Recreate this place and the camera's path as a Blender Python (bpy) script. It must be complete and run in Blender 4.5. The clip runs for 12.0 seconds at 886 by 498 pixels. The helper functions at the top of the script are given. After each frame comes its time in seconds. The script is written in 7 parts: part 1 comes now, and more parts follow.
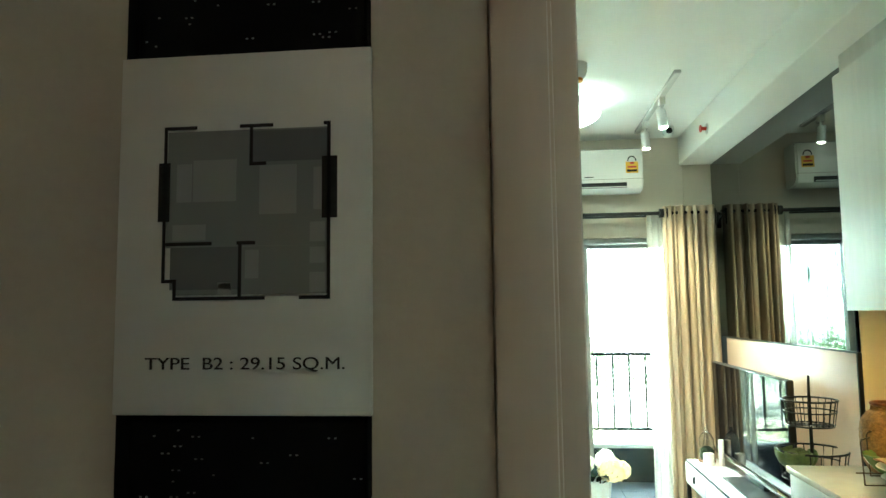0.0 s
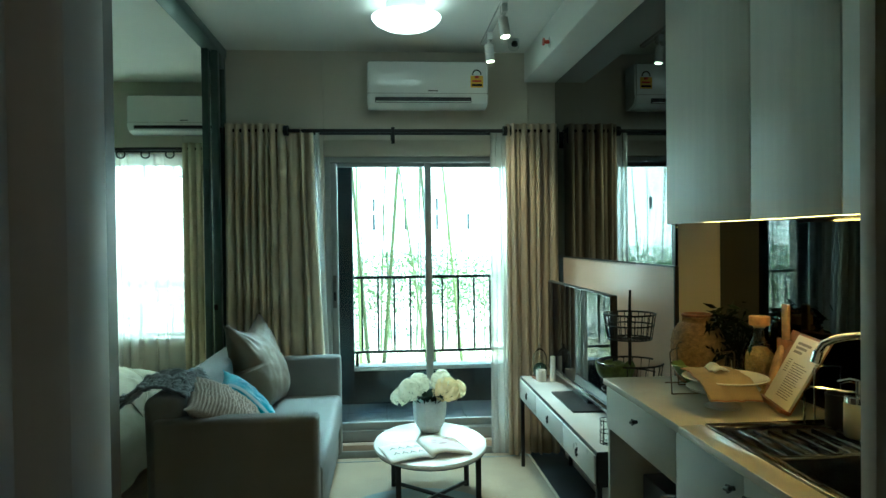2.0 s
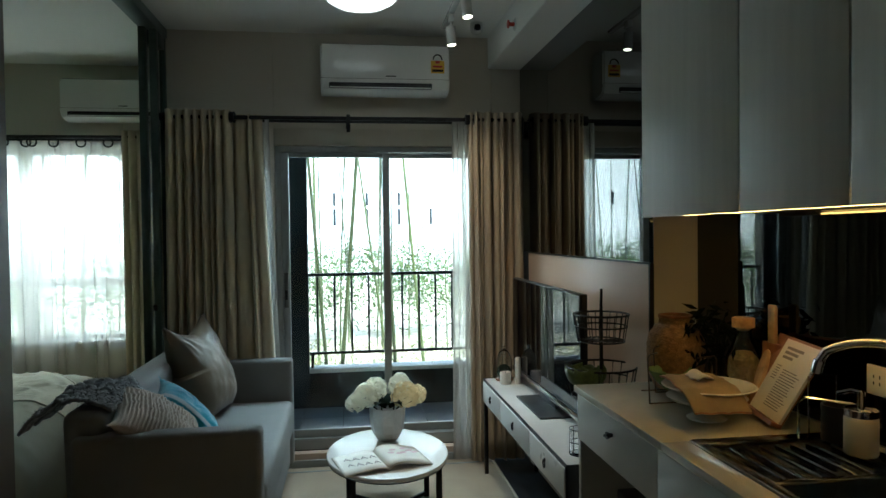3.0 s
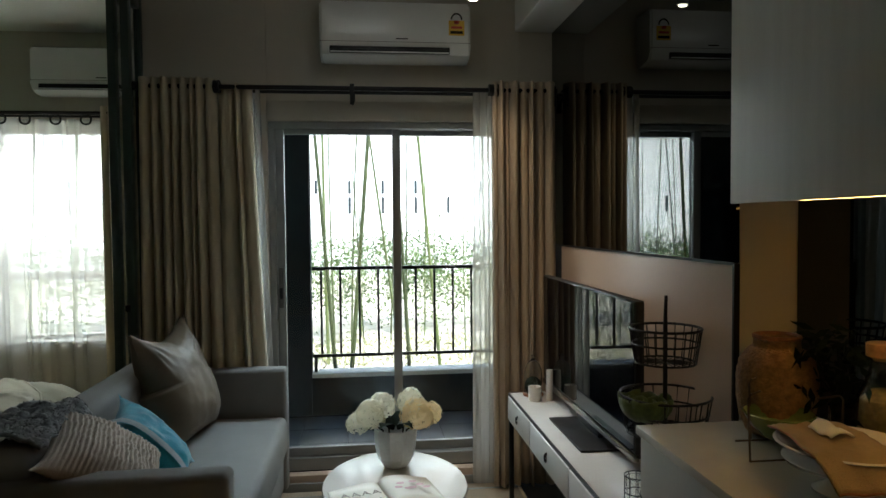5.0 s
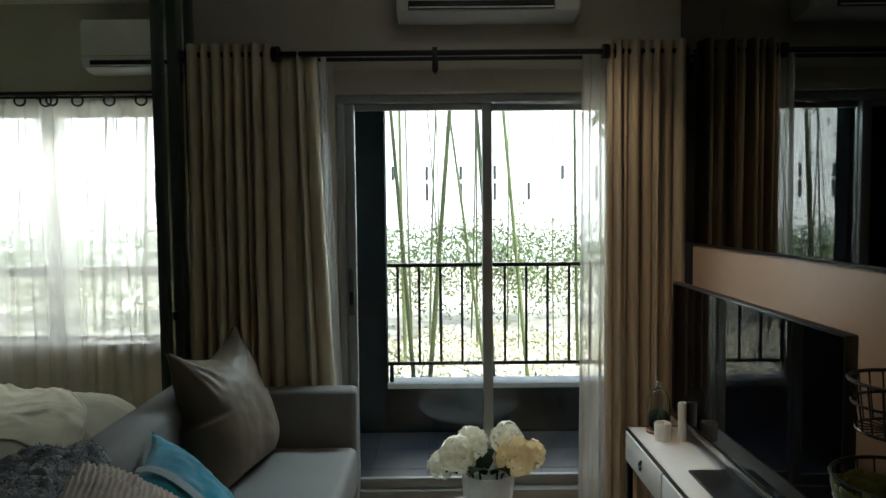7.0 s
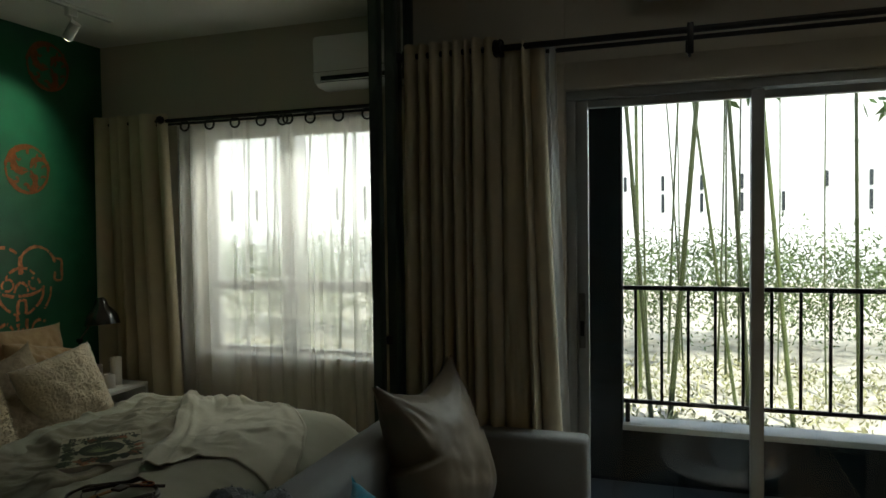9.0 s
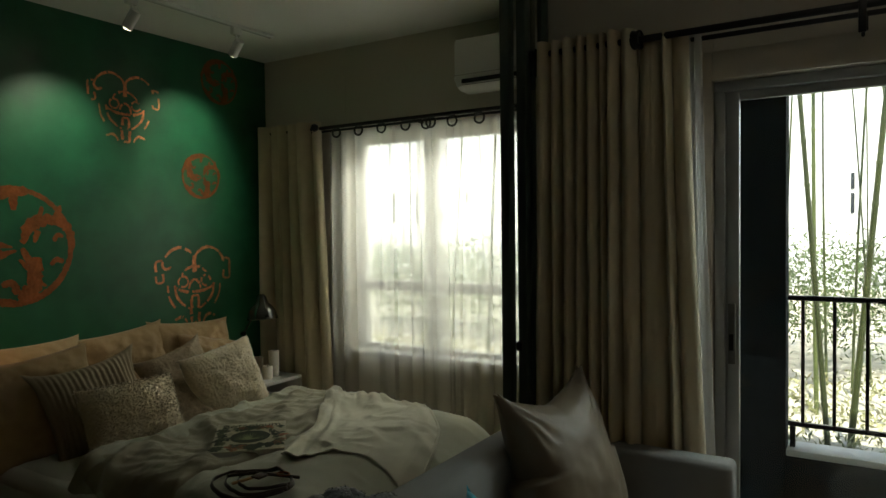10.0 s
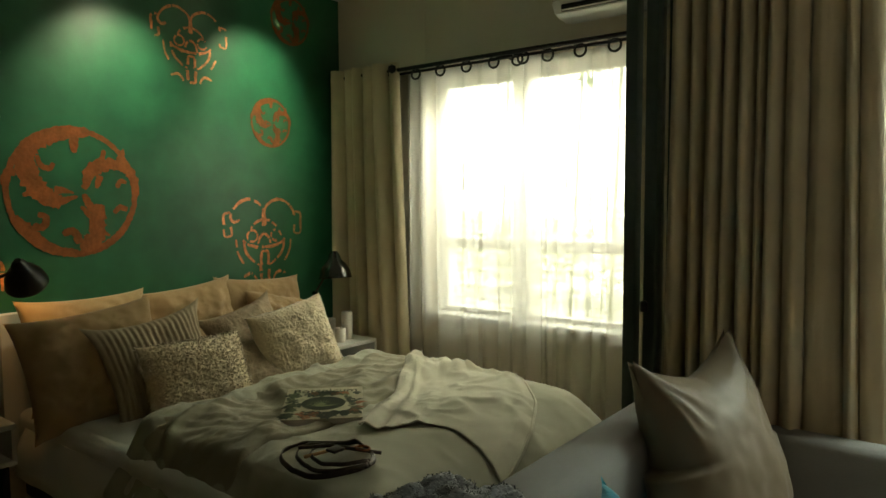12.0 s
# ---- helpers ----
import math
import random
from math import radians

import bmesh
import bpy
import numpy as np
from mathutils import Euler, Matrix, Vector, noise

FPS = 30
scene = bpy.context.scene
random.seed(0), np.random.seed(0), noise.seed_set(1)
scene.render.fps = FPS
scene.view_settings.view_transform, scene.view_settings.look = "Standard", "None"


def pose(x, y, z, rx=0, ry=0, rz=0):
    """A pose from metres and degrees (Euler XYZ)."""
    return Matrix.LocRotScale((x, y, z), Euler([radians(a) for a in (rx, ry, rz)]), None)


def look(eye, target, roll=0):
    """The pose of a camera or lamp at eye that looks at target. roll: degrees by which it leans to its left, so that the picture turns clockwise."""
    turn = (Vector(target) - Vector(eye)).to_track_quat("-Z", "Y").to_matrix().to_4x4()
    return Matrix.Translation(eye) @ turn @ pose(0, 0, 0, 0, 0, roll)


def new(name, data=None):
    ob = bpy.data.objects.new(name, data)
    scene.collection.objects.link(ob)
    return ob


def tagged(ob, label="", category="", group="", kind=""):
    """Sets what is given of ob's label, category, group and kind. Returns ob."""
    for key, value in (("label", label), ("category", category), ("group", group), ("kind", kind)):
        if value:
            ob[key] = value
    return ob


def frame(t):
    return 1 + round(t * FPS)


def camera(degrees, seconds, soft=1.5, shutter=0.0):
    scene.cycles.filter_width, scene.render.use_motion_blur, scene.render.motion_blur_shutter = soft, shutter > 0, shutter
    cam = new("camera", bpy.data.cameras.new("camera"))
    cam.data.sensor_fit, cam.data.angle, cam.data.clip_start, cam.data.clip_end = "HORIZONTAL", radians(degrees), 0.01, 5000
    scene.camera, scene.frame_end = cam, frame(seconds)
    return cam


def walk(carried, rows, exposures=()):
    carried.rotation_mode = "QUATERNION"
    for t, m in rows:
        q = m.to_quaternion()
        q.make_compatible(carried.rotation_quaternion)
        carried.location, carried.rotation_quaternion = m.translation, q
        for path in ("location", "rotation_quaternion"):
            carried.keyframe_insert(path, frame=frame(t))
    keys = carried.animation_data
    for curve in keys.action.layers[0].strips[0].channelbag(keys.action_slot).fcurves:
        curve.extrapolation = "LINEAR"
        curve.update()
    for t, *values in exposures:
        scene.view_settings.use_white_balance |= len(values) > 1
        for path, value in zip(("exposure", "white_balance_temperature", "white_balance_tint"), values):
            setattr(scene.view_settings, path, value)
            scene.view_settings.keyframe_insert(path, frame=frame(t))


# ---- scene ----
cam = camera(65.7, 12.0)
PATH = [
    (0, (0.293, -0.033, 1.503), (0.08, 1.947, 1.686), -0.7),
    (0.5, (0.338, -0.002, 1.496), (0.168, 1.985, 1.639), -0.6),
    (1, (0.391, 0.028, 1.482), (0.287, 2.023, 1.579), -0.7),
    (1.5, (0.439, 0.082, 1.457), (0.442, 2.082, 1.488), -0.5),
    (2, (0.471, 0.215, 1.444), (0.64, 2.208, 1.415), -0.7),
    (2.5, (0.491, 0.331, 1.438), (0.767, 2.311, 1.396), -0.7),
    (4.5, (0.583, 0.908, 1.458), (0.853, 2.889, 1.4), -0.6),
    (5, (0.591, 1.048, 1.446), (0.816, 3.034, 1.37), -0.5),
    (5.5, (0.636, 1.214, 1.465), (0.79, 3.206, 1.372), -0.5),
    (6, (0.636, 1.366, 1.462), (0.731, 3.361, 1.352), -0.5),
    (6.5, (0.595, 1.528, 1.476), (0.667, 3.523, 1.36), -0.5),
    (8.5, (0.502, 2.045, 1.479), (0.05, 3.992, 1.393), -0.8),
    (9, (0.486, 2.12, 1.484), (-0.158, 4.012, 1.415), -0.8),
    (9.5, (0.524, 2.186, 1.495), (-0.355, 3.981, 1.435), -0.7),
    (10, (0.562, 2.224, 1.489), (-0.5, 3.919, 1.43), -0.7),
    (10.5, (0.557, 2.25, 1.479), (-0.624, 3.863, 1.419), -0.7),
    (11, (0.479, 2.309, 1.459), (-0.747, 3.888, 1.394), -0.4),
    (11.5, (0.336, 2.411, 1.446), (-0.889, 3.99, 1.369), -0.4),
    (12, (0.227, 2.502, 1.37), (-0.99, 4.083, 1.232), -0.3),
]
EXPOSURES = [(0, 4.9, 5350, -24), (0.5, 4.3, 5050, -26), (1.0, 3.8, 4850, -26), (1.5, 3.55, 4850, -29), (2.0, 2.88, 4750, -28), (2.5, 2.25, 4950, -15), (4.5, 1.78, 5750, 7), (6.5, 1.58, 5900, 6),
             (8.5, 0.9, 6150, 5), (9.5, 0.66, 6500, 4), (10.0, 1.05, 6700, 3), (10.5, 2.15, 7100, 1), (11.0, 2.45, 7350, 0), (11.5, 2.3, 7550, -1), (12, 2.15, 7600, -2)]
walk(cam, [(t, look(eye, target, roll)) for t, eye, target, roll in PATH], EXPOSURES)

# ---- plan, metres ----
CEIL = 2.70                      # rooms
WALL_R, KITCHEN_R = 1.653, 1.83  # television wall, recessed kitchen wall
WIN_Y = 4.83                     # inner face of the wall with the balcony door
BED_X, BED_Y = -3.17, 5.78       # green wall, bedroom window wall
ENTRY = 0.440                    # corridor face of the entry wall
OUT_Y = 5.95                     # balcony parapet

# ---- world and large lights ----
world = bpy.data.worlds.new("sky")
scene.world = world
world.use_nodes = True
wn = world.node_tree
sky = wn.nodes.new("ShaderNodeTexSky")
sky.sky_type, sky.sun_disc = "NISHITA", False
SUN_EL, SUN_AZ = radians(58), radians(160)
sky.sun_elevation, sky.sun_rotation = SUN_EL, SUN_AZ
wn.links.new(sky.outputs[0], wn.nodes["Background"].inputs[0])
wn.nodes["Background"].inputs[1].default_value = 0.15


def lamp(name, kind, m, energy, color=(1, 1, 1), **kw):
    d = bpy.data.lights.new(name, kind)
    d.energy, d.color = energy, color
    if kind == "SUN":
        d.angle = kw["angle"]
    if kind == "SPOT":
        d.spot_size, d.spot_blend, d.shadow_soft_size = kw["size"], kw["blend"], 0.03
    if kind == "AREA":
        d.shape, d.size, d.size_y, d.spread = "RECTANGLE", kw["wide"], kw["high"], kw["spread"]
    if kind == "POINT":
        d.shadow_soft_size = kw["radius"]
    ob = new(name, d)
    ob.matrix_world = m
    return ob


S = Vector((math.sin(SUN_AZ) * math.cos(SUN_EL), math.cos(SUN_AZ) * math.cos(SUN_EL), math.sin(SUN_EL)))
lamp("sun", "SUN", look(S * 50, (0, 0, 0)), 5.0, (1, 0.95, 0.88), angle=radians(0.55))
# daylight of the open sky above the bedroom window and at the head of the balcony door
lamp("window_daylight", "AREA", look((-1.76, BED_Y + 0.80, 2.62), (-1.95, 4.30, 0.45)), 9.0, (1.0, 0.985, 0.87), wide=1.5, high=0.55, spread=radians(120))
lamp("balcony_daylight", "AREA", look((0.62, WIN_Y + 0.32, 2.12), (0.62, WIN_Y - 0.68, 1.20)), 3.1, (0.86, 0.98, 1.0), wide=1.0, high=0.14, spread=radians(105))
LAMP_DOME, LED_STRIP = 0.5, 8.5   # glow of the ceiling dome and of the strip under the cabinets


# ---- materials ----
def rgb(c):
    return (*c, 1.0)


def mat(name, col, rough=0.6, metal=0.0, var=0.15, scale=6.0, bump=0.15, fine=90.0, stretch=(1, 1, 1), col2=None, spec=0.5, sheen=0.0, island=0.0):
    """A surface with slow colour drift, fine grain and relief."""
    m = bpy.data.materials.new(name)
    m.use_nodes = True
    t, n = m.node_tree, m.node_tree.nodes
    b = n["Principled BSDF"]
    tc, mp = n.new("ShaderNodeTexCoord"), n.new("ShaderNodeMapping")
    mp.inputs["Scale"].default_value = stretch
    t.links.new(tc.outputs["Object"], mp.inputs[0])
    big, small = n.new("ShaderNodeTexNoise"), n.new("ShaderNodeTexNoise")
    big.inputs["Scale"].default_value, big.inputs["Detail"].default_value = scale, 5
    small.inputs["Scale"].default_value, small.inputs["Detail"].default_value = fine, 3
    for k in (big, small):
        t.links.new(mp.outputs[0], k.inputs["Vector"])
    ramp = n.new("ShaderNodeValToRGB")
    lo = tuple(max(0, c * (1 - var)) for c in col)
    hi = col2 or tuple(min(1, c * (1 + var)) for c in col)
    ramp.color_ramp.elements[0].position, ramp.color_ramp.elements[1].position = 0.32, 0.68
    ramp.color_ramp.elements[0].color, ramp.color_ramp.elements[1].color = rgb(lo), rgb(hi)
    mixf = n.new("ShaderNodeMix")
    mixf.inputs[0].default_value = 0.3
    t.links.new(big.outputs[0], mixf.inputs[2])
    t.links.new(small.outputs[0], mixf.inputs[3])
    t.links.new(mixf.outputs[0], ramp.inputs[0])
    out = ramp.outputs[0]
    if island:
        oi, hs, mr = n.new("ShaderNodeObjectInfo"), n.new("ShaderNodeHueSaturation"), n.new("ShaderNodeMapRange")
        mr.inputs[3].default_value, mr.inputs[4].default_value = 1 - island, 1 + island
        t.links.new(oi.outputs["Random"], mr.inputs[0])
        t.links.new(mr.outputs[0], hs.inputs["Value"])
        t.links.new(out, hs.inputs["Color"])
        out = hs.outputs[0]
    t.links.new(out, b.inputs["Base Color"])
    rr = n.new("ShaderNodeMapRange")
    rr.inputs[3].default_value, rr.inputs[4].default_value = max(0.02, rough - 0.08), min(1, rough + 0.08)
    t.links.new(big.outputs[0], rr.inputs[0])
    t.links.new(rr.outputs[0], b.inputs["Roughness"])
    b.inputs["Metallic"].default_value = metal
    b.inputs["Specular IOR Level"].default_value = spec
    b.inputs["Sheen Weight"].default_value = sheen
    if bump:
        bp = n.new("ShaderNodeBump")
        bp.inputs["Strength"].default_value, bp.inputs["Distance"].default_value = bump, 0.004
        t.links.new(small.outputs[0], bp.inputs["Height"])
        t.links.new(bp.outputs[0], b.inputs["Normal"])
    return m


def plain(name, col, rough, metal=0.0, trans=0.0, ior=1.45, emit=None, power=0.0):
    m = bpy.data.materials.new(name)
    m.use_nodes = True
    b = m.node_tree.nodes["Principled BSDF"]
    b.inputs["Base Color"].default_value = rgb(col)
    b.inputs["Roughness"].default_value, b.inputs["Metallic"].default_value = rough, metal
    b.inputs["Transmission Weight"].default_value, b.inputs["IOR"].default_value = trans, ior
    if emit:
        b.inputs["Emission Color"].default_value, b.inputs["Emission Strength"].default_value = rgb(emit), power
    return m


def sheer(name, col, clear, weave=900.0):
    """Thin cloth: part of the light passes straight, part is scattered on."""
    m = bpy.data.materials.new(name)
    m.use_nodes = True
    t, n = m.node_tree, m.node_tree.nodes
    n.remove(n["Principled BSDF"])
    d, tl, tr = n.new("ShaderNodeBsdfDiffuse"), n.new("ShaderNodeBsdfTranslucent"), n.new("ShaderNodeBsdfTransparent")
    d.inputs[0].default_value = tl.inputs[0].default_value = rgb(col)
    a, b = n.new("ShaderNodeMixShader"), n.new("ShaderNodeMixShader")
    tc, no, mr = n.new("ShaderNodeTexCoord"), n.new("ShaderNodeTexNoise"), n.new("ShaderNodeMapRange")
    no.inputs["Scale"].default_value = weave
    t.links.new(tc.outputs["Object"], no.inputs["Vector"])
    mr.inputs[3].default_value, mr.inputs[4].default_value = clear - 0.12, clear + 0.12
    t.links.new(no.outputs[0], mr.inputs[0])
    a.inputs[0].default_value = 0.70
    t.links.new(d.outputs[0], a.inputs[1])
    t.links.new(tl.outputs[0], a.inputs[2])
    t.links.new(mr.outputs[0], b.inputs[0])
    t.links.new(a.outputs[0], b.inputs[1])
    t.links.new(tr.outputs[0], b.inputs[2])
    t.links.new(b.outputs[0], n["Material Output"].inputs[0])
    return m


M_WALL = mat("cream_paint", (0.58, 0.535, 0.445), 0.75, var=0.04, scale=1.5, bump=0.08, fine=160)
# invented dark finish for unseen walls, so they bounce less light
M_DARKW = mat("unseen_dark_wall", (0.085, 0.060, 0.042), 0.45, var=0.25, scale=5, bump=0.06, fine=70, stretch=(6, 6, 0.35))
M_CEIL = mat("ceiling_paint", (0.78, 0.77, 0.73), 0.8, var=0.03, scale=1.2, bump=0.05, fine=150)
M_CORR = mat("corridor_paint", (0.40, 0.345, 0.275), 0.7, var=0.06, scale=2, bump=0.1, fine=140)
M_CASE = mat("casing_paint", (0.42, 0.345, 0.275), 0.5, var=0.06, scale=3, bump=0.12, fine=60, stretch=(1, 1, 0.08))
M_GREEN = mat("green_plaster", (0.010, 0.088, 0.043), 0.40, var=0.25, scale=1.1, bump=0.04, fine=7, col2=(0.026, 0.155, 0.072))
M_COPPER = mat("copper_leaf", (0.25, 0.074, 0.022), 0.5, metal=0.5, var=0.35, scale=14, bump=0.5, fine=60)
M_COPPERL = mat("copper_leaf_thin", (0.56, 0.22, 0.10), 0.4, metal=0.65, var=0.5, scale=30, bump=0.5, fine=80)
M_WOOD = mat("oak_laminate", (0.50, 0.36, 0.22), 0.42, var=0.2, scale=5, bump=0.1, fine=60, stretch=(8, 0.7, 8), island=0.1)
M_RUG = mat("rug_beige", (0.35, 0.275, 0.185), 0.95, var=0.16, scale=4, bump=0.8, fine=350, sheen=0.2)
M_RUGB = mat("rug_blue_grey", (0.27, 0.31, 0.32), 0.95, var=0.2, scale=5, bump=0.8, fine=350)
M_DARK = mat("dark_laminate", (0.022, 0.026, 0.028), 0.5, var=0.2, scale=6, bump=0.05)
M_MIRROR = plain("tinted_mirror", (0.100, 0.105, 0.101), 0.008, metal=1.0)
M_BACKSPL = plain("black_glass", (0.06, 0.063, 0.06), 0.02, metal=1.0)
M_PANEL = mat("champagne_laminate", (0.58, 0.45, 0.35), 0.34, var=0.05, scale=2, bump=0.04)
M_CAB = mat("pale_wood_laminate", (0.58, 0.57, 0.52), 0.45, var=0.07, scale=5, bump=0.06, fine=70, stretch=(6, 6, 0.35))
M_CABLOW = mat("white_laminate", (0.50, 0.50, 0.46), 0.35, var=0.04, scale=4, bump=0.03)
M_STONE = mat("white_quartz", (0.55, 0.525, 0.45), 0.09, var=0.05, scale=14, bump=0.0, fine=300)
M_STEEL = mat("brushed_steel", (0.24, 0.24, 0.23), 0.1, metal=1.0, var=0.08, scale=20, bump=0.05, fine=200, stretch=(1, 12, 1))
M_CHROME = plain("chrome", (0.75, 0.75, 0.75), 0.06, metal=1.0)
M_BLACK = mat("black_metal", (0.012, 0.012, 0.013), 0.4, metal=0.3, var=0.2, scale=20, bump=0.05)
M_PLAST = mat("white_plastic", (0.78, 0.78, 0.75), 0.12, var=0.02, scale=3, bump=0.0)
M_ALU = mat("grey_aluminium", (0.36, 0.37, 0.36), 0.42, metal=0.4, var=0.06, scale=5, bump=0.04)
M_GREENFR = mat("dark_green_frame", (0.075, 0.105, 0.095), 0.35, metal=0.4, var=0.1, scale=4, bump=0.03)
M_GLASS = plain("window_glass", (0.97, 1.0, 0.985), 0.0, trans=1.0)
M_GLASS2 = plain("clear_glass", (0.95, 0.97, 0.95), 0.02, trans=1.0)
M_CURT = mat("linen_curtain", (0.60, 0.515, 0.355), 0.9, var=0.08, scale=8, bump=0.5, fine=500, sheen=0.2)
# same linen as M_CURT; the light on the television side is in its colour
M_CURT_SIDE = mat("linen_curtain_side_light", (0.52, 0.425, 0.30), 0.9, var=0.08, scale=8, bump=0.5, fine=500, sheen=0.2)
M_SHEER = sheer("sheer_voile", (0.90, 0.89, 0.86), 0.50)
M_SHEER2 = sheer("cream_voile", (0.74, 0.70, 0.62), 0.36)
M_SOFA = mat("grey_upholstery", (0.225, 0.220, 0.212), 0.85, var=0.1, scale=4, bump=0.5, fine=420, sheen=0.04)
M_TAUPE = mat("taupe_satin", (0.175, 0.130, 0.080), 0.48, var=0.10, scale=5, bump=0.15, fine=420, sheen=0.1)
M_QUILT = mat("quilted_beige_cotton", (0.42, 0.35, 0.28), 0.9, var=0.12, scale=6, bump=0.5, fine=300, sheen=0.2)
M_TEAL = mat("teal_velvet", (0.0, 0.15, 0.23), 0.75, var=0.3, scale=7, bump=0.3, fine=200, col2=(0.01, 0.36, 0.50), sheen=0.4)
M_TEALG = mat("grey_border_velvet", (0.28, 0.34, 0.36), 0.8, var=0.2, scale=6, bump=0.3, sheen=0.3)
M_FUR = mat("grey_fur", (0.17, 0.18, 0.19), 0.95, var=0.35, scale=9, bump=1.0, fine=120, sheen=0.5)
M_DUVETB = mat("grey_green_duvet_reverse", (0.31, 0.285, 0.205), 0.92, var=0.10, scale=5, bump=0.5, fine=380, sheen=0.15)
M_DUVET = mat("grey_green_duvet", (0.375, 0.365, 0.280), 0.92, var=0.07, scale=4, bump=0.4, fine=420, sheen=0.2)
M_SHEET = mat("white_sheet", (0.68, 0.67, 0.62), 0.9, var=0.05, scale=6, bump=0.4, fine=400)
M_THROW = mat("white_gauze", (0.53, 0.505, 0.40), 0.92, var=0.06, scale=6, bump=0.5, fine=500, sheen=0.2)
M_PILLOW = mat("tan_linen_pillow", (0.46, 0.315, 0.165), 0.92, var=0.1, scale=5, bump=0.5, fine=400, sheen=0.2)
M_STRIPE = mat("ribbed_cotton", (0.40, 0.33, 0.225), 0.92, var=0.15, scale=8, bump=0.5, fine=300)
M_FLUFF = mat("fluffy_cream_pile", (0.80, 0.69, 0.50), 1.0, var=0.1, scale=18, bump=1.0, fine=70, sheen=0.5)
M_KNIT = mat("knitted_taupe", (0.36, 0.285, 0.195), 0.95, var=0.25, scale=30, bump=1.0, fine=90)
M_WHITEW = mat("white_lacquer", (0.70, 0.69, 0.65), 0.3, var=0.04, scale=4, bump=0.02)
M_TABLE = mat("white_marble_top", (0.74, 0.72, 0.68), 0.2, var=0.06, scale=5, bump=0.0)
M_PAPER = mat("paper", (0.72, 0.69, 0.62), 0.7, var=0.05, scale=8, bump=0.05)
M_INK = plain("ink", (0.012, 0.011, 0.010), 0.9)
M_INKL = plain("grey_ink", (0.25, 0.22, 0.2), 0.7)
M_PINK = plain("pink_ink", (0.62, 0.42, 0.45), 0.7)
M_VASE = mat("frosted_white_glass", (0.76, 0.82, 0.84), 0.25, var=0.12, scale=7, bump=0.02)
M_PETAL = sheer("cream_petal", (0.82, 0.79, 0.66), 0.13)
M_PETAL2 = sheer("peach_petal", (0.82, 0.68, 0.42), 0.13)
M_LEAFD = mat("dark_leaf", (0.005, 0.010, 0.004), 0.8, var=0.3, scale=20, bump=0.2, spec=0.1)
M_LETT = mat("green_cabbage", (0.06, 0.10, 0.02), 0.5, var=0.35, scale=25, bump=0.4, col2=(0.13, 0.17, 0.035))
M_CACT = mat("cactus_green", (0.04, 0.075, 0.035), 0.7, var=0.3, scale=30, bump=0.4)
M_WAX = mat("white_wax", (0.75, 0.72, 0.66), 0.5, var=0.03, scale=6, bump=0.03)
M_WICK = mat("woven_rattan", (0.27, 0.155, 0.06), 0.7, var=0.4, scale=60, bump=1.0, fine=140)
M_CHOP = mat("acacia_wood", (0.25, 0.10, 0.04), 0.5, var=0.35, scale=6, bump=0.1, fine=60, stretch=(6, 6, 0.7))
M_OLIVE = mat("pale_olive_wood", (0.42, 0.27, 0.13), 0.5, var=0.5, scale=9, bump=0.1, fine=50)
M_CORK = mat("cork", (0.45, 0.25, 0.11), 0.8, var=0.25, scale=50, bump=0.3)
M_GRAIN = mat("dry_pasta", (0.50, 0.34, 0.14), 0.7, var=0.4, scale=70, bump=0.8, fine=120)
M_NAPK = mat("ochre_linen_napkin", (0.36, 0.27, 0.15), 0.95, var=0.18, scale=10, bump=0.6, fine=350)
M_BOWLG = mat("green_glaze", (0.16, 0.22, 0.07), 0.15, var=0.15, scale=10, bump=0.0)
M_CERAM = plain("white_porcelain", (0.72, 0.71, 0.67), 0.12)
M_TV = plain("screen_glass", (0.002, 0.002, 0.003), 0.0, ior=1.19)
M_TVB = mat("black_plastic", (0.015, 0.015, 0.016), 0.35, var=0.1, scale=10, bump=0.02)
M_RED = plain("red_plastic", (0.45, 0.04, 0.02), 0.4)
M_ORANGE = plain("orange_label", (0.62, 0.25, 0.02), 0.5)
M_GOLD = plain("yellow_label", (0.70, 0.42, 0.03), 0.5)
M_DOME = plain("lit_opal_dome", (0.9, 0.88, 0.82), 0.3, emit=(1.0, 0.95, 0.84), power=LAMP_DOME)
M_LED = plain("led_strip", (0.9, 0.8, 0.5), 0.3, emit=(1.0, 0.52, 0.13), power=LED_STRIP)
M_BULB = plain("lit_bulb", (0.9, 0.85, 0.7), 0.3, emit=(1.0, 0.85, 0.6), power=6.0)
# glow of the added corridor light, warmed to brown the jamb
M_CORRL = plain("warm_corridor_fill", (0.9, 0.8, 0.6), 0.3, emit=(1.0, 0.56, 0.40), power=5.1)
M_SIGNB = mat("black_sign_panel", (0.004, 0.004, 0.004), 0.9, var=0.1, scale=5, bump=0.0, spec=0.05)
M_LATCH = mat("latch_grey", (0.16, 0.155, 0.14), 0.4, metal=0.4, var=0.15, scale=30, bump=0.05)
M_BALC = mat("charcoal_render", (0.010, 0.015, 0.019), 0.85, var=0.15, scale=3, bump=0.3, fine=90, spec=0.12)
M_TILE = mat("slate_tile", (0.065, 0.078, 0.092), 0.35, var=0.12, scale=4, bump=0.1, island=0.12)
M_SILL = mat("pale_concrete", (0.62, 0.61, 0.58), 0.8, var=0.1, scale=4, bump=0.3)
M_FACADE = mat("white_render", (0.80, 0.80, 0.77), 0.85, var=0.04, scale=0.6, bump=0.1)
M_SLIT = plain("dark_window", (0.03, 0.035, 0.04), 0.15)
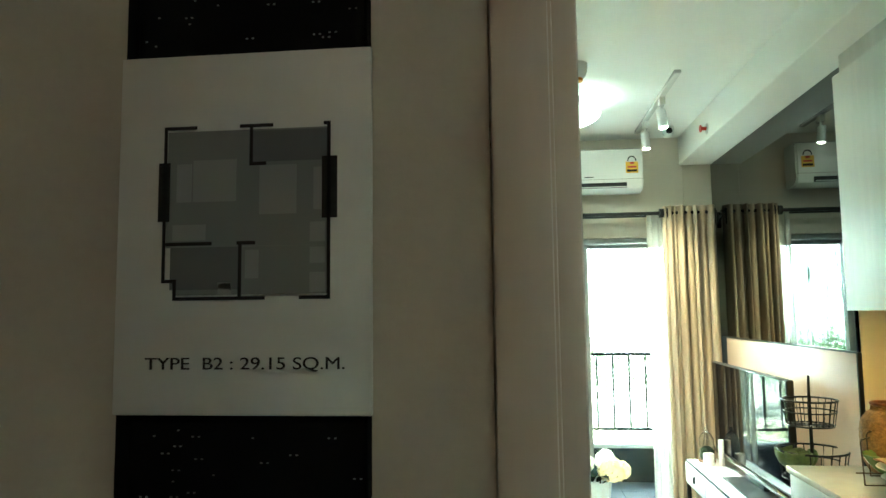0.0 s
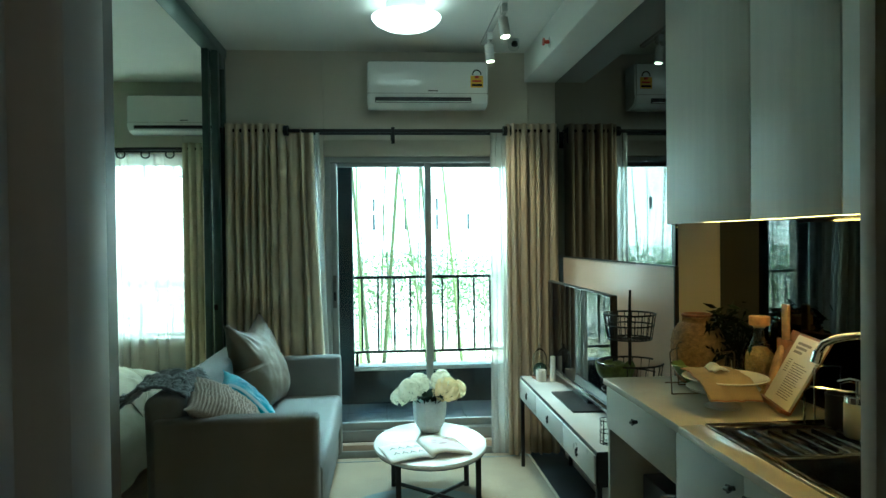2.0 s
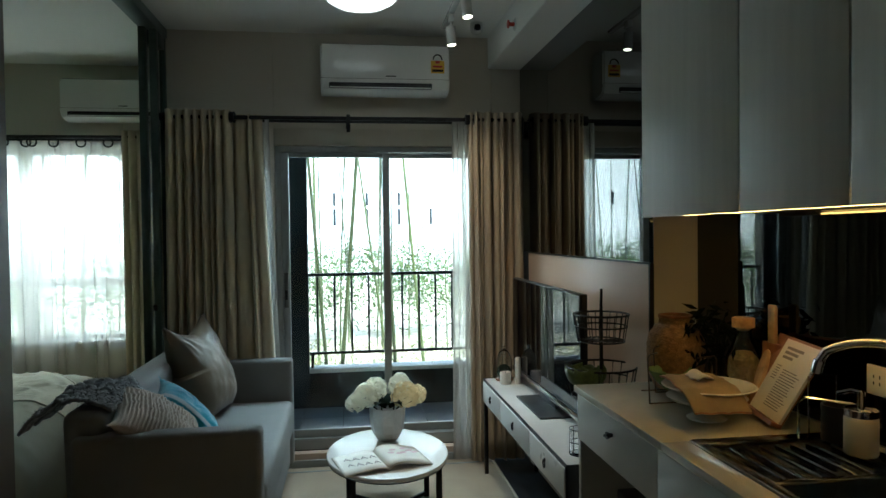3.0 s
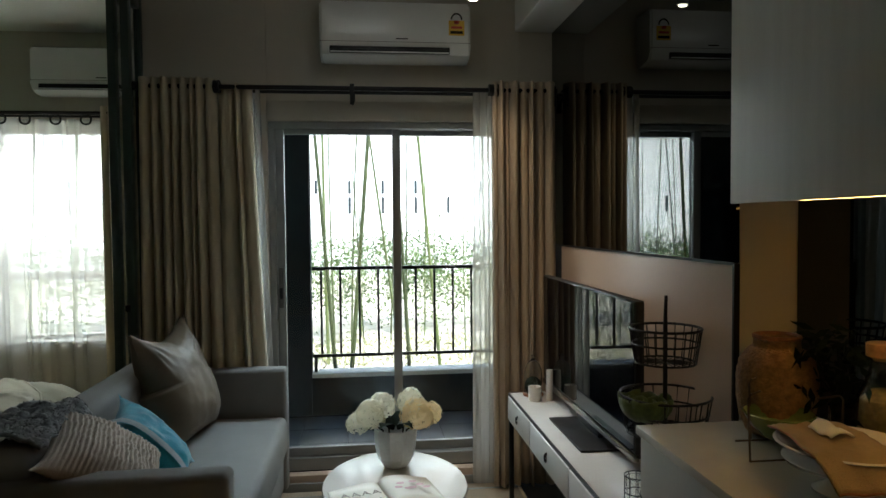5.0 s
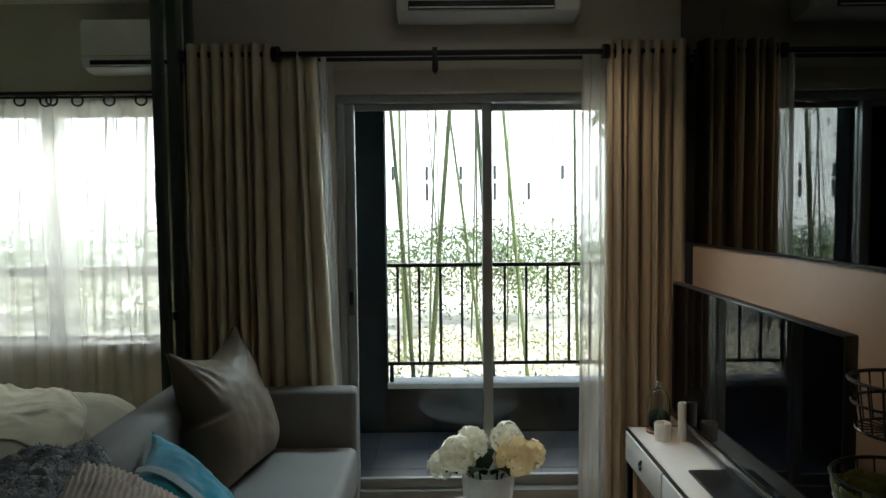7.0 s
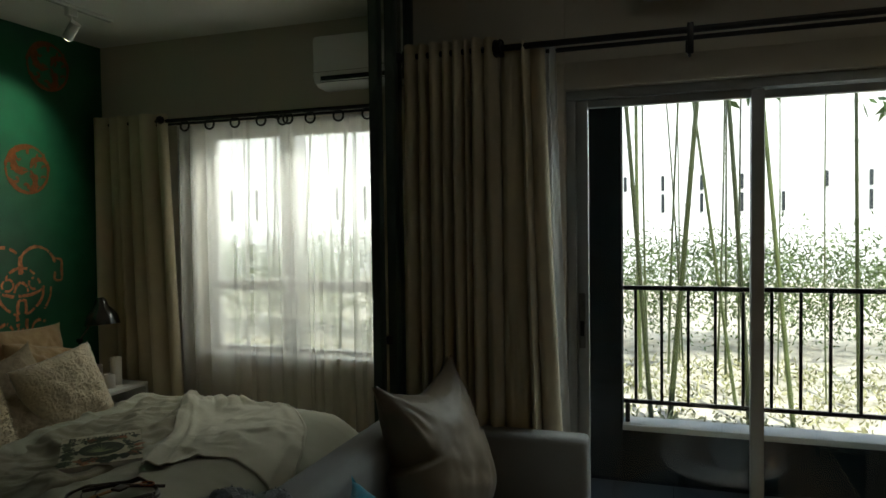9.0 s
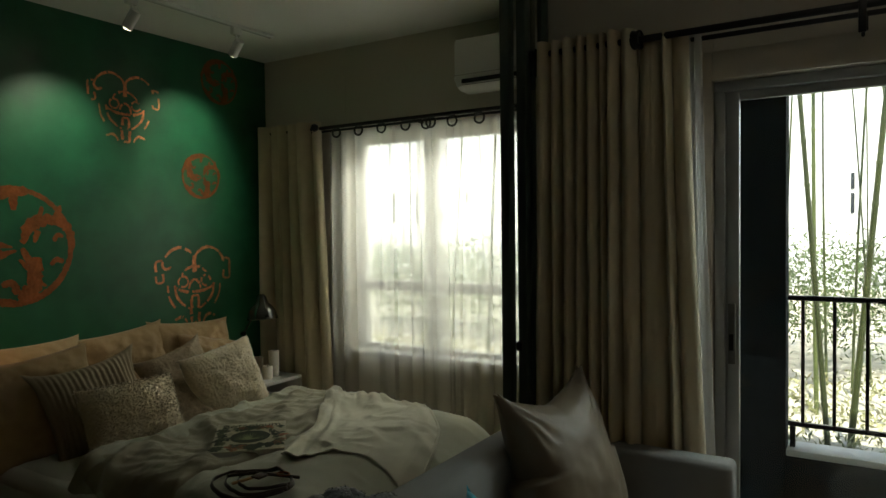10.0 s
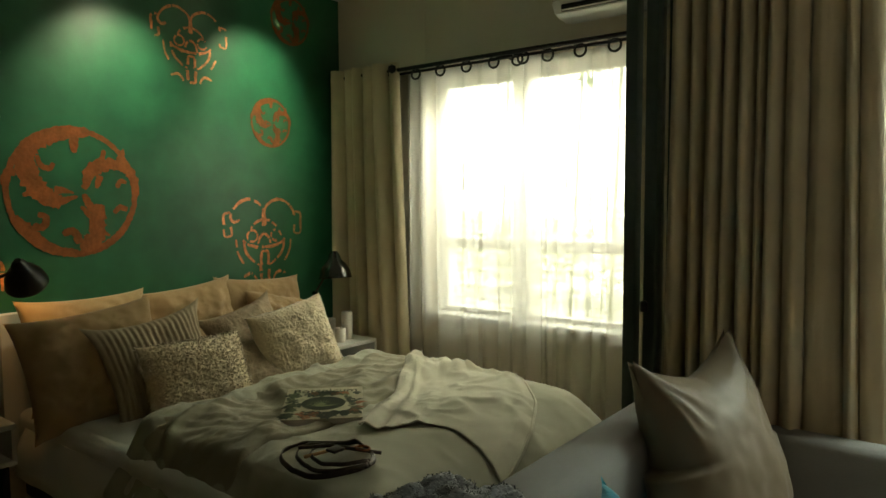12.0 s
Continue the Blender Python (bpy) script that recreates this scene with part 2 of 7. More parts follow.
M_GROUND = mat("leaf_litter", (0.46, 0.42, 0.30), 0.95, var=0.35, scale=3, bump=1.0, fine=25, col2=(0.66, 0.62, 0.52))
M_BAMB = mat("bamboo_culm", (0.070, 0.086, 0.028), 0.4, var=0.35, scale=4, bump=0.1, island=0.55)
M_BAMBL = mat("bamboo_leaf", (0.07, 0.12, 0.03), 0.55, var=0.4, scale=2, bump=0.0)
M_GRASS = mat("dry_grass", (0.15, 0.19, 0.06), 0.6, var=0.4, scale=2, bump=0.0, col2=(0.45, 0.42, 0.22))
M_HEDGE = mat("hedge_leaf", (0.105, 0.150, 0.045), 0.5, var=0.5, scale=1.5, bump=0.0)


# ---- mesh helpers ----
def box(bm, x0, x1, y0, y1, z0, z1, bevel=0.0, seg=2):
    r = bmesh.ops.create_cube(bm, size=1)
    vs = r["verts"]
    for v in vs:
        v.co = Vector(((x0 + x1) / 2 + v.co.x * (x1 - x0), (y0 + y1) / 2 + v.co.y * (y1 - y0), (z0 + z1) / 2 + v.co.z * (z1 - z0)))
    if bevel:
        es = {e for v in vs for e in v.link_edges}
        bmesh.ops.bevel(bm, geom=list(es), offset=bevel, segments=seg, affect="EDGES", profile=0.5)
    return bm


def B(x0, x1, y0, y1, z0, z1, bevel=0.0, seg=2):
    return box(bmesh.new(), x0, x1, y0, y1, z0, z1, bevel, seg)


def tube(bm, pts, r, seg=8, r2=None, caps=True):
    """A round bar along points, tapering from r to r2."""
    pts = [Vector(p) for p in pts]
    rings, n = [], len(pts)
    up = Vector((0.13, 0.21, 0.97))
    for i, p in enumerate(pts):
        d = (pts[min(i + 1, n - 1)] - pts[max(i - 1, 0)]).normalized()
        a = d.cross(up)
        a = (a if a.length > 0.05 else d.cross(Vector((1, 0, 0)))).normalized()
        b = d.cross(a)
        rr = r if r2 is None else r + (r2 - r) * i / (n - 1)
        rings.append([bm.verts.new(p + rr * (math.cos(k) * a + math.sin(k) * b)) for k in (2 * math.pi * j / seg for j in range(seg))])
    for q, w in zip(rings, rings[1:]):
        for j in range(seg):
            bm.faces.new((q[j], q[(j + 1) % seg], w[(j + 1) % seg], w[j]))
    if caps:
        bm.faces.new(rings[0][::-1])
        bm.faces.new(rings[-1])
    return bm


def T(pts, r, seg=8, r2=None):
    return tube(bmesh.new(), pts, r, seg, r2)


def lathe(bm, c, prof, seg=32, sx=1.0, sy=1.0):
    """A turned shape about a vertical axis through c; prof: radius and height, from the bottom up."""
    rings = []
    for r, z in prof:
        rings.append([bm.verts.new((c[0] + sx * r * math.cos(2 * math.pi * j / seg), c[1] + sy * r * math.sin(2 * math.pi * j / seg), c[2] + z)) for j in range(seg)])
    for q, w in zip(rings, rings[1:]):
        for j in range(seg):
            bm.faces.new((q[j], q[(j + 1) % seg], w[(j + 1) % seg], w[j]))
    bm.faces.new(rings[0][::-1])
    bm.faces.new(rings[-1])
    return bm


def L(c, prof, seg=32, sx=1.0, sy=1.0):
    return lathe(bmesh.new(), c, prof, seg, sx, sy)


def ringpts(c, r, n=28, sx=1.0, sy=1.0):
    return [(c[0] + sx * r * math.cos(2 * math.pi * i / n), c[1] + sy * r * math.sin(2 * math.pi * i / n), c[2]) for i in range(n + 1)]


def sheet(bm, f, nu, nv):
    """A grid of f(u, v), with u and v from 0 to 1."""
    g = [[bm.verts.new(f(i / nu, j / nv)) for j in range(nv + 1)] for i in range(nu + 1)]
    for i in range(nu):
        for j in range(nv):
            bm.faces.new((g[i][j], g[i + 1][j], g[i + 1][j + 1], g[i][j + 1]))
    return bm


def finish(bm, m, name, smooth=True, angle=38):
    bmesh.ops.recalc_face_normals(bm, faces=bm.faces)
    me = bpy.data.meshes.new(name)
    bm.to_mesh(me)
    bm.free()
    me.materials.append(m)
    if smooth:
        me.shade_smooth()
        me.set_sharp_from_angle(angle=radians(angle))
    return me


def shift(bm, d):
    bmesh.ops.translate(bm, verts=bm.verts, vec=d)


def holder(name, loc, label, category, group="", kind=""):
    """An Empty at a thing's base, for its parts."""
    ob = new(name)
    ob.location = loc
    ob.empty_display_size = 0.1
    return tagged(ob, label, category, group, kind)


def base_of(ob):
    v = Vector(ob.location)
    while ob.parent:
        ob = ob.parent
        v += Vector(ob.location)
    return v


def part(name, bm, m, parent, label="", smooth=True, solid=0.0, angle=38):
    """One mesh, given in room coordinates, under a thing or a part."""
    shift(bm, -base_of(parent))
    ob = new(name, finish(bm, m, name, smooth, angle))
    ob.parent = parent
    if solid:
        md = ob.modifiers.new("thickness", "SOLIDIFY")
        md.thickness, md.offset = solid, 0
    return tagged(ob, label)


def thing(name, bm, m, label, category, group="", kind="", smooth=True, solid=0.0, angle=38):
    """A thing of one mesh, given in room coordinates; its origin lies at its base."""
    co = [v.co for v in bm.verts]
    lo = Vector([min(c[i] for c in co) for i in range(3)])
    hi = Vector([max(c[i] for c in co) for i in range(3)])
    at = Vector(((lo.x + hi.x) / 2, (lo.y + hi.y) / 2, lo.z))
    shift(bm, -at)
    ob = new(name, finish(bm, m, name, smooth, angle))
    ob.location = at
    if solid:
        md = ob.modifiers.new("thickness", "SOLIDIFY")
        md.thickness, md.offset = solid, 0
    return tagged(ob, label, category, group, kind)


def wall(name, *dims, m=None, label="cream painted plaster wall"):
    return thing(name, B(*dims), m or M_WALL, label, "wall", kind="structure", smooth=False)


def fbm(x, y, z=0.0, o=3):
    return noise.fractal(Vector((x, y, z)), 1.0, 2.0, o)


# ---- structure ----
thing("floor", B(-3.6, 2.1, 0.3, 6.2, -0.12, -0.012), M_WOOD, "light oak laminate floor", "floor", kind="structure", smooth=False)
thing("ceiling", B(-3.6, 2.1, 0.3, 6.2, CEIL, CEIL + 0.15), M_CEIL, "white painted flat ceiling", "ceiling", kind="structure", smooth=False)
thing("ceiling_beam", B(1.43, WALL_R + 0.3, 0.7, WIN_Y - 0.003, 2.50, CEIL - 0.003, 0.004, 1), M_CEIL, "white boxed ceiling beam above the television wall", "beam", kind="structure", smooth=False)
wall("wall_east_television", WALL_R, WALL_R + 0.35, 2.895, 5.0, 0, CEIL)
wall("wall_east_kitchen", KITCHEN_R, KITCHEN_R + 0.2, 0.7, 2.893, 0, CEIL, label="warm beige kitchen wall behind the counter")
# wall with the balcony door
wall("wall_north_left", -0.60, 0.075, WIN_Y, WIN_Y + 0.15, 0, CEIL)
wall("wall_north_right", 1.455, WALL_R - 0.002, WIN_Y, WIN_Y + 0.15, 0, CEIL)
wall("wall_north_top", 0.077, 1.453, WIN_Y, WIN_Y + 0.15, 2.003, CEIL)
# bedroom
wall("wall_west_green", BED_X - 0.2, BED_X, 1.8, 6.1, 0, CEIL, m=M_GREEN, label="emerald green mottled plaster wall behind the bed")
WX0, WX1, WZ0, WZ1 = -2.42, -1.10, 0.67, 2.11
wall("wall_bedroom_left", BED_X + 0.002, WX0, BED_Y, BED_Y + 0.2, 0, CEIL)
wall("wall_bedroom_right", WX1, -0.602, BED_Y, BED_Y + 0.2, 0, CEIL)
wall("wall_bedroom_below", WX0 + 0.002, WX1 - 0.002, BED_Y, BED_Y + 0.2, 0, WZ0)
wall("wall_bedroom_above", WX0 + 0.002, WX1 - 0.002, BED_Y, BED_Y + 0.2, WZ1, CEIL)
wall("wall_bedroom_balcony", -0.60, -0.45, WIN_Y + 0.152, 6.1, 0, CEIL)
# these two lie out of view; dark to weaken the fill on the bed
wall("wall_bathroom", BED_X + 0.002, -0.29, 2.10, 2.24, 0, CEIL, m=M_DARKW, label="unseen closing wall, made dark to cut bounced light")
wall("wall_hall_left", -0.62, -0.5, 0.66, 2.098, 0, CEIL, m=M_DARKW, label="unseen closing wall, made dark to cut bounced light")
# entry wall and corridor
OP0, OP1, ENTRY_IN = 0.335, 1.22, 0.56
wall("wall_entry_left", -0.80, 0.276, ENTRY, ENTRY_IN, 0, CEIL, m=M_CORR, label="grey-beige painted corridor wall beside the entry")
wall("wall_entry_right", OP1, 2.1, ENTRY, ENTRY_IN, 0, CEIL, m=M_CORR, label="grey-beige painted corridor wall")
wall("wall_entry_top", 0.278, OP1 - 0.002, ENTRY, ENTRY_IN, 2.10, CEIL, m=M_CORR, label="grey-beige painted wall over the entry door")
wall("wall_entry_far_left", -3.4, -0.802, ENTRY, ENTRY_IN, 0, CEIL, m=M_CORR)
wall("wall_corridor_back", -3.4, 2.6, -1.35, -1.2, 0, CEIL, m=M_CORR)
wall("wall_corridor_left", -3.55, -3.402, -1.35, 0.66, 0, CEIL, m=M_CORR)
wall("wall_corridor_right", 2.602, 2.75, -1.35, 0.66, 0, CEIL, m=M_CORR)
thing("corridor_floor", B(-3.5, 2.7, -1.3, 0.298, -0.12, -0.002), M_RUGB, "grey corridor carpet", "floor", kind="structure", smooth=False)
thing("corridor_ceiling", B(-3.5, 2.7, -1.3, 0.298, CEIL, CEIL + 0.15), M_CEIL, "white corridor ceiling", "ceiling", kind="structure", smooth=False)

# door casing round the entry opening
casing = holder("door_1", (0.32, ENTRY, 0), "open entry doorway with grey-brown painted wooden casing", "doorway", kind="structure")
bm = B(0.277, 0.318, ENTRY - 0.012, ENTRY + 0.012, 0, 2.14, 0.004)
part("casing_board", bm, M_CASE, casing)
bm = B(0.278, 0.322, ENTRY + 0.013, ENTRY_IN, 0, 2.10, 0.003)
part("jamb_lining", bm, M_CASE, casing)
bm = B(0.310, 0.345, ENTRY + 0.062, ENTRY + 0.105, 0, 2.07, 0.006)
part("door_stop", bm, M_CASE, casing)
part("casing_head", B(0.317, OP1 - 0.05, ENTRY - 0.014, ENTRY - 0.002, 2.08, 2.14, 0.004), M_CASE, casing)
part("jamb_lining", B(OP1 - 0.05, OP1 - 0.002, ENTRY - 0.014, ENTRY_IN, 0, 2.14, 0.004), M_CASE, casing)

# unseen ceiling light, added to brighten the corridor side of the entry
cl = holder("corridor_fill_light", (0.4, -0.7, CEIL - 0.03), "added corridor fill light, out of view, brightening the entry wall", "ceiling light")
part("trim_ring", L((0.4, -0.7, CEIL - 0.03), [(0.04, 0.0), (0.06, 0.003), (0.06, 0.03), (0.04, 0.03)]), M_PLAST, cl)
part("lens", L((0.4, -0.7, CEIL - 0.035), [(0.0005, 0.0), (0.04, 0.004), (0.04, 0.008), (0.0005, 0.008)]), M_CORRL, cl)


# ---- the sign on the corridor wall ----
def words(text, size, m, at, rot, parent, name="lettering", width=None):
    c = bpy.data.curves.new(name, "FONT")
    c.body, c.size, c.extrude = text, size, 0.0004
    tmp = bpy.data.objects.new(name, c)
    me = bpy.data.meshes.new_from_object(tmp)
    bpy.data.objects.remove(tmp)
    me.materials.clear()
    me.materials.append(m)
    ob = new(name, me)
    ob.parent = parent
    if width:
        w = max(v.co.x for v in me.vertices)
        ob.scale = (width / w, 1, 1)
    ob.matrix_local = Matrix.Translation(Vector(at) - base_of(parent)) @ rot @ Matrix.Diagonal((*ob.scale, 1))
    return ob


UP = Matrix.Rotation(radians(90), 4, "X")
SX0, SX1, SZ0, SZ1 = 0.0095, 0.1945, 1.434, 1.690
FY = ENTRY - 0.004
sign = holder("unit_sign", (0.08, ENTRY, 1.25), "pale unit plan sign between black perforated panels on the corridor wall", "sign")
part("backing_panel", B(SX0 + 0.003, SX1 - 0.003, FY - 0.004, ENTRY - 0.001, 1.367, 1.79, 0.012, 3), M_SIGNB, sign, "black panel with fine pale dots")
part("plate", B(SX0, SX1, FY - 0.010, FY - 0.0045, SZ0, SZ1, 0.0015), mat("sign_plate", (0.50, 0.475, 0.43), 0.4, var=0.03, scale=5, bump=0.02), sign, "matt pale grey acrylic plate")
PY = FY - 0.0106
dots = bmesh.new()
for i in range(36):
    dx, dz = SX0 + 0.012 + random.random() * (SX1 - SX0 - 0.024), random.choice((1.372, 1.694)) + 0.004 + random.random() * 0.05
    for k in range(random.choice((1, 2, 2))):
        box(dots, dx + k * 0.0045, dx + k * 0.0045 + 0.0016, FY - 0.0049, FY - 0.0041, dz, dz + 0.0009)
tagged(part("dots", dots, M_INKL, sign, smooth=False), kind="stuff")


def plan_box(x0, x1, z0, z1, m, name, dy=0.0):
    """A printed bar of the small plan; x and z run from 0 to 1 over the drawing."""
    X0, XW, Z0, ZH = 0.0445, 0.1215, 1.513, 0.124
    part(name, B(X0 + XW * x0, X0 + XW * x1, PY - dy - 0.0003, PY - dy, Z0 + ZH * z0, Z0 + ZH * z1), m, sign, smooth=False)


M_PRINT1 = plain("grey_print", (0.16, 0.16, 0.145), 0.6)
M_PRINT2 = plain("dark_grey_print", (0.10, 0.10, 0.095), 0.6)
M_PRINT3 = plain("pale_print", (0.22, 0.22, 0.20), 0.6)
plan_box(0.02, 0.98, 0.30, 0.97, M_PRINT1, "plan_floor")
plan_box(0.08, 0.98, 0.03, 0.2995, M_PRINT1, "plan_floor")
plan_box(0.54, 0.98, 0.78, 0.96, M_PRINT2, "plan_balcony", 0.0004)
plan_box(0.05, 0.46, 0.06, 0.30, M_PRINT2, "plan_bathroom", 0.0004)
for a in ((0.18, 0.44, 0.56, 0.80), (0.08, 0.17, 0.56, 0.78), (0.58, 0.80, 0.48, 0.76), (0.90, 0.97, 0.50, 0.74), (0.88, 0.97, 0.32, 0.43), (0.88, 0.97, 0.20, 0.29),
          (0.88, 0.97, 0.04, 0.15), (0.50, 0.58, 0.12, 0.28), (0.06, 0.26, 0.34, 0.43), (0.34, 0.42, 0.03, 0.10)):
    plan_box(*a, M_PRINT3, "plan_furniture", 0.0004)
for a in ((0, 0.02, 0.1, 1), (0, 0.20, 0.98, 1), (0.46, 0.66, 0.98, 1), (0.96, 1, 0.98, 1), (0.98, 1, 0, 1), (0.08, 0.62, 0, 0.02), (0.82, 1, 0, 0.02), (0.07, 0.09, 0, 0.12),
          (0.52, 0.54, 0.77, 1), (0.52, 0.62, 0.76, 0.78), (0, 0.30, 0.31, 0.33), (0.45, 0.56, 0.31, 0.33), (0.46, 0.48, 0.02, 0.31), (0, 0.09, 0.10, 0.12),
          (-0.03, 0.04, 0.45, 0.79), (0.95, 1.04, 0.45, 0.80)):
    plan_box(*a, M_INK, "plan_wall", 0.0008)
words("TYPE  B2 : 29.15 SQ.M.", 0.0118, M_INK, (0.0335, PY - 0.0002, 1.4655), UP, sign, width=0.1425)

# ---- balcony door ----
FX0, FX1, FZ0, FZ1, FYD = 0.078, 1.452, 0.12, 2.0, 4.857
door = holder("door_2", (0.766, FYD, 0), "grey aluminium sliding balcony door with two tall glass panes", "sliding door", kind="structure")
part("frame_head", B(FX0, FX1, FYD - 0.018, FYD + 0.09, FZ1 - 0.035, FZ1, 0.003), M_ALU, door)
part("frame_side", B(FX0, FX0 + 0.035, FYD - 0.018, FYD + 0.09, FZ0 + 0.041, FZ1 - 0.036, 0.003), M_ALU, door)
part("frame_side", B(FX1 - 0.035, FX1, FYD - 0.018, FYD + 0.09, FZ0 + 0.041, FZ1 - 0.036, 0.003), M_ALU, door)
part("track_sill", B(FX0, FX1, FYD - 0.02, FYD + 0.10, FZ0 - 0.03, FZ0 + 0.04, 0.003), M_ALU, door)
for x0, x1, dy in ((FX0 + 0.036, 0.790, 0.0), (0.745, FX1 - 0.036, 0.034)):
    leaf = holder("sliding_panel", (0, 0, 0), "", "")
    leaf.parent = door
    leaf.location = (0, 0, 0)
    y0, y1 = FYD + dy, FYD + dy + 0.03
    z0, z1 = FZ0 + 0.042, FZ1 - 0.037
    part("stile", B(x0, x0 + 0.045, y0, y1, z0, z1, 0.004), M_ALU, leaf)
    part("stile", B(x1 - 0.045, x1, y0, y1, z0, z1, 0.004), M_ALU, leaf)
    part("rail", B(x0 + 0.046, x1 - 0.046, y0, y1, z0, z0 + 0.05, 0.004), M_ALU, leaf)
    part("rail", B(x0 + 0.046, x1 - 0.046, y0, y1, z1 - 0.03, z1, 0.004), M_ALU, leaf)
    g = part("pane", B(x0 + 0.045, x1 - 0.045, y0 + 0.012, y0 + 0.017, z0 + 0.049, z1 - 0.029), M_GLASS, leaf, smooth=False)
    g.visible_shadow = False
    if dy == 0.0:
        part("latch", B(x0 + 0.008, x0 + 0.034, y0 - 0.013, y0 - 0.001, 0.99, 1.21, 0.005), M_LATCH, leaf, "dark grey recessed door latch")
        part("latch_grip", B(x0 + 0.013, x0 + 0.029, y0 - 0.017, y0 - 0.0135, 1.04, 1.10, 0.001), M_BLACK, leaf)
step = thing("door_step", B(0.077, 1.453, WIN_Y - 0.06, WIN_Y + 0.006, 0, 0.088, 0.006), M_PANEL, "beige step below the balcony door", "step", kind="structure")
part("step_nosing", B(0.077, 1.453, WIN_Y - 0.078, WIN_Y - 0.061, 0.0, 0.05, 0.004), M_ALU, step)

arch = thing("door_architrave", B(FX0 - 0.066, FX0 - 0.004, WIN_Y - 0.014, WIN_Y - 0.001, 0.0, 2.105, 0.003), M_WALL, "cream painted architrave round the balcony door", "architrave", kind="structure")
part("head_board", B(FX0 - 0.003, FX1 + 0.066, WIN_Y - 0.014, WIN_Y - 0.001, 2.004, 2.105, 0.003), M_WALL, arch)
part("side_board", B(FX1 + 0.004, FX1 + 0.066, WIN_Y - 0.014, WIN_Y - 0.001, 0.0, 2.0035, 0.003), M_WALL, arch)

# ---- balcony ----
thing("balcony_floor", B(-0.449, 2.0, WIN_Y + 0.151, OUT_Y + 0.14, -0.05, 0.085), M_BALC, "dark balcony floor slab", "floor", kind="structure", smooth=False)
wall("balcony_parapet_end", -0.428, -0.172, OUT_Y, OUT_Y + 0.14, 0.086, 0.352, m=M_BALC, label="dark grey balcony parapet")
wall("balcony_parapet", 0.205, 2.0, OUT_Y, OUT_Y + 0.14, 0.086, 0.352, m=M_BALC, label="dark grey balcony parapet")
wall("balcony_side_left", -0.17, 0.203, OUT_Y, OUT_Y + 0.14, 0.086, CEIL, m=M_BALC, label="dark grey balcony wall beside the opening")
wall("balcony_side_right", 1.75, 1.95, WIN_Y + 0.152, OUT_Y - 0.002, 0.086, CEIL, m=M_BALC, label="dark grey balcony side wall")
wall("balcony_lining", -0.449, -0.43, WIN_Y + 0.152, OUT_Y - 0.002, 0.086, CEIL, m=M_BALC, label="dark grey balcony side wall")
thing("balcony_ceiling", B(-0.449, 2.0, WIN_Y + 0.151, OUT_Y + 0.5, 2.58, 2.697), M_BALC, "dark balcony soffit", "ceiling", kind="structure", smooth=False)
thing("balcony_sill", B(0.206, 1.749, OUT_Y - 0.005, OUT_Y + 0.17, 0.353, 0.385, 0.004), M_SILL, "pale concrete coping on the parapet", "sill", kind="structure")
rail = holder("balcony_railing", (0.97, OUT_Y + 0.06, 0.385), "black steel balcony railing with upright bars", "railing")
part("top_rail", B(0.207, 1.748, OUT_Y + 0.045, OUT_Y + 0.075, 1.115, 1.14, 0.003), M_BLACK, rail)
part("bottom_rail", B(0.207, 1.748, OUT_Y + 0.048, OUT_Y + 0.072, 0.49, 0.512, 0.003), M_BLACK, rail)
for i in range(11):
    x = 0.274 + 0.1355 * i
    if x < 1.73:
        part("bar", B(x - 0.008, x + 0.008, OUT_Y + 0.052, OUT_Y + 0.068, 0.513, 1.114, 0.002, 1), M_BLACK, rail)
part("top_rail", B(-0.427, -0.173, OUT_Y + 0.045, OUT_Y + 0.075, 1.115, 1.14, 0.003), M_BLACK, rail)
part("bottom_rail", B(-0.427, -0.173, OUT_Y + 0.048, OUT_Y + 0.072, 0.49, 0.512, 0.003), M_BLACK, rail)
for x in (-0.36, -0.24):
    part("bar", B(x - 0.008, x + 0.008, OUT_Y + 0.052, OUT_Y + 0.068, 0.353, 1.114, 0.002, 1), M_BLACK, rail)
for x in (0.23, 1.72):
    part("post", B(x - 0.012, x + 0.012, OUT_Y + 0.045, OUT_Y + 0.075, 0.386, 0.489, 0.002, 1), M_BLACK, rail)

# ---- bedroom window ----
win = holder("window_1", (-1.76, BED_Y + 0.15, WZ0), "white aluminium bedroom window with four panes", "window", kind="structure")
WY = BED_Y + 0.12
part("window_frame", B(WX0, WX1, WY, WY + 0.06, WZ1 - 0.05, WZ1 - 0.001, 0.003), M_WHITEW, win)
part("window_frame", B(WX0, WX1, WY, WY + 0.06, WZ0 + 0.001, WZ0 + 0.05, 0.003), M_WHITEW, win)
part("window_frame", B(WX0 + 0.001, WX0 + 0.05, WY, WY + 0.06, WZ0 + 0.051, WZ1 - 0.051, 0.003), M_WHITEW, win)
part("window_frame", B(WX1 - 0.05, WX1 - 0.001, WY, WY + 0.06, WZ0 + 0.051, WZ1 - 0.051, 0.003), M_WHITEW, win)
part("mullion", B(-1.875, -1.79, WY, WY + 0.06, WZ0 + 0.051, WZ1 - 0.051, 0.003), M_WHITEW, win)
for x0, x1 in ((WX0 + 0.051, -1.876), (-1.789, WX1 - 0.051)):
    part("transom", B(x0, x1, WY, WY + 0.06, 1.085, 1.15, 0.003), M_WHITEW, win)
    for z0, z1 in ((WZ0 + 0.051, 1.084), (1.151, WZ1 - 0.051)):
        g = part("pane", B(x0, x1, WY + 0.028, WY + 0.033, z0, z1), M_GLASS, win, smooth=False)
        g.visible_shadow = False
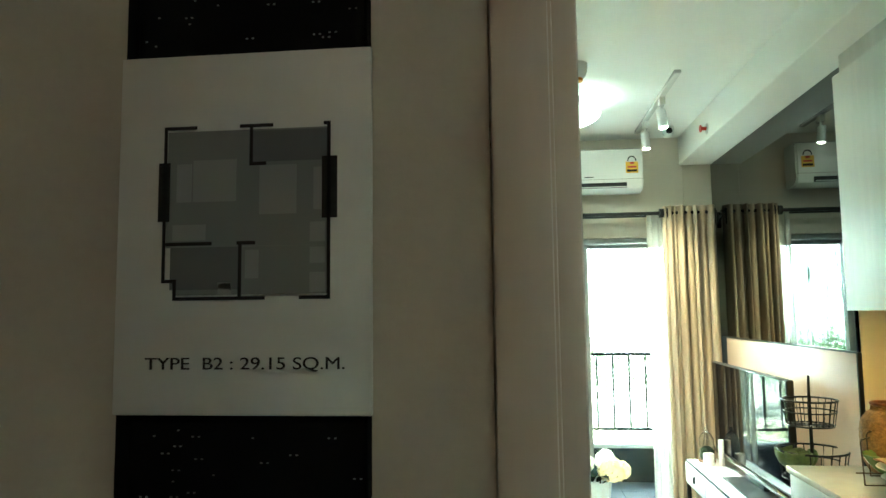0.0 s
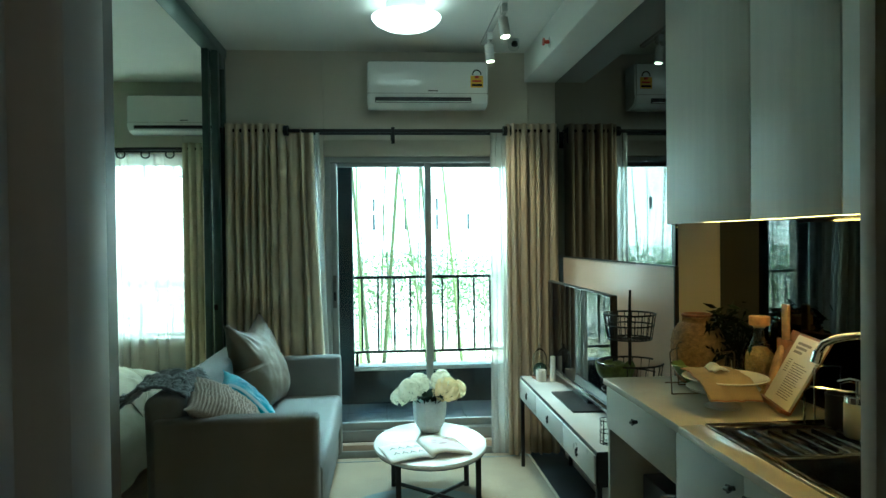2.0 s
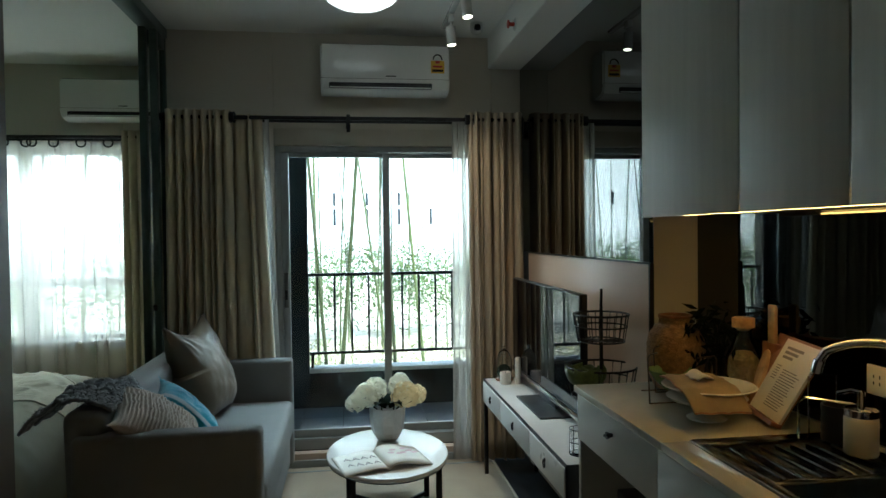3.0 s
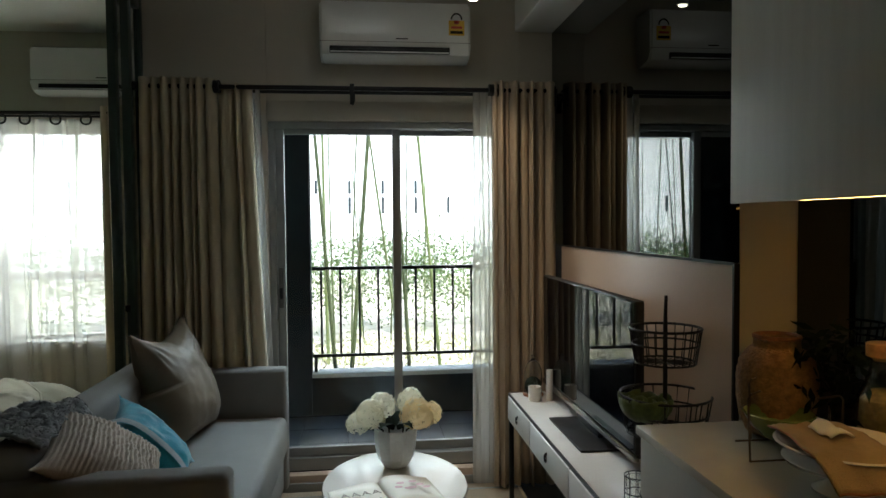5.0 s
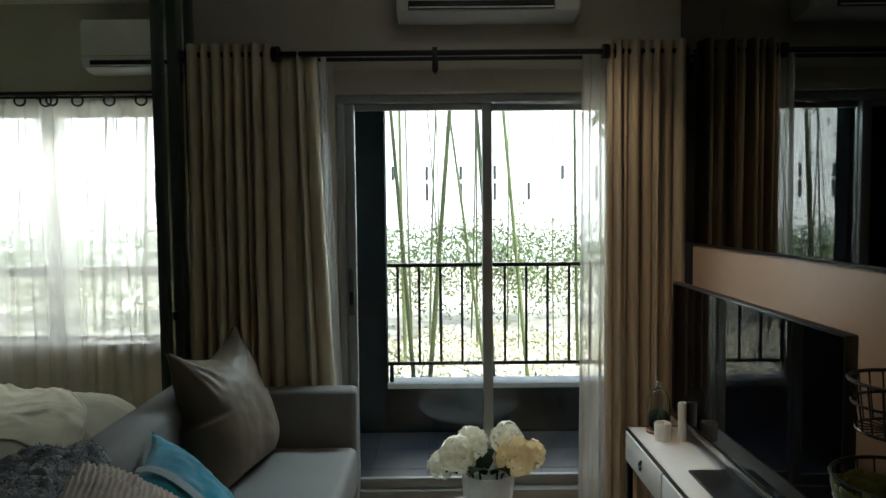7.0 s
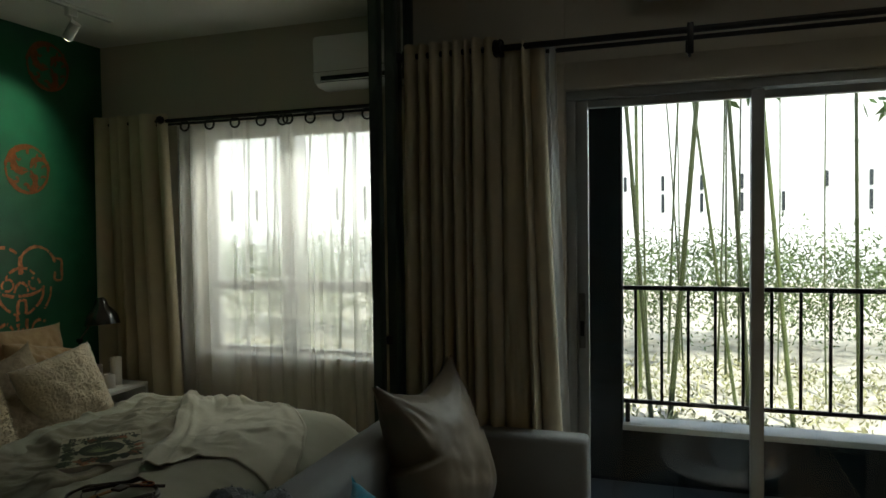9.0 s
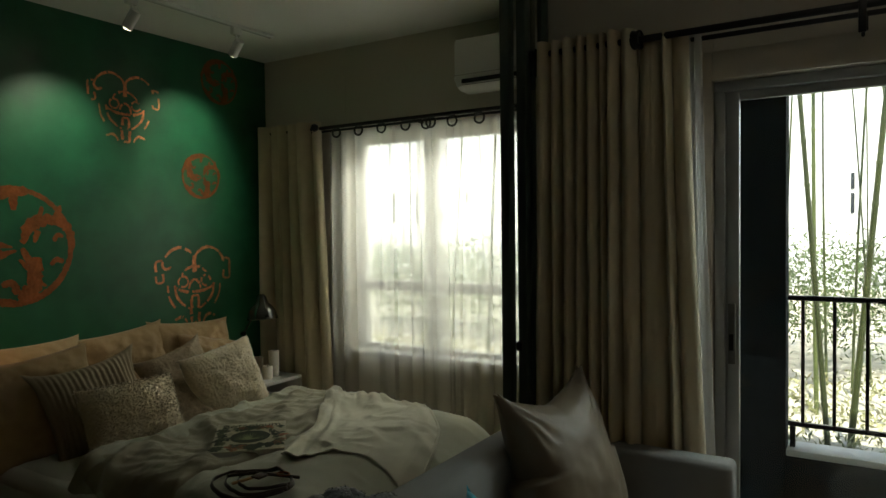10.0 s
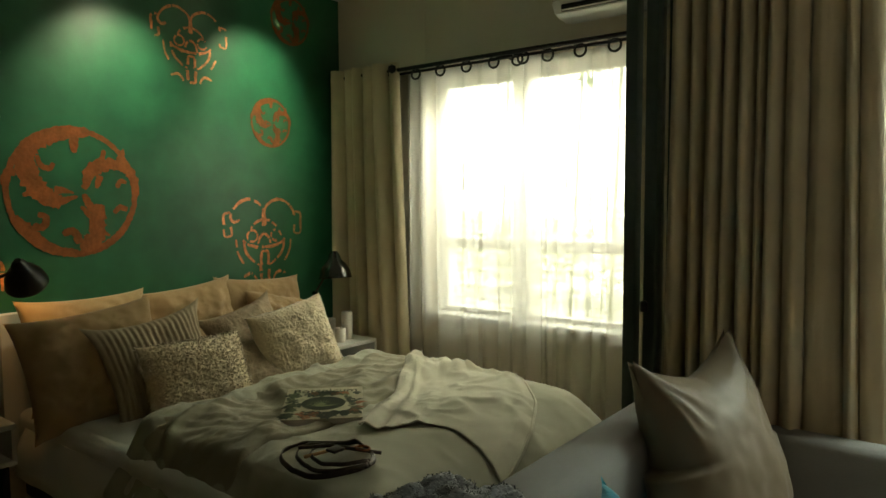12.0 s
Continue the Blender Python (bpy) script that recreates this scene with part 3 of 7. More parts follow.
part("window_sill", B(WX0 + 0.003, WX1 - 0.003, BED_Y - 0.012, WY - 0.001, WZ0 + 0.001, WZ0 + 0.022, 0.004), M_WHITEW, win)

# ---- partition between living room and bedroom ----
part_track = thing("partition_track", B(-0.645, -0.545, 2.24, WIN_Y - 0.002, 2.64, CEIL - 0.002, 0.004), M_GREENFR, "dark green metal ceiling track of the sliding partition", "track", kind="structure")
post = holder("sliding_partition", (-0.595, 4.72, 0), "dark green framed glass sliding partition, pushed open", "partition")
for x0, y0, y1 in ((-0.640, 4.56, 4.80), (-0.590, 4.60, 4.825)):
    part("stile", B(x0, x0 + 0.038, y0, y0 + 0.05, 0.005, 2.638, 0.004), M_GREENFR, post)
    part("stile", B(x0, x0 + 0.038, y1 - 0.04, y1, 0.005, 2.638, 0.004), M_GREENFR, post)
    part("rail", B(x0, x0 + 0.038, y0 + 0.051, y1 - 0.041, 0.005, 0.08, 0.004), M_GREENFR, post)
    part("rail", B(x0, x0 + 0.038, y0 + 0.051, y1 - 0.041, 2.56, 2.638, 0.004), M_GREENFR, post)
    part("pane", B(x0 + 0.014, x0 + 0.022, y0 + 0.05, y1 - 0.04, 0.079, 2.561), M_GLASS, post, smooth=False)
part("lock", L((-0.583, 4.594, 1.02), [(0.012, 0.0), (0.013, 0.03), (0.006, 0.034)], 12), M_BLACK, post, "small black lock")


# ---- outside ----
thing("ground", B(-200, 200, 6.3, 400, -0.5, -0.15), M_GROUND, "sunlit garden ground with dry leaf litter", "ground", kind="structure", smooth=False)
bld = holder("white_building", (2, 24, -0.15), "tall plain white rendered building with narrow slit windows", "building")
part("wall", B(-30, 34, 22.0, 34, -0.15, 16), M_FACADE, bld, smooth=False)
for i in range(-14, 26):
    for k, (z0, z1) in enumerate(((2.35, 2.75), (1.75, 2.25), (5.4, 6.0), (8.4, 9.0))):
        if (i * 7 + k * 3) % 5 == 1:
            continue
        x = 0.1 + 1.0 * i
        part("slit_window", B(x, x + 0.08, 21.96, 22.02, z0, z1), M_SLIT, bld, smooth=False)


def leaf_cloud(bm, centre, spread, n, size, droop=0.3):
    """Many small pointed leaves about a centre."""
    for _ in range(n):
        p = Vector((random.gauss(0, spread[0]), random.gauss(0, spread[1]), random.gauss(0, spread[2]))) + Vector(centre)
        d = Vector((random.uniform(-1, 1), random.uniform(-1, 1), random.uniform(-1, 0.4) - droop)).normalized()
        s = d.cross(Vector((random.uniform(-1, 1), random.uniform(-1, 1), random.uniform(-1, 1)))).normalized()
        ln = size * random.uniform(0.6, 1.4)
        w = ln * 0.16
        a, b, c, e = p, p + d * ln * 0.4 + s * w, p + d * ln, p + d * ln * 0.4 - s * w
        bm.faces.new([bm.verts.new(q) for q in (a, b, c, e)])
    return bm


def bamboo(x, y, lean_x, lean_y, height, r, foliage=True):
    """A leaning culm with swollen nodes, thin twigs and leaves near the top."""
    ob = holder("bamboo", (x, y, -0.16), "tall leaning green bamboo culm with ringed nodes", "bamboo", "bamboo grove")
    bm = bmesh.new()
    pts, rad, z = [], [], 0.0
    step_ = 0.27 + random.random() * 0.08
    n = int(height / step_)
    bend = random.uniform(-0.02, 0.02)
    for i in range(n):
        for f, k in ((0.0, 1.0), (0.03, 0.98), (0.9, 0.97), (0.965, 1.22), (1.0, 1.06)):
            zz = (i + f) * step_
            pts.append(Vector((x + lean_x * zz + bend * zz * zz * 0.3, y + lean_y * zz, -0.16 + zz)))
            rad.append(0.82 * r * k * (1 - 0.55 * i / n))
    seg, rings = 8, []
    for p, q in zip(pts, rad):
        rings.append([bm.verts.new(p + q * Vector((math.cos(6.2832 * j / seg), math.sin(6.2832 * j / seg), 0))) for j in range(seg)])
    for q, w in zip(rings, rings[1:]):
        for j in range(seg):
            bm.faces.new((q[j], q[(j + 1) % seg], w[(j + 1) % seg], w[j]))
    part("culm", bm, M_BAMB, ob)
    if foliage:
        bl = bmesh.new()
        for i in range(int(n * 0.70), n):
            p = pts[min(i * 5, len(pts) - 1)]
            a = random.uniform(0, 6.28)
            tip = p + Vector((math.cos(a) * 0.5, math.sin(a) * 0.5, 0.25))
            tube(bl, [p, (p + tip) / 2 + Vector((0, 0, 0.06)), tip], 0.004, 4, 0.002)
            leaf_cloud(bl, tip, (0.16, 0.16, 0.10), 26, 0.16)
        part("foliage", bl, M_BAMBL, ob, smooth=False)
    return ob


for a in ((0.287, 8.0, -0.07, 0, 6.5, 0.026), (0.43, 8.0, 0.083, 0, 6.5, 0.030), (1.03, 8.0, -0.045, 0, 6.5, 0.026), (1.36, 8.1, -0.09, 0, 6.5, 0.024),
          (0.98, 8.6, -0.13, 0.02, 5.5, 0.020), (0.16, 8.9, -0.02, 0, 6.5, 0.024), (1.95, 8.7, -0.02, 0, 6.5, 0.022), (2.35, 9.2, 0.02, 0, 6.0, 0.022),
          (-0.9, 8.3, 0.05, 0, 6.5, 0.028), (-1.6, 8.6, -0.06, 0, 6.5, 0.026), (-2.3, 8.2, 0.03, 0, 6.5, 0.028), (-3.0, 8.8, 0.04, 0, 6.0, 0.024), (2.9, 8.5, -0.06, 0, 6.2, 0.026)):
    bamboo(*a)
random.seed(5)
for i in range(46):
    bamboo(random.uniform(-5.0, 4.5), random.uniform(8.9, 10.8), random.uniform(-0.07, 0.07), 0, random.uniform(3.8, 6.2), random.uniform(0.009, 0.017), i % 3 == 0)
bm = bmesh.new()
for i in range(1650):
    leaf_cloud(bm, (random.uniform(-8, 9), random.uniform(10.6, 12.2), random.triangular(-0.1, 1.38, 0.9)), (0.24, 0.2, 0.14), 44, 0.062)
thing("hedge", bm, M_HEDGE, "loose green garden hedge with many small leaves", "hedge", kind="stuff", smooth=False)
bm = bmesh.new()
for i in range(1700):
    p = (random.uniform(-7, 8), random.uniform(7.2, 10.4), -0.12)
    leaf_cloud(bm, p, (0.14, 0.14, 0.05), 12, 0.060, droop=-0.9)
thing("ground_cover", bm, M_GRASS, "low grassy ground cover in the garden", "grass", kind="stuff", smooth=False)


# ---- curtains ----
def curtain(bm, x0, x1, yc, z0, z1, folds, amp, flare=0.0, seed=0, nv=16, pull=None, warp=0.16, cusp=False):
    """A hanging cloth with uneven pleats; flare spreads it towards the hem, pull draws it in at half height."""
    rnd = random.Random(seed)
    ph = [rnd.uniform(-0.7, 0.7) for _ in range(folds + 2)]
    nu = folds * (16 if cusp else 10)
    cut = [0.0]
    for _ in range(folds):
        cut.append(cut[-1] + rnd.uniform(0.55, 1.45))
    cut = [c / cut[-1] for c in cut]

    def f(u, v):
        k = (u + warp * math.sin(6.28 * u + seed) * (1 - u) * u * 2 + 0.25 * warp * math.sin(17 * u + 2 * seed) * (1 - u) * u * 4) * folds
        k = min(max(k, 0.0), folds)
        i = int(k)
        off = ph[i] * (1 - (k - i)) + ph[i + 1] * (k - i)
        a = amp * (0.78 + 0.42 * math.sin(3.1 * i + seed)) * (0.8 + 0.35 * v)
        w = math.sin(2 * math.pi * k + off * v)
        y = yc + a * math.copysign(abs(w) ** 0.65, w) + 0.010 * fbm(u * 5, v * 2, seed)
        x = x0 + (x1 - x0) * u + 0.62 * a * math.cos(2 * math.pi * k + off + 0.5 * math.sin(5 * i)) + flare * v * (u - 0.5) * 2
        if pull:
            x += pull * v ** 1.3 * u
        if cusp:
            i = max(j for j in range(folds) if cut[j] <= u + 1e-9)
            q = (u - cut[i]) / (cut[i + 1] - cut[i])
            hump = math.sin(math.pi * min(1, max(0, q + 0.05 * math.sin(2 * i + 3 * v) * q * (1 - q) * 4)))
            dep = amp * (0.8 + 0.4 * math.sin(3.1 * i + seed)) * (0.85 + 0.25 * v)
            y = yc + dep * (1 - 2 * hump ** 0.55) + 0.006 * fbm(u * 6, v * 2, seed)
            x = x0 + (x1 - x0) * u + 0.010 * math.sin(2.3 * i + 2.2 * v + seed) * v * hump + flare * v * (u - 0.5) * 2 + (pull * v ** 1.3 * u if pull else 0)
        return (x, y, z1 + (z0 - z1) * v + 0.006 * math.sin(9 * u + seed) * v)
    return sheet(bm, f, nu, nv)


def rings(parent, xs, y, z, r=0.026):
    for x in xs:
        p = [(x + 0.004 * math.cos(a), y + r * math.cos(a), z + r * math.sin(a)) for a in (2 * math.pi * i / 16 for i in range(17))]
        part("eyelet", T(p, 0.0045, 6), M_BLACK, parent)


ROD_Y, ROD_Z = 4.655, 2.145
rod = holder("curtain_rod", (0.4, ROD_Y, ROD_Z), "matt black curtain rod with round finials over the balcony door", "curtain rod")
part("pole", T([(-0.54, ROD_Y, ROD_Z), (1.62, ROD_Y, ROD_Z)], 0.012, 12), M_BLACK, rod)
part("pole", T([(-0.54, ROD_Y + 0.09, ROD_Z - 0.005), (1.62, ROD_Y + 0.09, ROD_Z - 0.005)], 0.009, 10), M_BLACK, rod, "thinner rear pole")
part("finial", L((-0.555, ROD_Y, ROD_Z - 0.024), [(0.004, 0), (0.02, 0.008), (0.024, 0.024), (0.02, 0.04), (0.004, 0.048)], 16), M_BLACK, rod)
for x in (-0.52, 0.533, 1.60):
    br = T([(x, WIN_Y - 0.001, ROD_Z - 0.06), (x, ROD_Y + 0.1, ROD_Z - 0.02), (x, ROD_Y, ROD_Z - 0.014)], 0.006, 8)
    box(br, x - 0.011, x + 0.011, ROD_Y - 0.016, ROD_Y - 0.012, ROD_Z - 0.085, ROD_Z + 0.022, 0.003)
    box(br, x - 0.011, x + 0.011, ROD_Y - 0.013, ROD_Y + 0.1, ROD_Z + 0.014, ROD_Z + 0.02)
    box(br, x - 0.014, x + 0.014, WIN_Y - 0.006, WIN_Y - 0.001, ROD_Z - 0.09, ROD_Z + 0.02, 0.002)
    part("bracket", br, M_BLACK, rod)

for x in (-0.148, 1.262):
    part("stopper", T([(x - 0.013, ROD_Y, ROD_Z), (x - 0.009, ROD_Y, ROD_Z), (x + 0.009, ROD_Y, ROD_Z), (x + 0.013, ROD_Y, ROD_Z)], 0.031, 18), M_BLACK, rod)

cu = holder("curtain", (-0.25, ROD_Y, 0.02), "heavy cream linen curtain hanging in deep pleats", "curtain", "balcony door curtains")
part("cloth", curtain(bmesh.new(), -0.53, -0.15, ROD_Y, 0.03, ROD_Z + 0.04, 8, 0.055, 0.01, 3, cusp=True), M_CURT, cu, solid=0.003)
part("cloth", curtain(bmesh.new(), -0.145, 0.02, ROD_Y + 0.03, 0.03, ROD_Z + 0.02, 3, 0.04, 0.0, 5, pull=0.09, cusp=True), M_CURT, cu, solid=0.003)
rings(cu, (-0.155, -0.135), ROD_Y, ROD_Z, 0.03)
shl = holder("sheer_curtain", (0.08, ROD_Y + 0.09, 0.03), "white sheer voile curtain gathered beside the balcony door", "curtain", "sheer curtains")
part("cloth", curtain(bmesh.new(), -0.02, 0.05, ROD_Y + 0.09, 0.03, ROD_Z + 0.01, 3, 0.016, 0.0, 8, pull=0.07), M_SHEER, shl)
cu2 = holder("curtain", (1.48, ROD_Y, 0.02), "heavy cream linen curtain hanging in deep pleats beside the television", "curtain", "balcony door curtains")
part("cloth", curtain(bmesh.new(), 1.27, 1.615, ROD_Y, 0.03, ROD_Z + 0.045, 8, 0.038, 0.0, 11, cusp=True), M_CURT_SIDE, cu2, solid=0.003)
rings(cu2, (1.30,), ROD_Y, ROD_Z, 0.03)
shr = holder("sheer_curtain", (1.24, ROD_Y + 0.09, 0.03), "white sheer voile curtain gathered beside the balcony door", "curtain", "sheer curtains")
part("cloth", curtain(bmesh.new(), 1.175, 1.33, ROD_Y + 0.07, 0.02, ROD_Z + 0.01, 5, 0.018, 0.012, 14), M_SHEER2, shr)

# bedroom curtains
BR_Y, BR_Z = BED_Y - 0.10, 2.165
rod2 = holder("curtain_rod", (-1.8, BR_Y, BR_Z), "matt black bedroom curtain rod with hanging rings", "curtain rod")
part("pole", T([(-3.14, BR_Y, BR_Z), (-0.66, BR_Y, BR_Z)], 0.012, 12), M_BLACK, rod2)
part("pole", T([(-3.14, BR_Y + 0.06, BR_Z - 0.012), (-0.66, BR_Y + 0.06, BR_Z - 0.012)], 0.008, 10), M_BLACK, rod2)
for x in (-2.65, -1.80, -0.75):
    bk = T([(x, BED_Y - 0.001, BR_Z - 0.02), (x, BR_Y, BR_Z - 0.016)], 0.007, 8)
    box(bk, x - 0.05, x + 0.05, BR_Y - 0.004, BR_Y + 0.004, BR_Z - 0.03, BR_Z - 0.013, 0.002)
    part("bracket", bk, M_BLACK, rod2)
part("stopper", L((-2.56, BR_Y - 0.05, BR_Z - 0.026), [(0.005, 0), (0.022, 0.01), (0.026, 0.026), (0.022, 0.042), (0.005, 0.052)], 14), M_BLACK, rod2)
cu3 = holder("curtain", (-2.95, BR_Y, 0.03), "heavy beige curtain in deep pleats in the bedroom corner", "curtain", "bedroom curtains")
part("cloth", curtain(bmesh.new(), -3.12, -2.555, BR_Y - 0.01, 0.03, BR_Z + 0.045, 6, 0.055, 0.0, 21, cusp=True, pull=0.09), M_CURT, cu3, solid=0.003)
cu4 = holder("curtain", (-0.95, BR_Y, 0.03), "heavy beige curtain beside the bedroom window", "curtain", "bedroom curtains")
part("cloth", curtain(bmesh.new(), -1.08, -0.80, BR_Y - 0.01, 0.03, BR_Z + 0.045, 6, 0.036, 0.0, 23, cusp=True), M_CURT, cu4, solid=0.003)
for x0, x1, folds, dy, seed in ((-2.53, -1.60, 9, 0.05, 27), (-1.84, -1.00, 8, 0.075, 35)):
    sh3 = holder("sheer_curtain", ((x0 + x1) / 2, BR_Y + dy, 0.05), "white sheer voile drawn across the bedroom window", "curtain", "sheer curtains")
    part("cloth", curtain(bmesh.new(), x0, x1, BR_Y + dy, 0.06, BR_Z - 0.03, folds, 0.024, 0.02, seed), M_SHEER, sh3)
    for i in range(5):
        x = x0 + 0.10 + 0.185 * i
        ring = [(x + 0.032 * math.cos(a), BR_Y + dy - 0.034, BR_Z - 0.036 + 0.030 * math.sin(a)) for a in (2 * math.pi * k / 18 for k in range(19))]
        part("eyelet", T(ring, 0.0065, 6), M_BLACK, sh3)
        part("hook", T([(x - 0.030, BR_Y + dy - 0.034, BR_Z - 0.03), (x - 0.030, BR_Y + 0.03, BR_Z + 0.004), (x - 0.030, BR_Y + 0.06, BR_Z - 0.002)], 0.005, 6), M_BLACK, sh3)


# ---- ceiling things ----
dome = holder("ceiling_lamp", (0.60, 3.86, CEIL - 0.155), "round lit opal glass ceiling lamp", "ceiling light")
part("shade", L((0.60, 3.86, CEIL - 0.155), [(0.002, 0.0), (0.07, 0.006), (0.125, 0.021), (0.165, 0.043), (0.183, 0.064), (0.184, 0.072), (0.170, 0.078)], 48), M_DOME, dome)
part("base_pan", L((0.60, 3.86, CEIL - 0.0765), [(0.095, 0), (0.105, 0.006), (0.105, 0.070), (0.100, 0.076)], 48), M_PLAST, dome)
sm = holder("smoke_detector", (0.60, 3.27, CEIL - 0.09), "white ceiling smoke detector with an orange label", "smoke detector")
part("body", L((0.60, 3.27, CEIL - 0.075), [(0.03, 0), (0.045, 0.012), (0.052, 0.035), (0.055, 0.06), (0.055, 0.073)], 24), M_PLAST, sm)
part("label_ring", L((0.60, 3.27, CEIL - 0.092), [(0.012, 0), (0.03, 0.004), (0.032, 0.016)], 24), M_ORANGE, sm)


def spot(parent, x, y, z, aim):
    """A can spotlight on a stem under a track; returns nothing, its lamp hangs at the mouth."""
    c = Vector((x, y, z))
    d = (Vector(aim) - c).normalized()
    head = part("head", T([c - d * 0.05, c - d * 0.045, c + d * 0.035, c + d * 0.05], 0.027, 18), M_PLAST, parent)
    part("lens", T([c + d * 0.0505, c + d * 0.054], 0.020, 16), M_BULB if y > 3.4 else M_PLAST, head)
    part("stem", T([c - d * 0.01 + Vector((0, 0, 0.02)), (x, y, z + 0.08)], 0.007, 8), M_PLAST, parent)
    part("adapter", B(x - 0.016, x + 0.016, y - 0.03, y + 0.03, z + 0.075, CEIL - 0.021, 0.004), M_PLAST, parent)
    return c + d * 0.062, aim


def track(name, x, y0, y1, heads, label, energy, col, size):
    t = holder(name, (x, (y0 + y1) / 2, CEIL - 0.16), label, "track light", "ceiling track lights")
    part("rail", B(x - 0.017, x + 0.017, y0, y1, CEIL - 0.02, CEIL - 0.0005, 0.003), M_PLAST, t)
    for y, aim in heads:
        p, a = spot(t, x, y, CEIL - 0.14, aim)
        if y < 3.4:
            continue
        lamp("spot_lamp", "SPOT", look(p, a), energy, col, size=size, blend=1.0)


track("track_light", 1.115, 3.42, 4.60, ((4.32, (1.30, 4.42, 0)), (3.82, (1.45, 3.7, 0))), "white ceiling track with two lit spotlights", 6.5, (1.0, 0.74, 0.48), radians(84))
track("track_light", -2.60, 3.2, 5.30, ((3.25, (BED_X, 3.3, 1.75)), (4.35, (BED_X, 4.24, 1.84)), (5.02, (BED_X, 5.07, 1.96))), "white bedroom ceiling track with lit spotlights", 14.0, (1.0, 0.94, 0.74), radians(72))

cam_dome = holder("security_camera", (1.30, 4.52, CEIL - 0.07), "small white dome camera with a black lens", "camera")
part("body", L((1.30, 4.52, CEIL - 0.07), [(0.012, 0), (0.028, 0.008), (0.036, 0.03), (0.036, 0.069)], 20), M_PLAST, cam_dome)
part("lens", L((1.30, 4.485, CEIL - 0.055), [(0.008, 0), (0.019, 0.006), (0.021, 0.02), (0.015, 0.034)], 16), M_BLACK, cam_dome)
spr = holder("fire_sprinkler", (1.41, 4.09, 2.54), "small red fire sprinkler on the side of the beam", "sprinkler")
part("cover_plate", T([(1.4295, 4.09, 2.565), (1.424, 4.09, 2.565)], 0.030, 18), M_PLAST, spr)
part("stem", T([(1.4235, 4.09, 2.565), (1.395, 4.09, 2.565)], 0.011, 10), M_RED, spr)
part("deflector", T([(1.3945, 4.09, 2.565), (1.388, 4.09, 2.565)], 0.022, 14), M_RED, spr)


def aircon(x0, x1, yw, z0, z1, group, sticker):
    """A wall unit: rounded casing, dark outlet with a vane, small mark and sticker."""
    d = 0.20
    ob = holder("air_conditioner", ((x0 + x1) / 2, yw - d / 2, z0), "glossy white wall-mounted air conditioner with dark outlet slot", "air conditioner", group)
    prof = [(0, 0.02), (0, 1.0), (0.80, 1.0), (0.97, 0.96), (1.0, 0.86), (1.0, 0.27), (0.985, 0.22), (0.9, 0.06), (0.7, 0.0), (0.2, 0.0)]
    bm = bmesh.new()
    e = [[bm.verts.new((x, yw - 0.001 - d * a, z0 + (z1 - z0) * b)) for a, b in prof] for x in (x0, x1)]
    for i in range(len(prof)):
        j = (i + 1) % len(prof)
        bm.faces.new((e[0][i], e[0][j], e[1][j], e[1][i]))
    caps = [bm.faces.new(e[0]), bm.faces.new(e[1][::-1])]
    bmesh.ops.bevel(bm, geom=[g for c in caps for g in c.edges], offset=0.012, segments=3, affect="EDGES")
    part("casing", bm, M_PLAST, ob, angle=30)
    h = z1 - z0
    slot = B(x0 + 0.05, x1 - 0.11, yw - d * 1.0 - 0.002, yw - d * 0.93, z0 + h * 0.07, z0 + h * 0.19, 0.004)
    part("outlet", slot, M_BLACK, ob, "dark outlet slot")
    part("vane", B(x0 + 0.055, x1 - 0.115, yw - d - 0.006, yw - d - 0.0025, z0 + h * 0.075, z0 + h * 0.10, 0.001), M_PLAST, ob)
    part("vane", B(x0 + 0.055, x1 - 0.115, yw - d - 0.005, yw - d - 0.0025, z0 + h * 0.125, z0 + h * 0.14, 0.001), M_TVB, ob)
    part("panel_seam", B(x0 + 0.004, x1 - 0.004, yw - d - 0.0025, yw - d + 0.003, z0 + h * 0.265, z0 + h * 0.272), M_INKL, ob)
    part("maker_mark", B((x0 + x1) / 2 + 0.0, (x0 + x1) / 2 + 0.062, yw - d - 0.0022, yw - d + 0.002, z0 + h * 0.315, z0 + h * 0.335), M_INK, ob)
    if sticker:
        sx = x1 - 0.115
        part("energy_label", B(sx, sx + 0.082, yw - d - 0.0024, yw - d + 0.001, z0 + h * 0.40, z0 + h * 0.66, 0.0), M_GOLD, ob, "yellow energy label")
        part("label_arch", T([(sx + 0.041 + 0.027 * math.cos(a), yw - d - 0.002, z0 + h * 0.68 + 0.03 * math.sin(a)) for a in (math.pi * i / 12 for i in range(13))], 0.004, 6), M_INK, ob)
        part("label_bar", B(sx + 0.012, sx + 0.07, yw - d - 0.0032, yw - d - 0.0026, z0 + h * 0.52, z0 + h * 0.56), M_RED, ob)
        part("label_bar", B(sx + 0.008, sx + 0.074, yw - d - 0.0032, yw - d - 0.0026, z0 + h * 0.43, z0 + h * 0.48), M_INK, ob)
        part("label_dial", L((sx + 0.041, yw - d - 0.003, z0 + h * 0.60), [(0.012, 0), (0.014, 0.014)], 14), M_RED, ob)


aircon(0.372, 1.152, WIN_Y, 2.302, 2.597, "air conditioners", True)
aircon(-1.455, -0.675, BED_Y, 2.275, 2.565, "air conditioners", True)

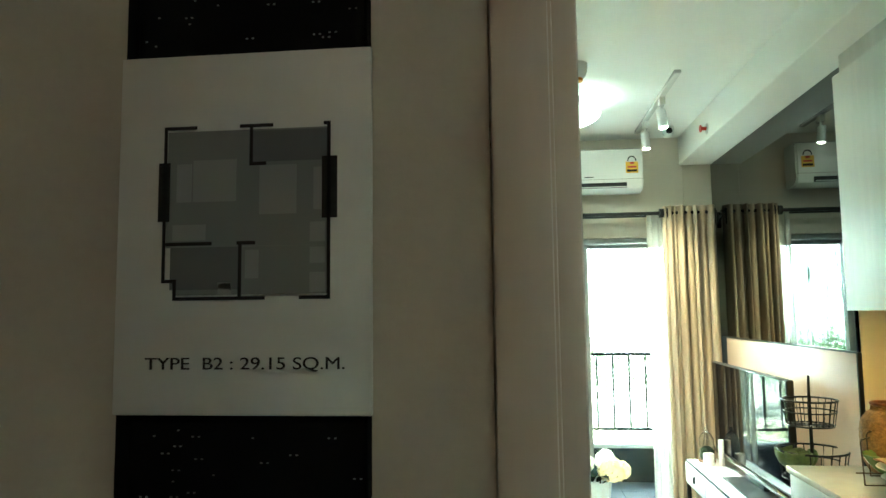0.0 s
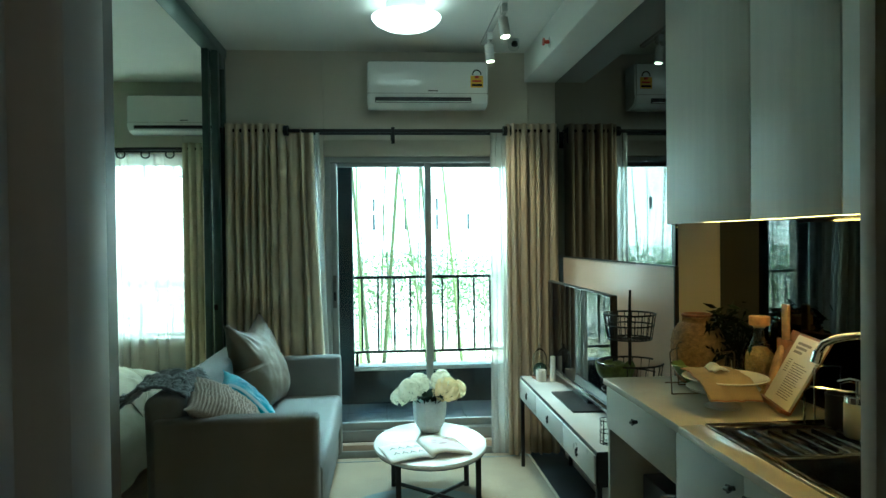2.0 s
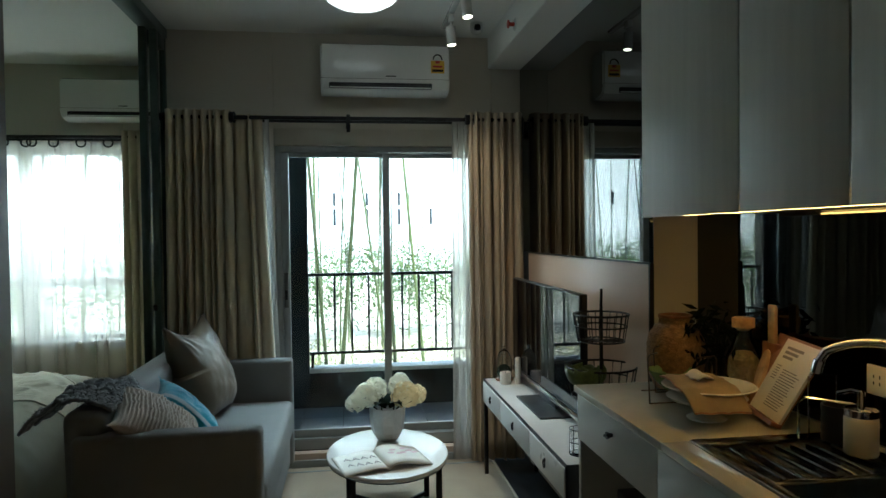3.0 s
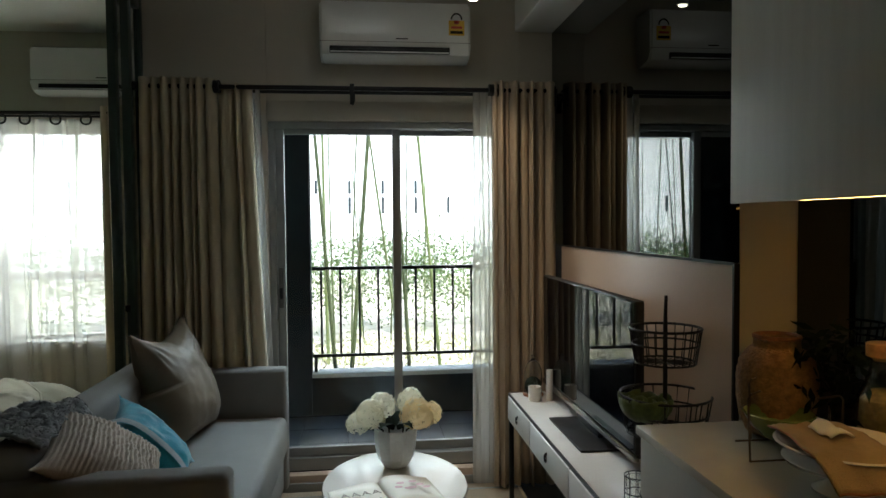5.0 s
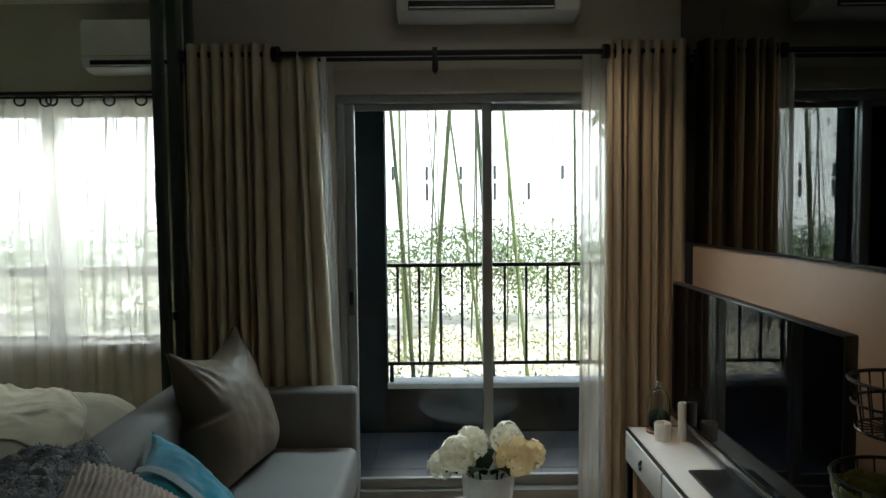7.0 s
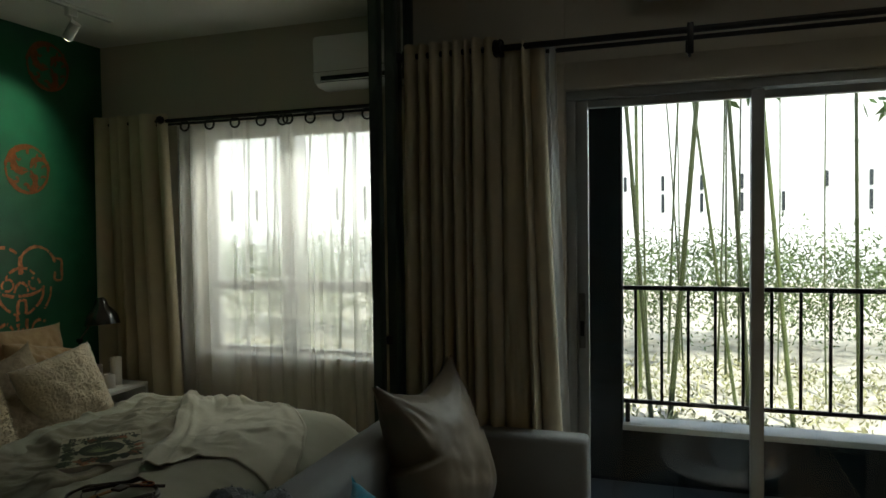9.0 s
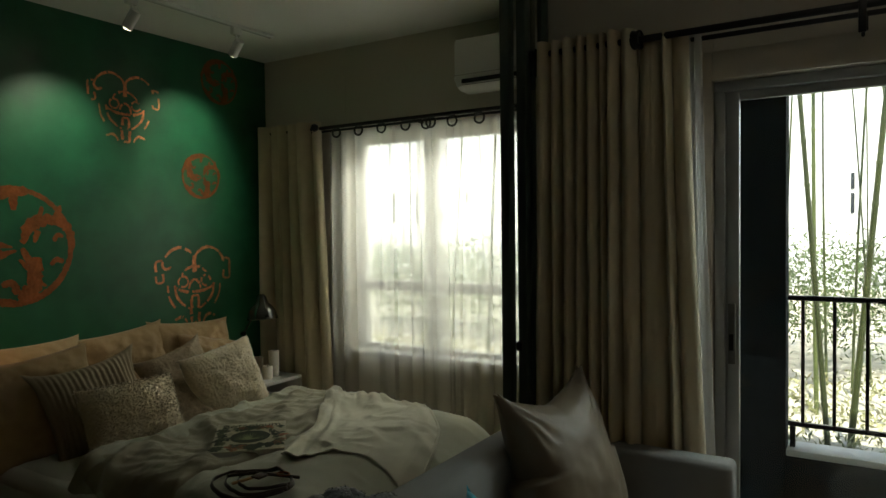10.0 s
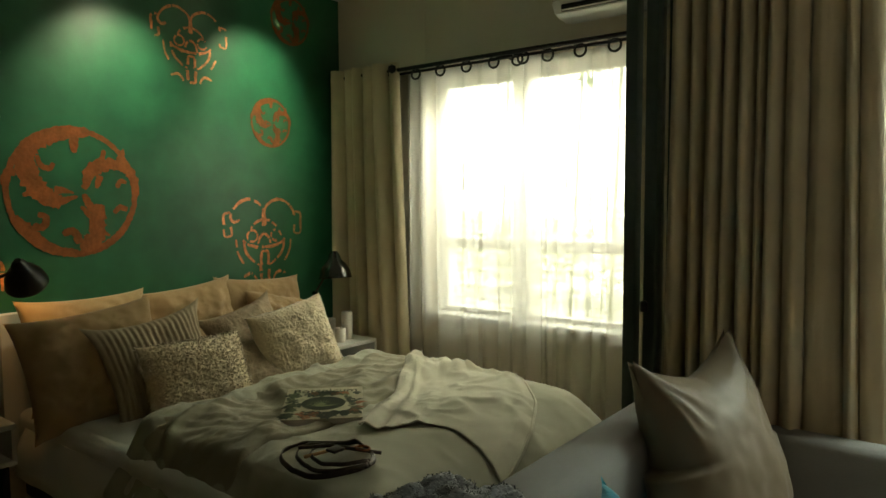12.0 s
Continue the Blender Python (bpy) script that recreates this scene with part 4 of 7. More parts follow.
# ---- television wall ----
thing("tinted_wall_mirror", B(WALL_R - 0.012, WALL_R - 0.001, 2.897, WIN_Y - 0.004, 1.325, 2.498), M_MIRROR, "dark tinted mirror panel on the upper television wall", "mirror", smooth=False)
thing("wall_panel", B(WALL_R - 0.014, WALL_R - 0.001, 2.905, 4.64, 0.0, 1.316, 0.002), M_PANEL, "champagne laminate panel behind the television", "panel", kind="structure")
pe = thing("panel_trim", B(WALL_R - 0.018, WALL_R - 0.001, 2.893, 2.904, 0.0, 1.322), M_BLACK, "thin black edge trim of the wall panel", "trim", kind="structure", smooth=False)
part("top_trim", B(WALL_R - 0.018, WALL_R - 0.001, 2.905, 4.64, 1.3165, 1.3245), M_BLACK, pe, smooth=False)
thing("dark_side_panel", B(WALL_R - 0.010, WALL_R - 0.001, 4.642, WIN_Y - 0.003, 0.0, 1.3245), M_DARK, "dark narrow panel in the corner behind the curtain", "panel", kind="structure", smooth=False)

CX0, CX1, CY0, CY1, CZ = 1.308, 1.636, 2.90, 4.466, 0.577
con = holder("television_console", (1.47, 3.68, 0), "white console table with three drawers in a black steel frame", "console table")
part("top", B(CX0 + 0.006, CX1, CY0 + 0.006, CY1 - 0.006, CZ - 0.016, CZ, 0.002), M_TABLE, con, "white satin top")
for d in (B(CX0, CX0 + 0.005, CY0, CY1, CZ - 0.142, CZ + 0.001), B(CX0, CX1, CY1 - 0.005, CY1, CZ - 0.142, CZ + 0.001), B(CX0, CX1, CY0, CY0 + 0.005, CZ - 0.142, CZ + 0.001)):
    part("edge_band", d, M_BLACK, con, smooth=False)
part("body", B(CX0 + 0.014, CX1, CY0 + 0.006, CY1 - 0.006, CZ - 0.14, CZ - 0.017), M_DARK, con, smooth=False)
for y0, y1 in ((CY0 + 0.012, 3.40), (3.415, 3.985), (4.0, CY1 - 0.012)):
    dr = part("drawer", B(CX0 - 0.006, CX0 + 0.013, y0, y1, CZ - 0.132, CZ - 0.014, 0.002), M_WHITEW, con, "white drawer front")
    yc = (y0 + y1) / 2
    part("ring_pull", T([(CX0 - 0.012, yc + 0.013 * math.cos(a), CZ - 0.077 + 0.016 * math.sin(a)) for a in (2 * math.pi * i / 14 for i in range(15))], 0.003, 6), M_BLACK, dr)
    part("pull_plate", L((CX0 - 0.0075, yc, CZ - 0.066), [(0.003, 0), (0.006, 0.004), (0.003, 0.012)], 10), M_BLACK, dr)
for x in (CX0 + 0.012, CX1 - 0.012):
    for y in (CY0 + 0.012, CY1 - 0.012):
        part("leg", B(x - 0.011, x + 0.011, y - 0.011, y + 0.011, 0.0, CZ - 0.143, 0.002), M_BLACK, con)
# thin dark strip along the wall, under the console and past both ends
thing("dark_floor_strip", B(1.418, CX1 + 0.002, 2.805, 4.81, 0.0, 0.005, 0.001), M_DARK, "thin dark grey strip on the floor under the console", "mat", kind="structure")

tv = holder("television", (1.50, 3.875, CZ), "large black flat television with a slim silver lower edge", "television")
part("body", B(1.497, 1.53, 3.272, 4.475, 0.632, 1.176, 0.006), M_TVB, tv)
part("screen", B(1.4945, 1.4965, 3.280, 4.467, 0.655, 1.168), M_TV, tv, "glossy black screen", smooth=False)
part("lower_edge", B(1.489, 1.512, 3.272, 4.475, 0.622, 0.650, 0.004), M_STEEL, tv, "polished silver lower edge")
part("neck", B(1.50, 1.535, 3.66, 3.94, CZ + 0.006, 0.64, 0.005), M_TVB, tv)
part("foot_plate", B(1.385, 1.60, 3.52, 3.97, CZ + 0.0005, CZ + 0.010, 0.004), M_TVB, tv, "flat black foot plate")


def candle(x, y, z, r, h, m=None, label="short white pillar candle"):
    ob = holder("candle", (x, y, z), label, "candle", "candles")
    part("body", L((x, y, z), [(r * 0.98, 0), (r, 0.004), (r, h - 0.006), (r * 0.93, h), (r * 0.8, h - 0.002), (r * 0.72, h - 0.012), (0.001, h - 0.014)], 24), m or M_WAX, ob)
    part("wick", T([(x, y, z + h - 0.014), (x + 0.001, y, z + h + 0.004)], 0.0012, 5), M_INK, ob)


candle(1.405, 4.30, CZ, 0.032, 0.068)
candle(1.475, 4.285, CZ, 0.016, 0.15, label="tall thin white candle")
clo = holder("glass_cloche", (1.42, 4.395, CZ), "clear glass dome over a small round cactus", "cloche")
part("base", L((1.42, 4.395, CZ), [(0.05, 0), (0.052, 0.01), (0.048, 0.014)], 28), M_CHOP, clo)
part("dome", L((1.42, 4.395, CZ + 0.0145), [(0.043, 0), (0.045, 0), (0.046, 0.08), (0.042, 0.12), (0.029, 0.15), (0.010, 0.166), (0.007, 0.176), (0.010, 0.186), (0.001, 0.193), (0.001, 0.164), (0.009, 0.163), (0.027, 0.148), (0.040, 0.119), (0.044, 0.08), (0.043, 0.001)], 28), M_GLASS2, clo)
cact = bmesh.new()
for i in range(12):
    a = 2 * math.pi * i / 12
    tube(cact, [(1.42 + 0.034 * math.sin(t) * math.cos(a), 4.395 + 0.034 * math.sin(t) * math.sin(a), CZ + 0.05 - 0.036 * math.cos(t)) for t in (0.25 + 2.7 * k / 8 for k in range(9))], 0.009, 6)
thing("cactus", cact, M_CACT, "small round ribbed cactus under a glass dome", "cactus")

# two-tier wire basket
bs = holder("tiered_wire_basket", (1.515, 3.08, CZ), "black two-tier wire fruit basket on a centre post", "basket")
part("post", T([(1.515, 3.08, CZ + 0.012), (1.515, 3.08, 1.12), (1.515, 3.08, 1.15), (1.517, 3.08, 1.215)], 0.008, 10, 0.005), M_BLACK, bs)
part("foot_ring", T(ringpts((1.515, 3.08, CZ + 0.006), 0.07), 0.006, 6), M_BLACK, bs)
part("foot_bar", T([(1.445, 3.08, CZ + 0.006), (1.585, 3.08, CZ + 0.006)], 0.005, 6), M_BLACK, bs)
for zc, r0, r1, h in ((1.008, 0.092, 0.108, 0.105), (0.79, 0.118, 0.138, 0.115)):
    tier = holder("tier", (0, 0, 0), "", "")
    tier.parent = bs
    c = (1.515, 3.08)
    for z, r in ((zc, r0), (zc + h * 0.55, r0 + (r1 - r0) * 0.6), (zc + h, r1)):
        part("hoop", T(ringpts((*c, z), r, 32), 0.0035 if z < zc + h else 0.0045, 6), M_BLACK, tier)
    for i in range(22):
        a = 2 * math.pi * i / 22
        part("wire", T([(c[0] + 0.012 * math.cos(a), c[1] + 0.012 * math.sin(a), zc), (c[0] + r0 * math.cos(a), c[1] + r0 * math.sin(a), zc), (c[0] + r1 * math.cos(a), c[1] + r1 * math.sin(a), zc + h)], 0.0022, 5), M_BLACK, tier)
let = holder("cabbage", (1.435, 3.05, 0.84), "green leafy cabbage in the lower wire basket", "vegetable")
for i in range(16):
    a, s = i * 2.4, 0.034 + 0.0018 * i
    cx, cy, cz = 1.440 + 0.026 * math.cos(a), 3.05 + 0.026 * math.sin(a), 0.835

    def f(u, v, a=a, s=s, i=i):
        p, q = (u - 0.5) * 2.2, v * 1.7
        rr = s * (1 + 0.08 * math.sin(9 * u + i))
        x, y, z = rr * math.sin(q) * math.cos(p), rr * math.sin(q) * math.sin(p), rr * (1 - math.cos(q)) * 1.1
        return (cx + x * math.cos(a) - y * math.sin(a), cy + x * math.sin(a) + y * math.cos(a), cz + z)
    part("leaf", sheet(bmesh.new(), f, 6, 6), M_LETT, let, solid=0.002)
wb = holder("wire_cup", (1.40, 3.02, CZ), "small black wire cup with glass on the console", "cup")
part("glass", L((1.40, 3.02, CZ + 0.004), [(0.03, 0), (0.034, 0.09), (0.031, 0.09), (0.028, 0.006)], 20), M_GLASS2, wb)
for z in (0.003, 0.05, 0.10):
    part("hoop", T(ringpts((1.40, 3.02, CZ + z), 0.038, 20), 0.002, 5), M_BLACK, wb)
for i in range(10):
    a = 2 * math.pi * i / 10
    part("wire", T([(1.40 + 0.038 * math.cos(a), 3.02 + 0.038 * math.sin(a), CZ + 0.003), (1.40 + 0.038 * math.cos(a), 3.02 + 0.038 * math.sin(a), CZ + 0.10)], 0.0016, 5), M_BLACK, wb)


def frame_m(c, ux, uy):
    """A pose whose x and y axes follow the two directions given."""
    a = Vector(ux).normalized()
    b = Vector(uy)
    b = (b - a * b.dot(a)).normalized()
    n = a.cross(b)
    m = Matrix((a, b, n)).transposed().to_4x4()
    m.translation = Vector(c)
    return m


# ---- kitchen ----
UX0, UZ0, UZ1 = 1.552, 1.490, 2.412
for i, (y0, y1) in enumerate(((2.167, 2.771), (1.759, 2.163), (1.352, 1.755))):
    cb = holder("wall_cabinet", (1.69, (y0 + y1) / 2, UZ0), "pale wood-grain kitchen wall cabinet with a plain handleless door", "cabinet", "kitchen wall cabinets")
    part("carcass", B(UX0 + 0.02, KITCHEN_R - 0.001, y0, y1, UZ0 + 0.012, UZ1, 0.001), M_CAB, cb)
    part("cabinet_door", B(UX0, UX0 + 0.018, y0 + 0.0015, y1 - 0.0015, UZ0, UZ1, 0.0015), M_CAB, cb)
thing("cabinet_filler", B(UX0 + 0.03, KITCHEN_R - 0.001, 1.352, 2.771, UZ1 + 0.001, 2.499), M_CAB, "pale filler board above the wall cabinets", "panel", kind="structure", smooth=False)
thing("led_strip", B(1.580, 1.587, 1.37, 2.52, UZ0 + 0.0004, UZ0 + 0.0055), M_LED, "thin warm lit strip under the wall cabinets", "light strip", smooth=False)
thing("backsplash", B(KITCHEN_R - 0.008, KITCHEN_R - 0.001, 1.36, 2.885, 0.903, UZ0 + 0.011), M_BACKSPL, "black glass backsplash behind the counter", "backsplash", kind="structure", smooth=False)

KX, KY0, KY1 = 1.317, 1.39, 2.80
ct = thing("worktop", B(KX - 0.012, KITCHEN_R - 0.009, 2.117, KY1, 0.876, 0.90, 0.003), M_STONE, "glossy white stone kitchen worktop", "worktop")
part("front_strip", B(KX - 0.012, 1.380, KY0, 2.1165, 0.876, 0.90, 0.003), M_STONE, ct)
part("rear_strip", B(1.785, KITCHEN_R - 0.009, KY0, 2.1165, 0.876, 0.90, 0.002), M_STONE, ct)


def knob(parent, y, z):
    part("knob", T([(KX - 0.001, y, z), (KX - 0.012, y, z), (KX - 0.014, y, z), (KX - 0.020, y, z)], 0.006, 12, 0.012), M_BLACK, parent, "black turned knob")
    part("knob_cross", T([(KX - 0.020, y - 0.013, z + 0.004), (KX - 0.020, y + 0.013, z - 0.004)], 0.0055, 8), M_BLACK, parent)


du = holder("drawer_unit", (1.57, 2.48, 0), "white kitchen drawer unit with an open appliance bay below", "cabinet", "kitchen base cabinets")
part("side_panel", B(KX + 0.004, KITCHEN_R - 0.009, 2.775, 2.795, 0.0, 0.874, 0.001), M_CABLOW, du)
part("side_panel", B(KX + 0.02, KITCHEN_R - 0.009, 2.165, 2.18, 0.0, 0.874, 0.001), M_DARK, du)
part("back_panel", B(1.78, KITCHEN_R - 0.009, 2.181, 2.774, 0.0, 0.70), M_DARK, du, smooth=False)
part("rail", B(KX + 0.03, 1.779, 2.181, 2.774, 0.69, 0.71), M_CABLOW, du, smooth=False)
dr = part("drawer", B(KX, KX + 0.018, 2.166, 2.794, 0.712, 0.868, 0.0015), M_CABLOW, du)
knob(dr, 2.47, 0.815)
su = holder("sink_unit", (1.57, 1.78, 0), "white kitchen sink cabinet with two doors", "cabinet", "kitchen base cabinets")
part("carcass", B(KX + 0.02, KITCHEN_R - 0.009, KY0, 2.16, 0.10, 0.68), M_CABLOW, su, smooth=False)
part("plinth", B(KX + 0.06, KX + 0.075, KY0, 2.16, 0.0, 0.099), M_DARK, su, smooth=False)
for y0, y1, ky in ((1.782, 2.1625, 1.82), (KY0, 1.779, 1.74)):
    dd = part("cabinet_door", B(KX, KX + 0.018, y0 + 0.001, y1 - 0.001, 0.11, 0.868, 0.0015), M_CABLOW, su)
    knob(dd, ky, 0.825)
mac = holder("appliance", (1.6, 2.48, 0.0), "dark appliance standing in the bay under the counter", "appliance")
part("body", B(1.42, 1.77, 2.21, 2.70, 0.0, 0.56, 0.01), M_TVB, mac)
part("label", B(1.4185, 1.4195, 2.56, 2.60, 0.34, 0.44), M_PAPER, mac, "small white paper label", smooth=False)
part("bracket", T([(1.41, 2.46, 0.50), (1.39, 2.44, 0.57), (1.42, 2.40, 0.58)], 0.008, 8), M_CHROME, mac)
tall = holder("tall_unit", (1.6, 1.17, 0), "tall grey-green refrigerator housing at the end of the kitchen", "cabinet")
part("side_panel", B(KX, KITCHEN_R - 0.001, 1.334, 1.374, 0, 2.498, 0.002), M_CASE, tall)
part("side_panel", B(KX, KITCHEN_R - 0.001, 0.68, 0.72, 0, 2.498, 0.002), M_CASE, tall)
part("refrigerator_door", B(KX + 0.025, KX + 0.09, 0.722, 1.332, 0.05, 1.70, 0.01), M_DARK, tall)
part("upper_door", B(KX + 0.025, KX + 0.045, 0.722, 1.332, 1.72, 2.498, 0.002), M_CASE, tall)

# steel sink with drainer
sk = holder("kitchen_sink", (1.58, 1.75, 0.72), "stainless steel inset sink with a ribbed drainer", "sink")
SKX0, SKX1 = 1.383, 1.783
part("rim", B(SKX0, SKX1, 2.075, 2.113, 0.897, 0.9045, 0.003), M_STEEL, sk)
part("rim", B(SKX0, SKX0 + 0.03, 1.40, 2.0745, 0.897, 0.9045, 0.003), M_STEEL, sk)
part("rim", B(SKX1 - 0.06, SKX1, 1.40, 2.0745, 0.897, 0.9045, 0.003), M_STEEL, sk)
part("drainer", B(SKX0 + 0.031, SKX1 - 0.061, 1.815, 2.0745, 0.886, 0.893, 0.002), M_STEEL, sk)
for i in range(6):
    x = SKX0 + 0.075 + 0.043 * i
    part("rib", T([(x, 1.83, 0.893), (x, 1.84, 0.8955), (x, 2.045, 0.8955), (x, 2.06, 0.893)], 0.004, 6), M_STEEL, sk)
part("rim", B(SKX0 + 0.031, SKX1 - 0.061, 1.790, 1.8145, 0.890, 0.9035, 0.004), M_STEEL, sk)
bw = bmesh.new()
bx0, bx1, by0, by1 = SKX0 + 0.034, SKX1 - 0.064, 1.42, 1.787
o = [bw.verts.new(p) for p in ((bx0, by0, 0.898), (bx1, by0, 0.898), (bx1, by1, 0.898), (bx0, by1, 0.898))]
q = [bw.verts.new(p) for p in ((bx0 + 0.02, by0 + 0.02, 0.74), (bx1 - 0.02, by0 + 0.02, 0.74), (bx1 - 0.02, by1 - 0.02, 0.74), (bx0 + 0.02, by1 - 0.02, 0.74))]
for i in range(4):
    bw.faces.new((o[i], o[(i + 1) % 4], q[(i + 1) % 4], q[i]))
bw.faces.new(q)
part("bowl", bw, M_STEEL, sk, solid=0.003, smooth=False)
tap = holder("kitchen_tap", (1.755, 1.70, 0.9045), "chrome kitchen tap with a high curved spout", "tap")
part("base", L((1.755, 1.70, 0.9045), [(0.026, 0), (0.026, 0.006), (0.02, 0.012), (0.018, 0.07), (0.012, 0.075)], 20), M_CHROME, tap)
ax = Vector((1.57 - 1.755, 1.855 - 1.70, 0)) * 1.18
pts = [(1.755, 1.70, 0.975), (1.755, 1.70, 1.10)]
for i in range(1, 13):
    a = math.pi * i / 12 * 0.74
    k = (1 - math.cos(a)) / 2
    pts.append((1.755 + ax.x * k, 1.70 + ax.y * k, 1.10 + 0.095 * math.sin(a)))
e = Vector(pts[-1])
pts.append(tuple(e + Vector((ax.x * 0.045, ax.y * 0.045, -0.022))))
part("spout", T(pts, 0.0098, 14), M_CHROME, tap)
part("nozzle", T([pts[-1], tuple(Vector(pts[-1]) + Vector((ax.x * 0.025, ax.y * 0.025, -0.028)))], 0.0125, 14), M_CHROME, tap)
part("lever", T([(1.755, 1.682, 0.965), (1.74, 1.65, 0.975), (1.70, 1.61, 0.985)], 0.007, 8), M_CHROME, tap)
sp = holder("soap_dispenser", (1.72, 1.93, 0.9045), "frosted soap bottle with a chrome pump", "soap dispenser")
part("bottle", L((1.72, 1.93, 0.9045), [(0.034, 0), (0.037, 0.004), (0.037, 0.088), (0.034, 0.092)], 28), mat("frosted_soap_glass", (0.52, 0.50, 0.40), 0.3, var=0.05, bump=0.0), sp)
part("collar", L((1.72, 1.93, 0.9967), [(0.037, 0), (0.037, 0.016), (0.03, 0.02)], 28), M_CHROME, sp)
part("pump", T([(1.72, 1.93, 1.017), (1.72, 1.93, 1.055)], 0.009, 12), M_CHROME, sp)
part("nozzle", T([(1.72, 1.93, 1.052), (1.705, 1.945, 1.055), (1.685, 1.965, 1.045)], 0.006, 8), M_CHROME, sp)
cad = holder("sink_caddy", (1.735, 2.03, 0.9045), "dark ribbed metal cup in a chrome wire caddy", "caddy")
part("cup", L((1.735, 2.03, 0.908), [(0.036, 0), (0.038, 0.01), (0.036, 0.02), (0.038, 0.03), (0.036, 0.04), (0.038, 0.05), (0.036, 0.06), (0.038, 0.09), (0.034, 0.09), (0.032, 0.004)], 24), M_TVB, cad)
part("wire_frame", T([(1.65, 2.06, 0.907), (1.65, 2.06, 1.0), (1.66, 2.05, 1.015), (1.735, 1.985, 1.012), (1.78, 1.985, 1.0), (1.78, 1.985, 0.907)], 0.0032, 6), M_CHROME, cad)
part("wire_frame", T([(1.70, 2.09, 0.907), (1.70, 2.09, 1.06), (1.705, 2.09, 1.065), (1.78, 2.09, 1.06), (1.78, 2.09, 0.907)], 0.0028, 6), M_CHROME, cad)
soc = holder("power_socket", (KITCHEN_R - 0.01, 1.965, 1.025), "ivory double power socket on the black backsplash", "socket")
part("plate", B(KITCHEN_R - 0.014, KITCHEN_R - 0.0085, 1.90, 2.03, 1.025, 1.10, 0.003), M_PAPER, soc)
for y in (1.935, 1.955, 1.985, 2.005):
    for z in (1.055, 1.072):
        part("hole", B(KITCHEN_R - 0.0146, KITCHEN_R - 0.0141, y - 0.002, y + 0.002, z - 0.004, z + 0.004), M_INK, soc, smooth=False)

# things on the worktop
rb = holder("recipe_board", (1.72, 2.25, 0.9), "tilted wooden recipe stand with a printed card", "recipe card")
u = Vector((-0.05, -0.214, 0)).normalized()
o = Vector((1.718, 2.378, 0.902))
lean = (Vector((1.785, 2.284, 1.125)) - Vector((1.72, 2.385, 0.9)))
v = lean.normalized()
nrm = u.cross(v).normalized()
if nrm.x > 0:
    nrm = -nrm


def slab(a, b, c, e, d0, d1):
    """A flat board in the plane of the stand: along from a to b, up from c to e, thickness d0 to d1 towards the room."""
    bm = bmesh.new()
    vs = [bm.verts.new(o + u * x + v * y + nrm * d) for d in (d0, d1) for x, y in ((a, c), (b, c), (b, e), (a, e))]
    for f in ((0, 1, 2, 3), (7, 6, 5, 4), (0, 4, 5, 1), (1, 5, 6, 2), (2, 6, 7, 3), (3, 7, 4, 0)):
        bm.faces.new([vs[i] for i in f])
    return bm


part("board", slab(-0.09, 0.20, 0.0, 0.26, -0.012, 0.0), M_CHOP, rb, "dark wooden board")
part("card", slab(0.0, 0.218, 0.006, 0.252, 0.001, 0.009), M_PAPER, rb, "printed white recipe card", smooth=False)
part("ledge", slab(-0.01, 0.225, 0.0, 0.012, 0.0005, 0.03), M_CHOP, rb)
for k in range(3):
    part("heading", slab(0.03, 0.135 - 0.02 * k, 0.222 - 0.015 * k, 0.231 - 0.015 * k, 0.0092, 0.0096), M_INKL, rb, smooth=False)
for k in range(15):
    part("text_line", slab(0.075, 0.19 - 0.03 * random.random(), 0.158 - 0.0085 * k, 0.161 - 0.0085 * k, 0.0092, 0.0096), M_INKL, rb, smooth=False)
for k in range(6):
    part("text_line", slab(0.025, 0.055, 0.165 - 0.0085 * k, 0.168 - 0.0085 * k, 0.0092, 0.0096), M_INKL, rb, smooth=False)

wv = bmesh.new()
prof = [(0.055, 0), (0.07, 0.008), (0.086, 0.045), (0.094, 0.095), (0.095, 0.15), (0.087, 0.19), (0.068, 0.216), (0.054, 0.226), (0.053, 0.240), (0.056, 0.250), (0.05, 0.252), (0.046, 0.22), (0.002, 0.02)]
fine = []
for (r0, z0), (r1, z1) in zip(prof, prof[1:]):
    for k in range(4):
        fine.append((r0 + (r1 - r0) * k / 4, z0 + (z1 - z0) * k / 4))
fine.append(prof[-1])
lathe(wv, (1.627, 2.675, 0.901), fine, 72)
for i, p in enumerate(wv.verts):
    d = Vector((p.co.x - 1.627, p.co.y - 2.675, 0))
    if d.length > 0.04:
        p.co += d.normalized() * 0.0022 * (1 if (i // 72 + (i % 72) // 2) % 2 else -1)
rv = thing("rattan_vase", wv, M_WICK, "round woven rattan vase on the counter", "vase", angle=60)
part("braided_rim", T(ringpts((1.627, 2.675, 1.151), 0.053, 36), 0.0055, 8), M_CHOP, rv, "darker braided rim")
bo = holder("glass_jar", (1.745, 2.46, 0.9), "glass jar of dry pasta with a cork stopper", "jar")
part("jar", L((1.745, 2.46, 0.9005), [(0.045, 0), (0.052, 0.008), (0.055, 0.08), (0.051, 0.145), (0.028, 0.20), (0.022, 0.225), (0.025, 0.236), (0.020, 0.236), (0.02, 0.20), (0.046, 0.14), (0.050, 0.08), (0.045, 0.006)], 28), M_GLASS2, bo)
part("pasta", L((1.745, 2.46, 0.9075), [(0.043, 0), (0.048, 0.07), (0.044, 0.132), (0.024, 0.152), (0.001, 0.157)], 20), M_GRAIN, bo, "dry pasta filling")
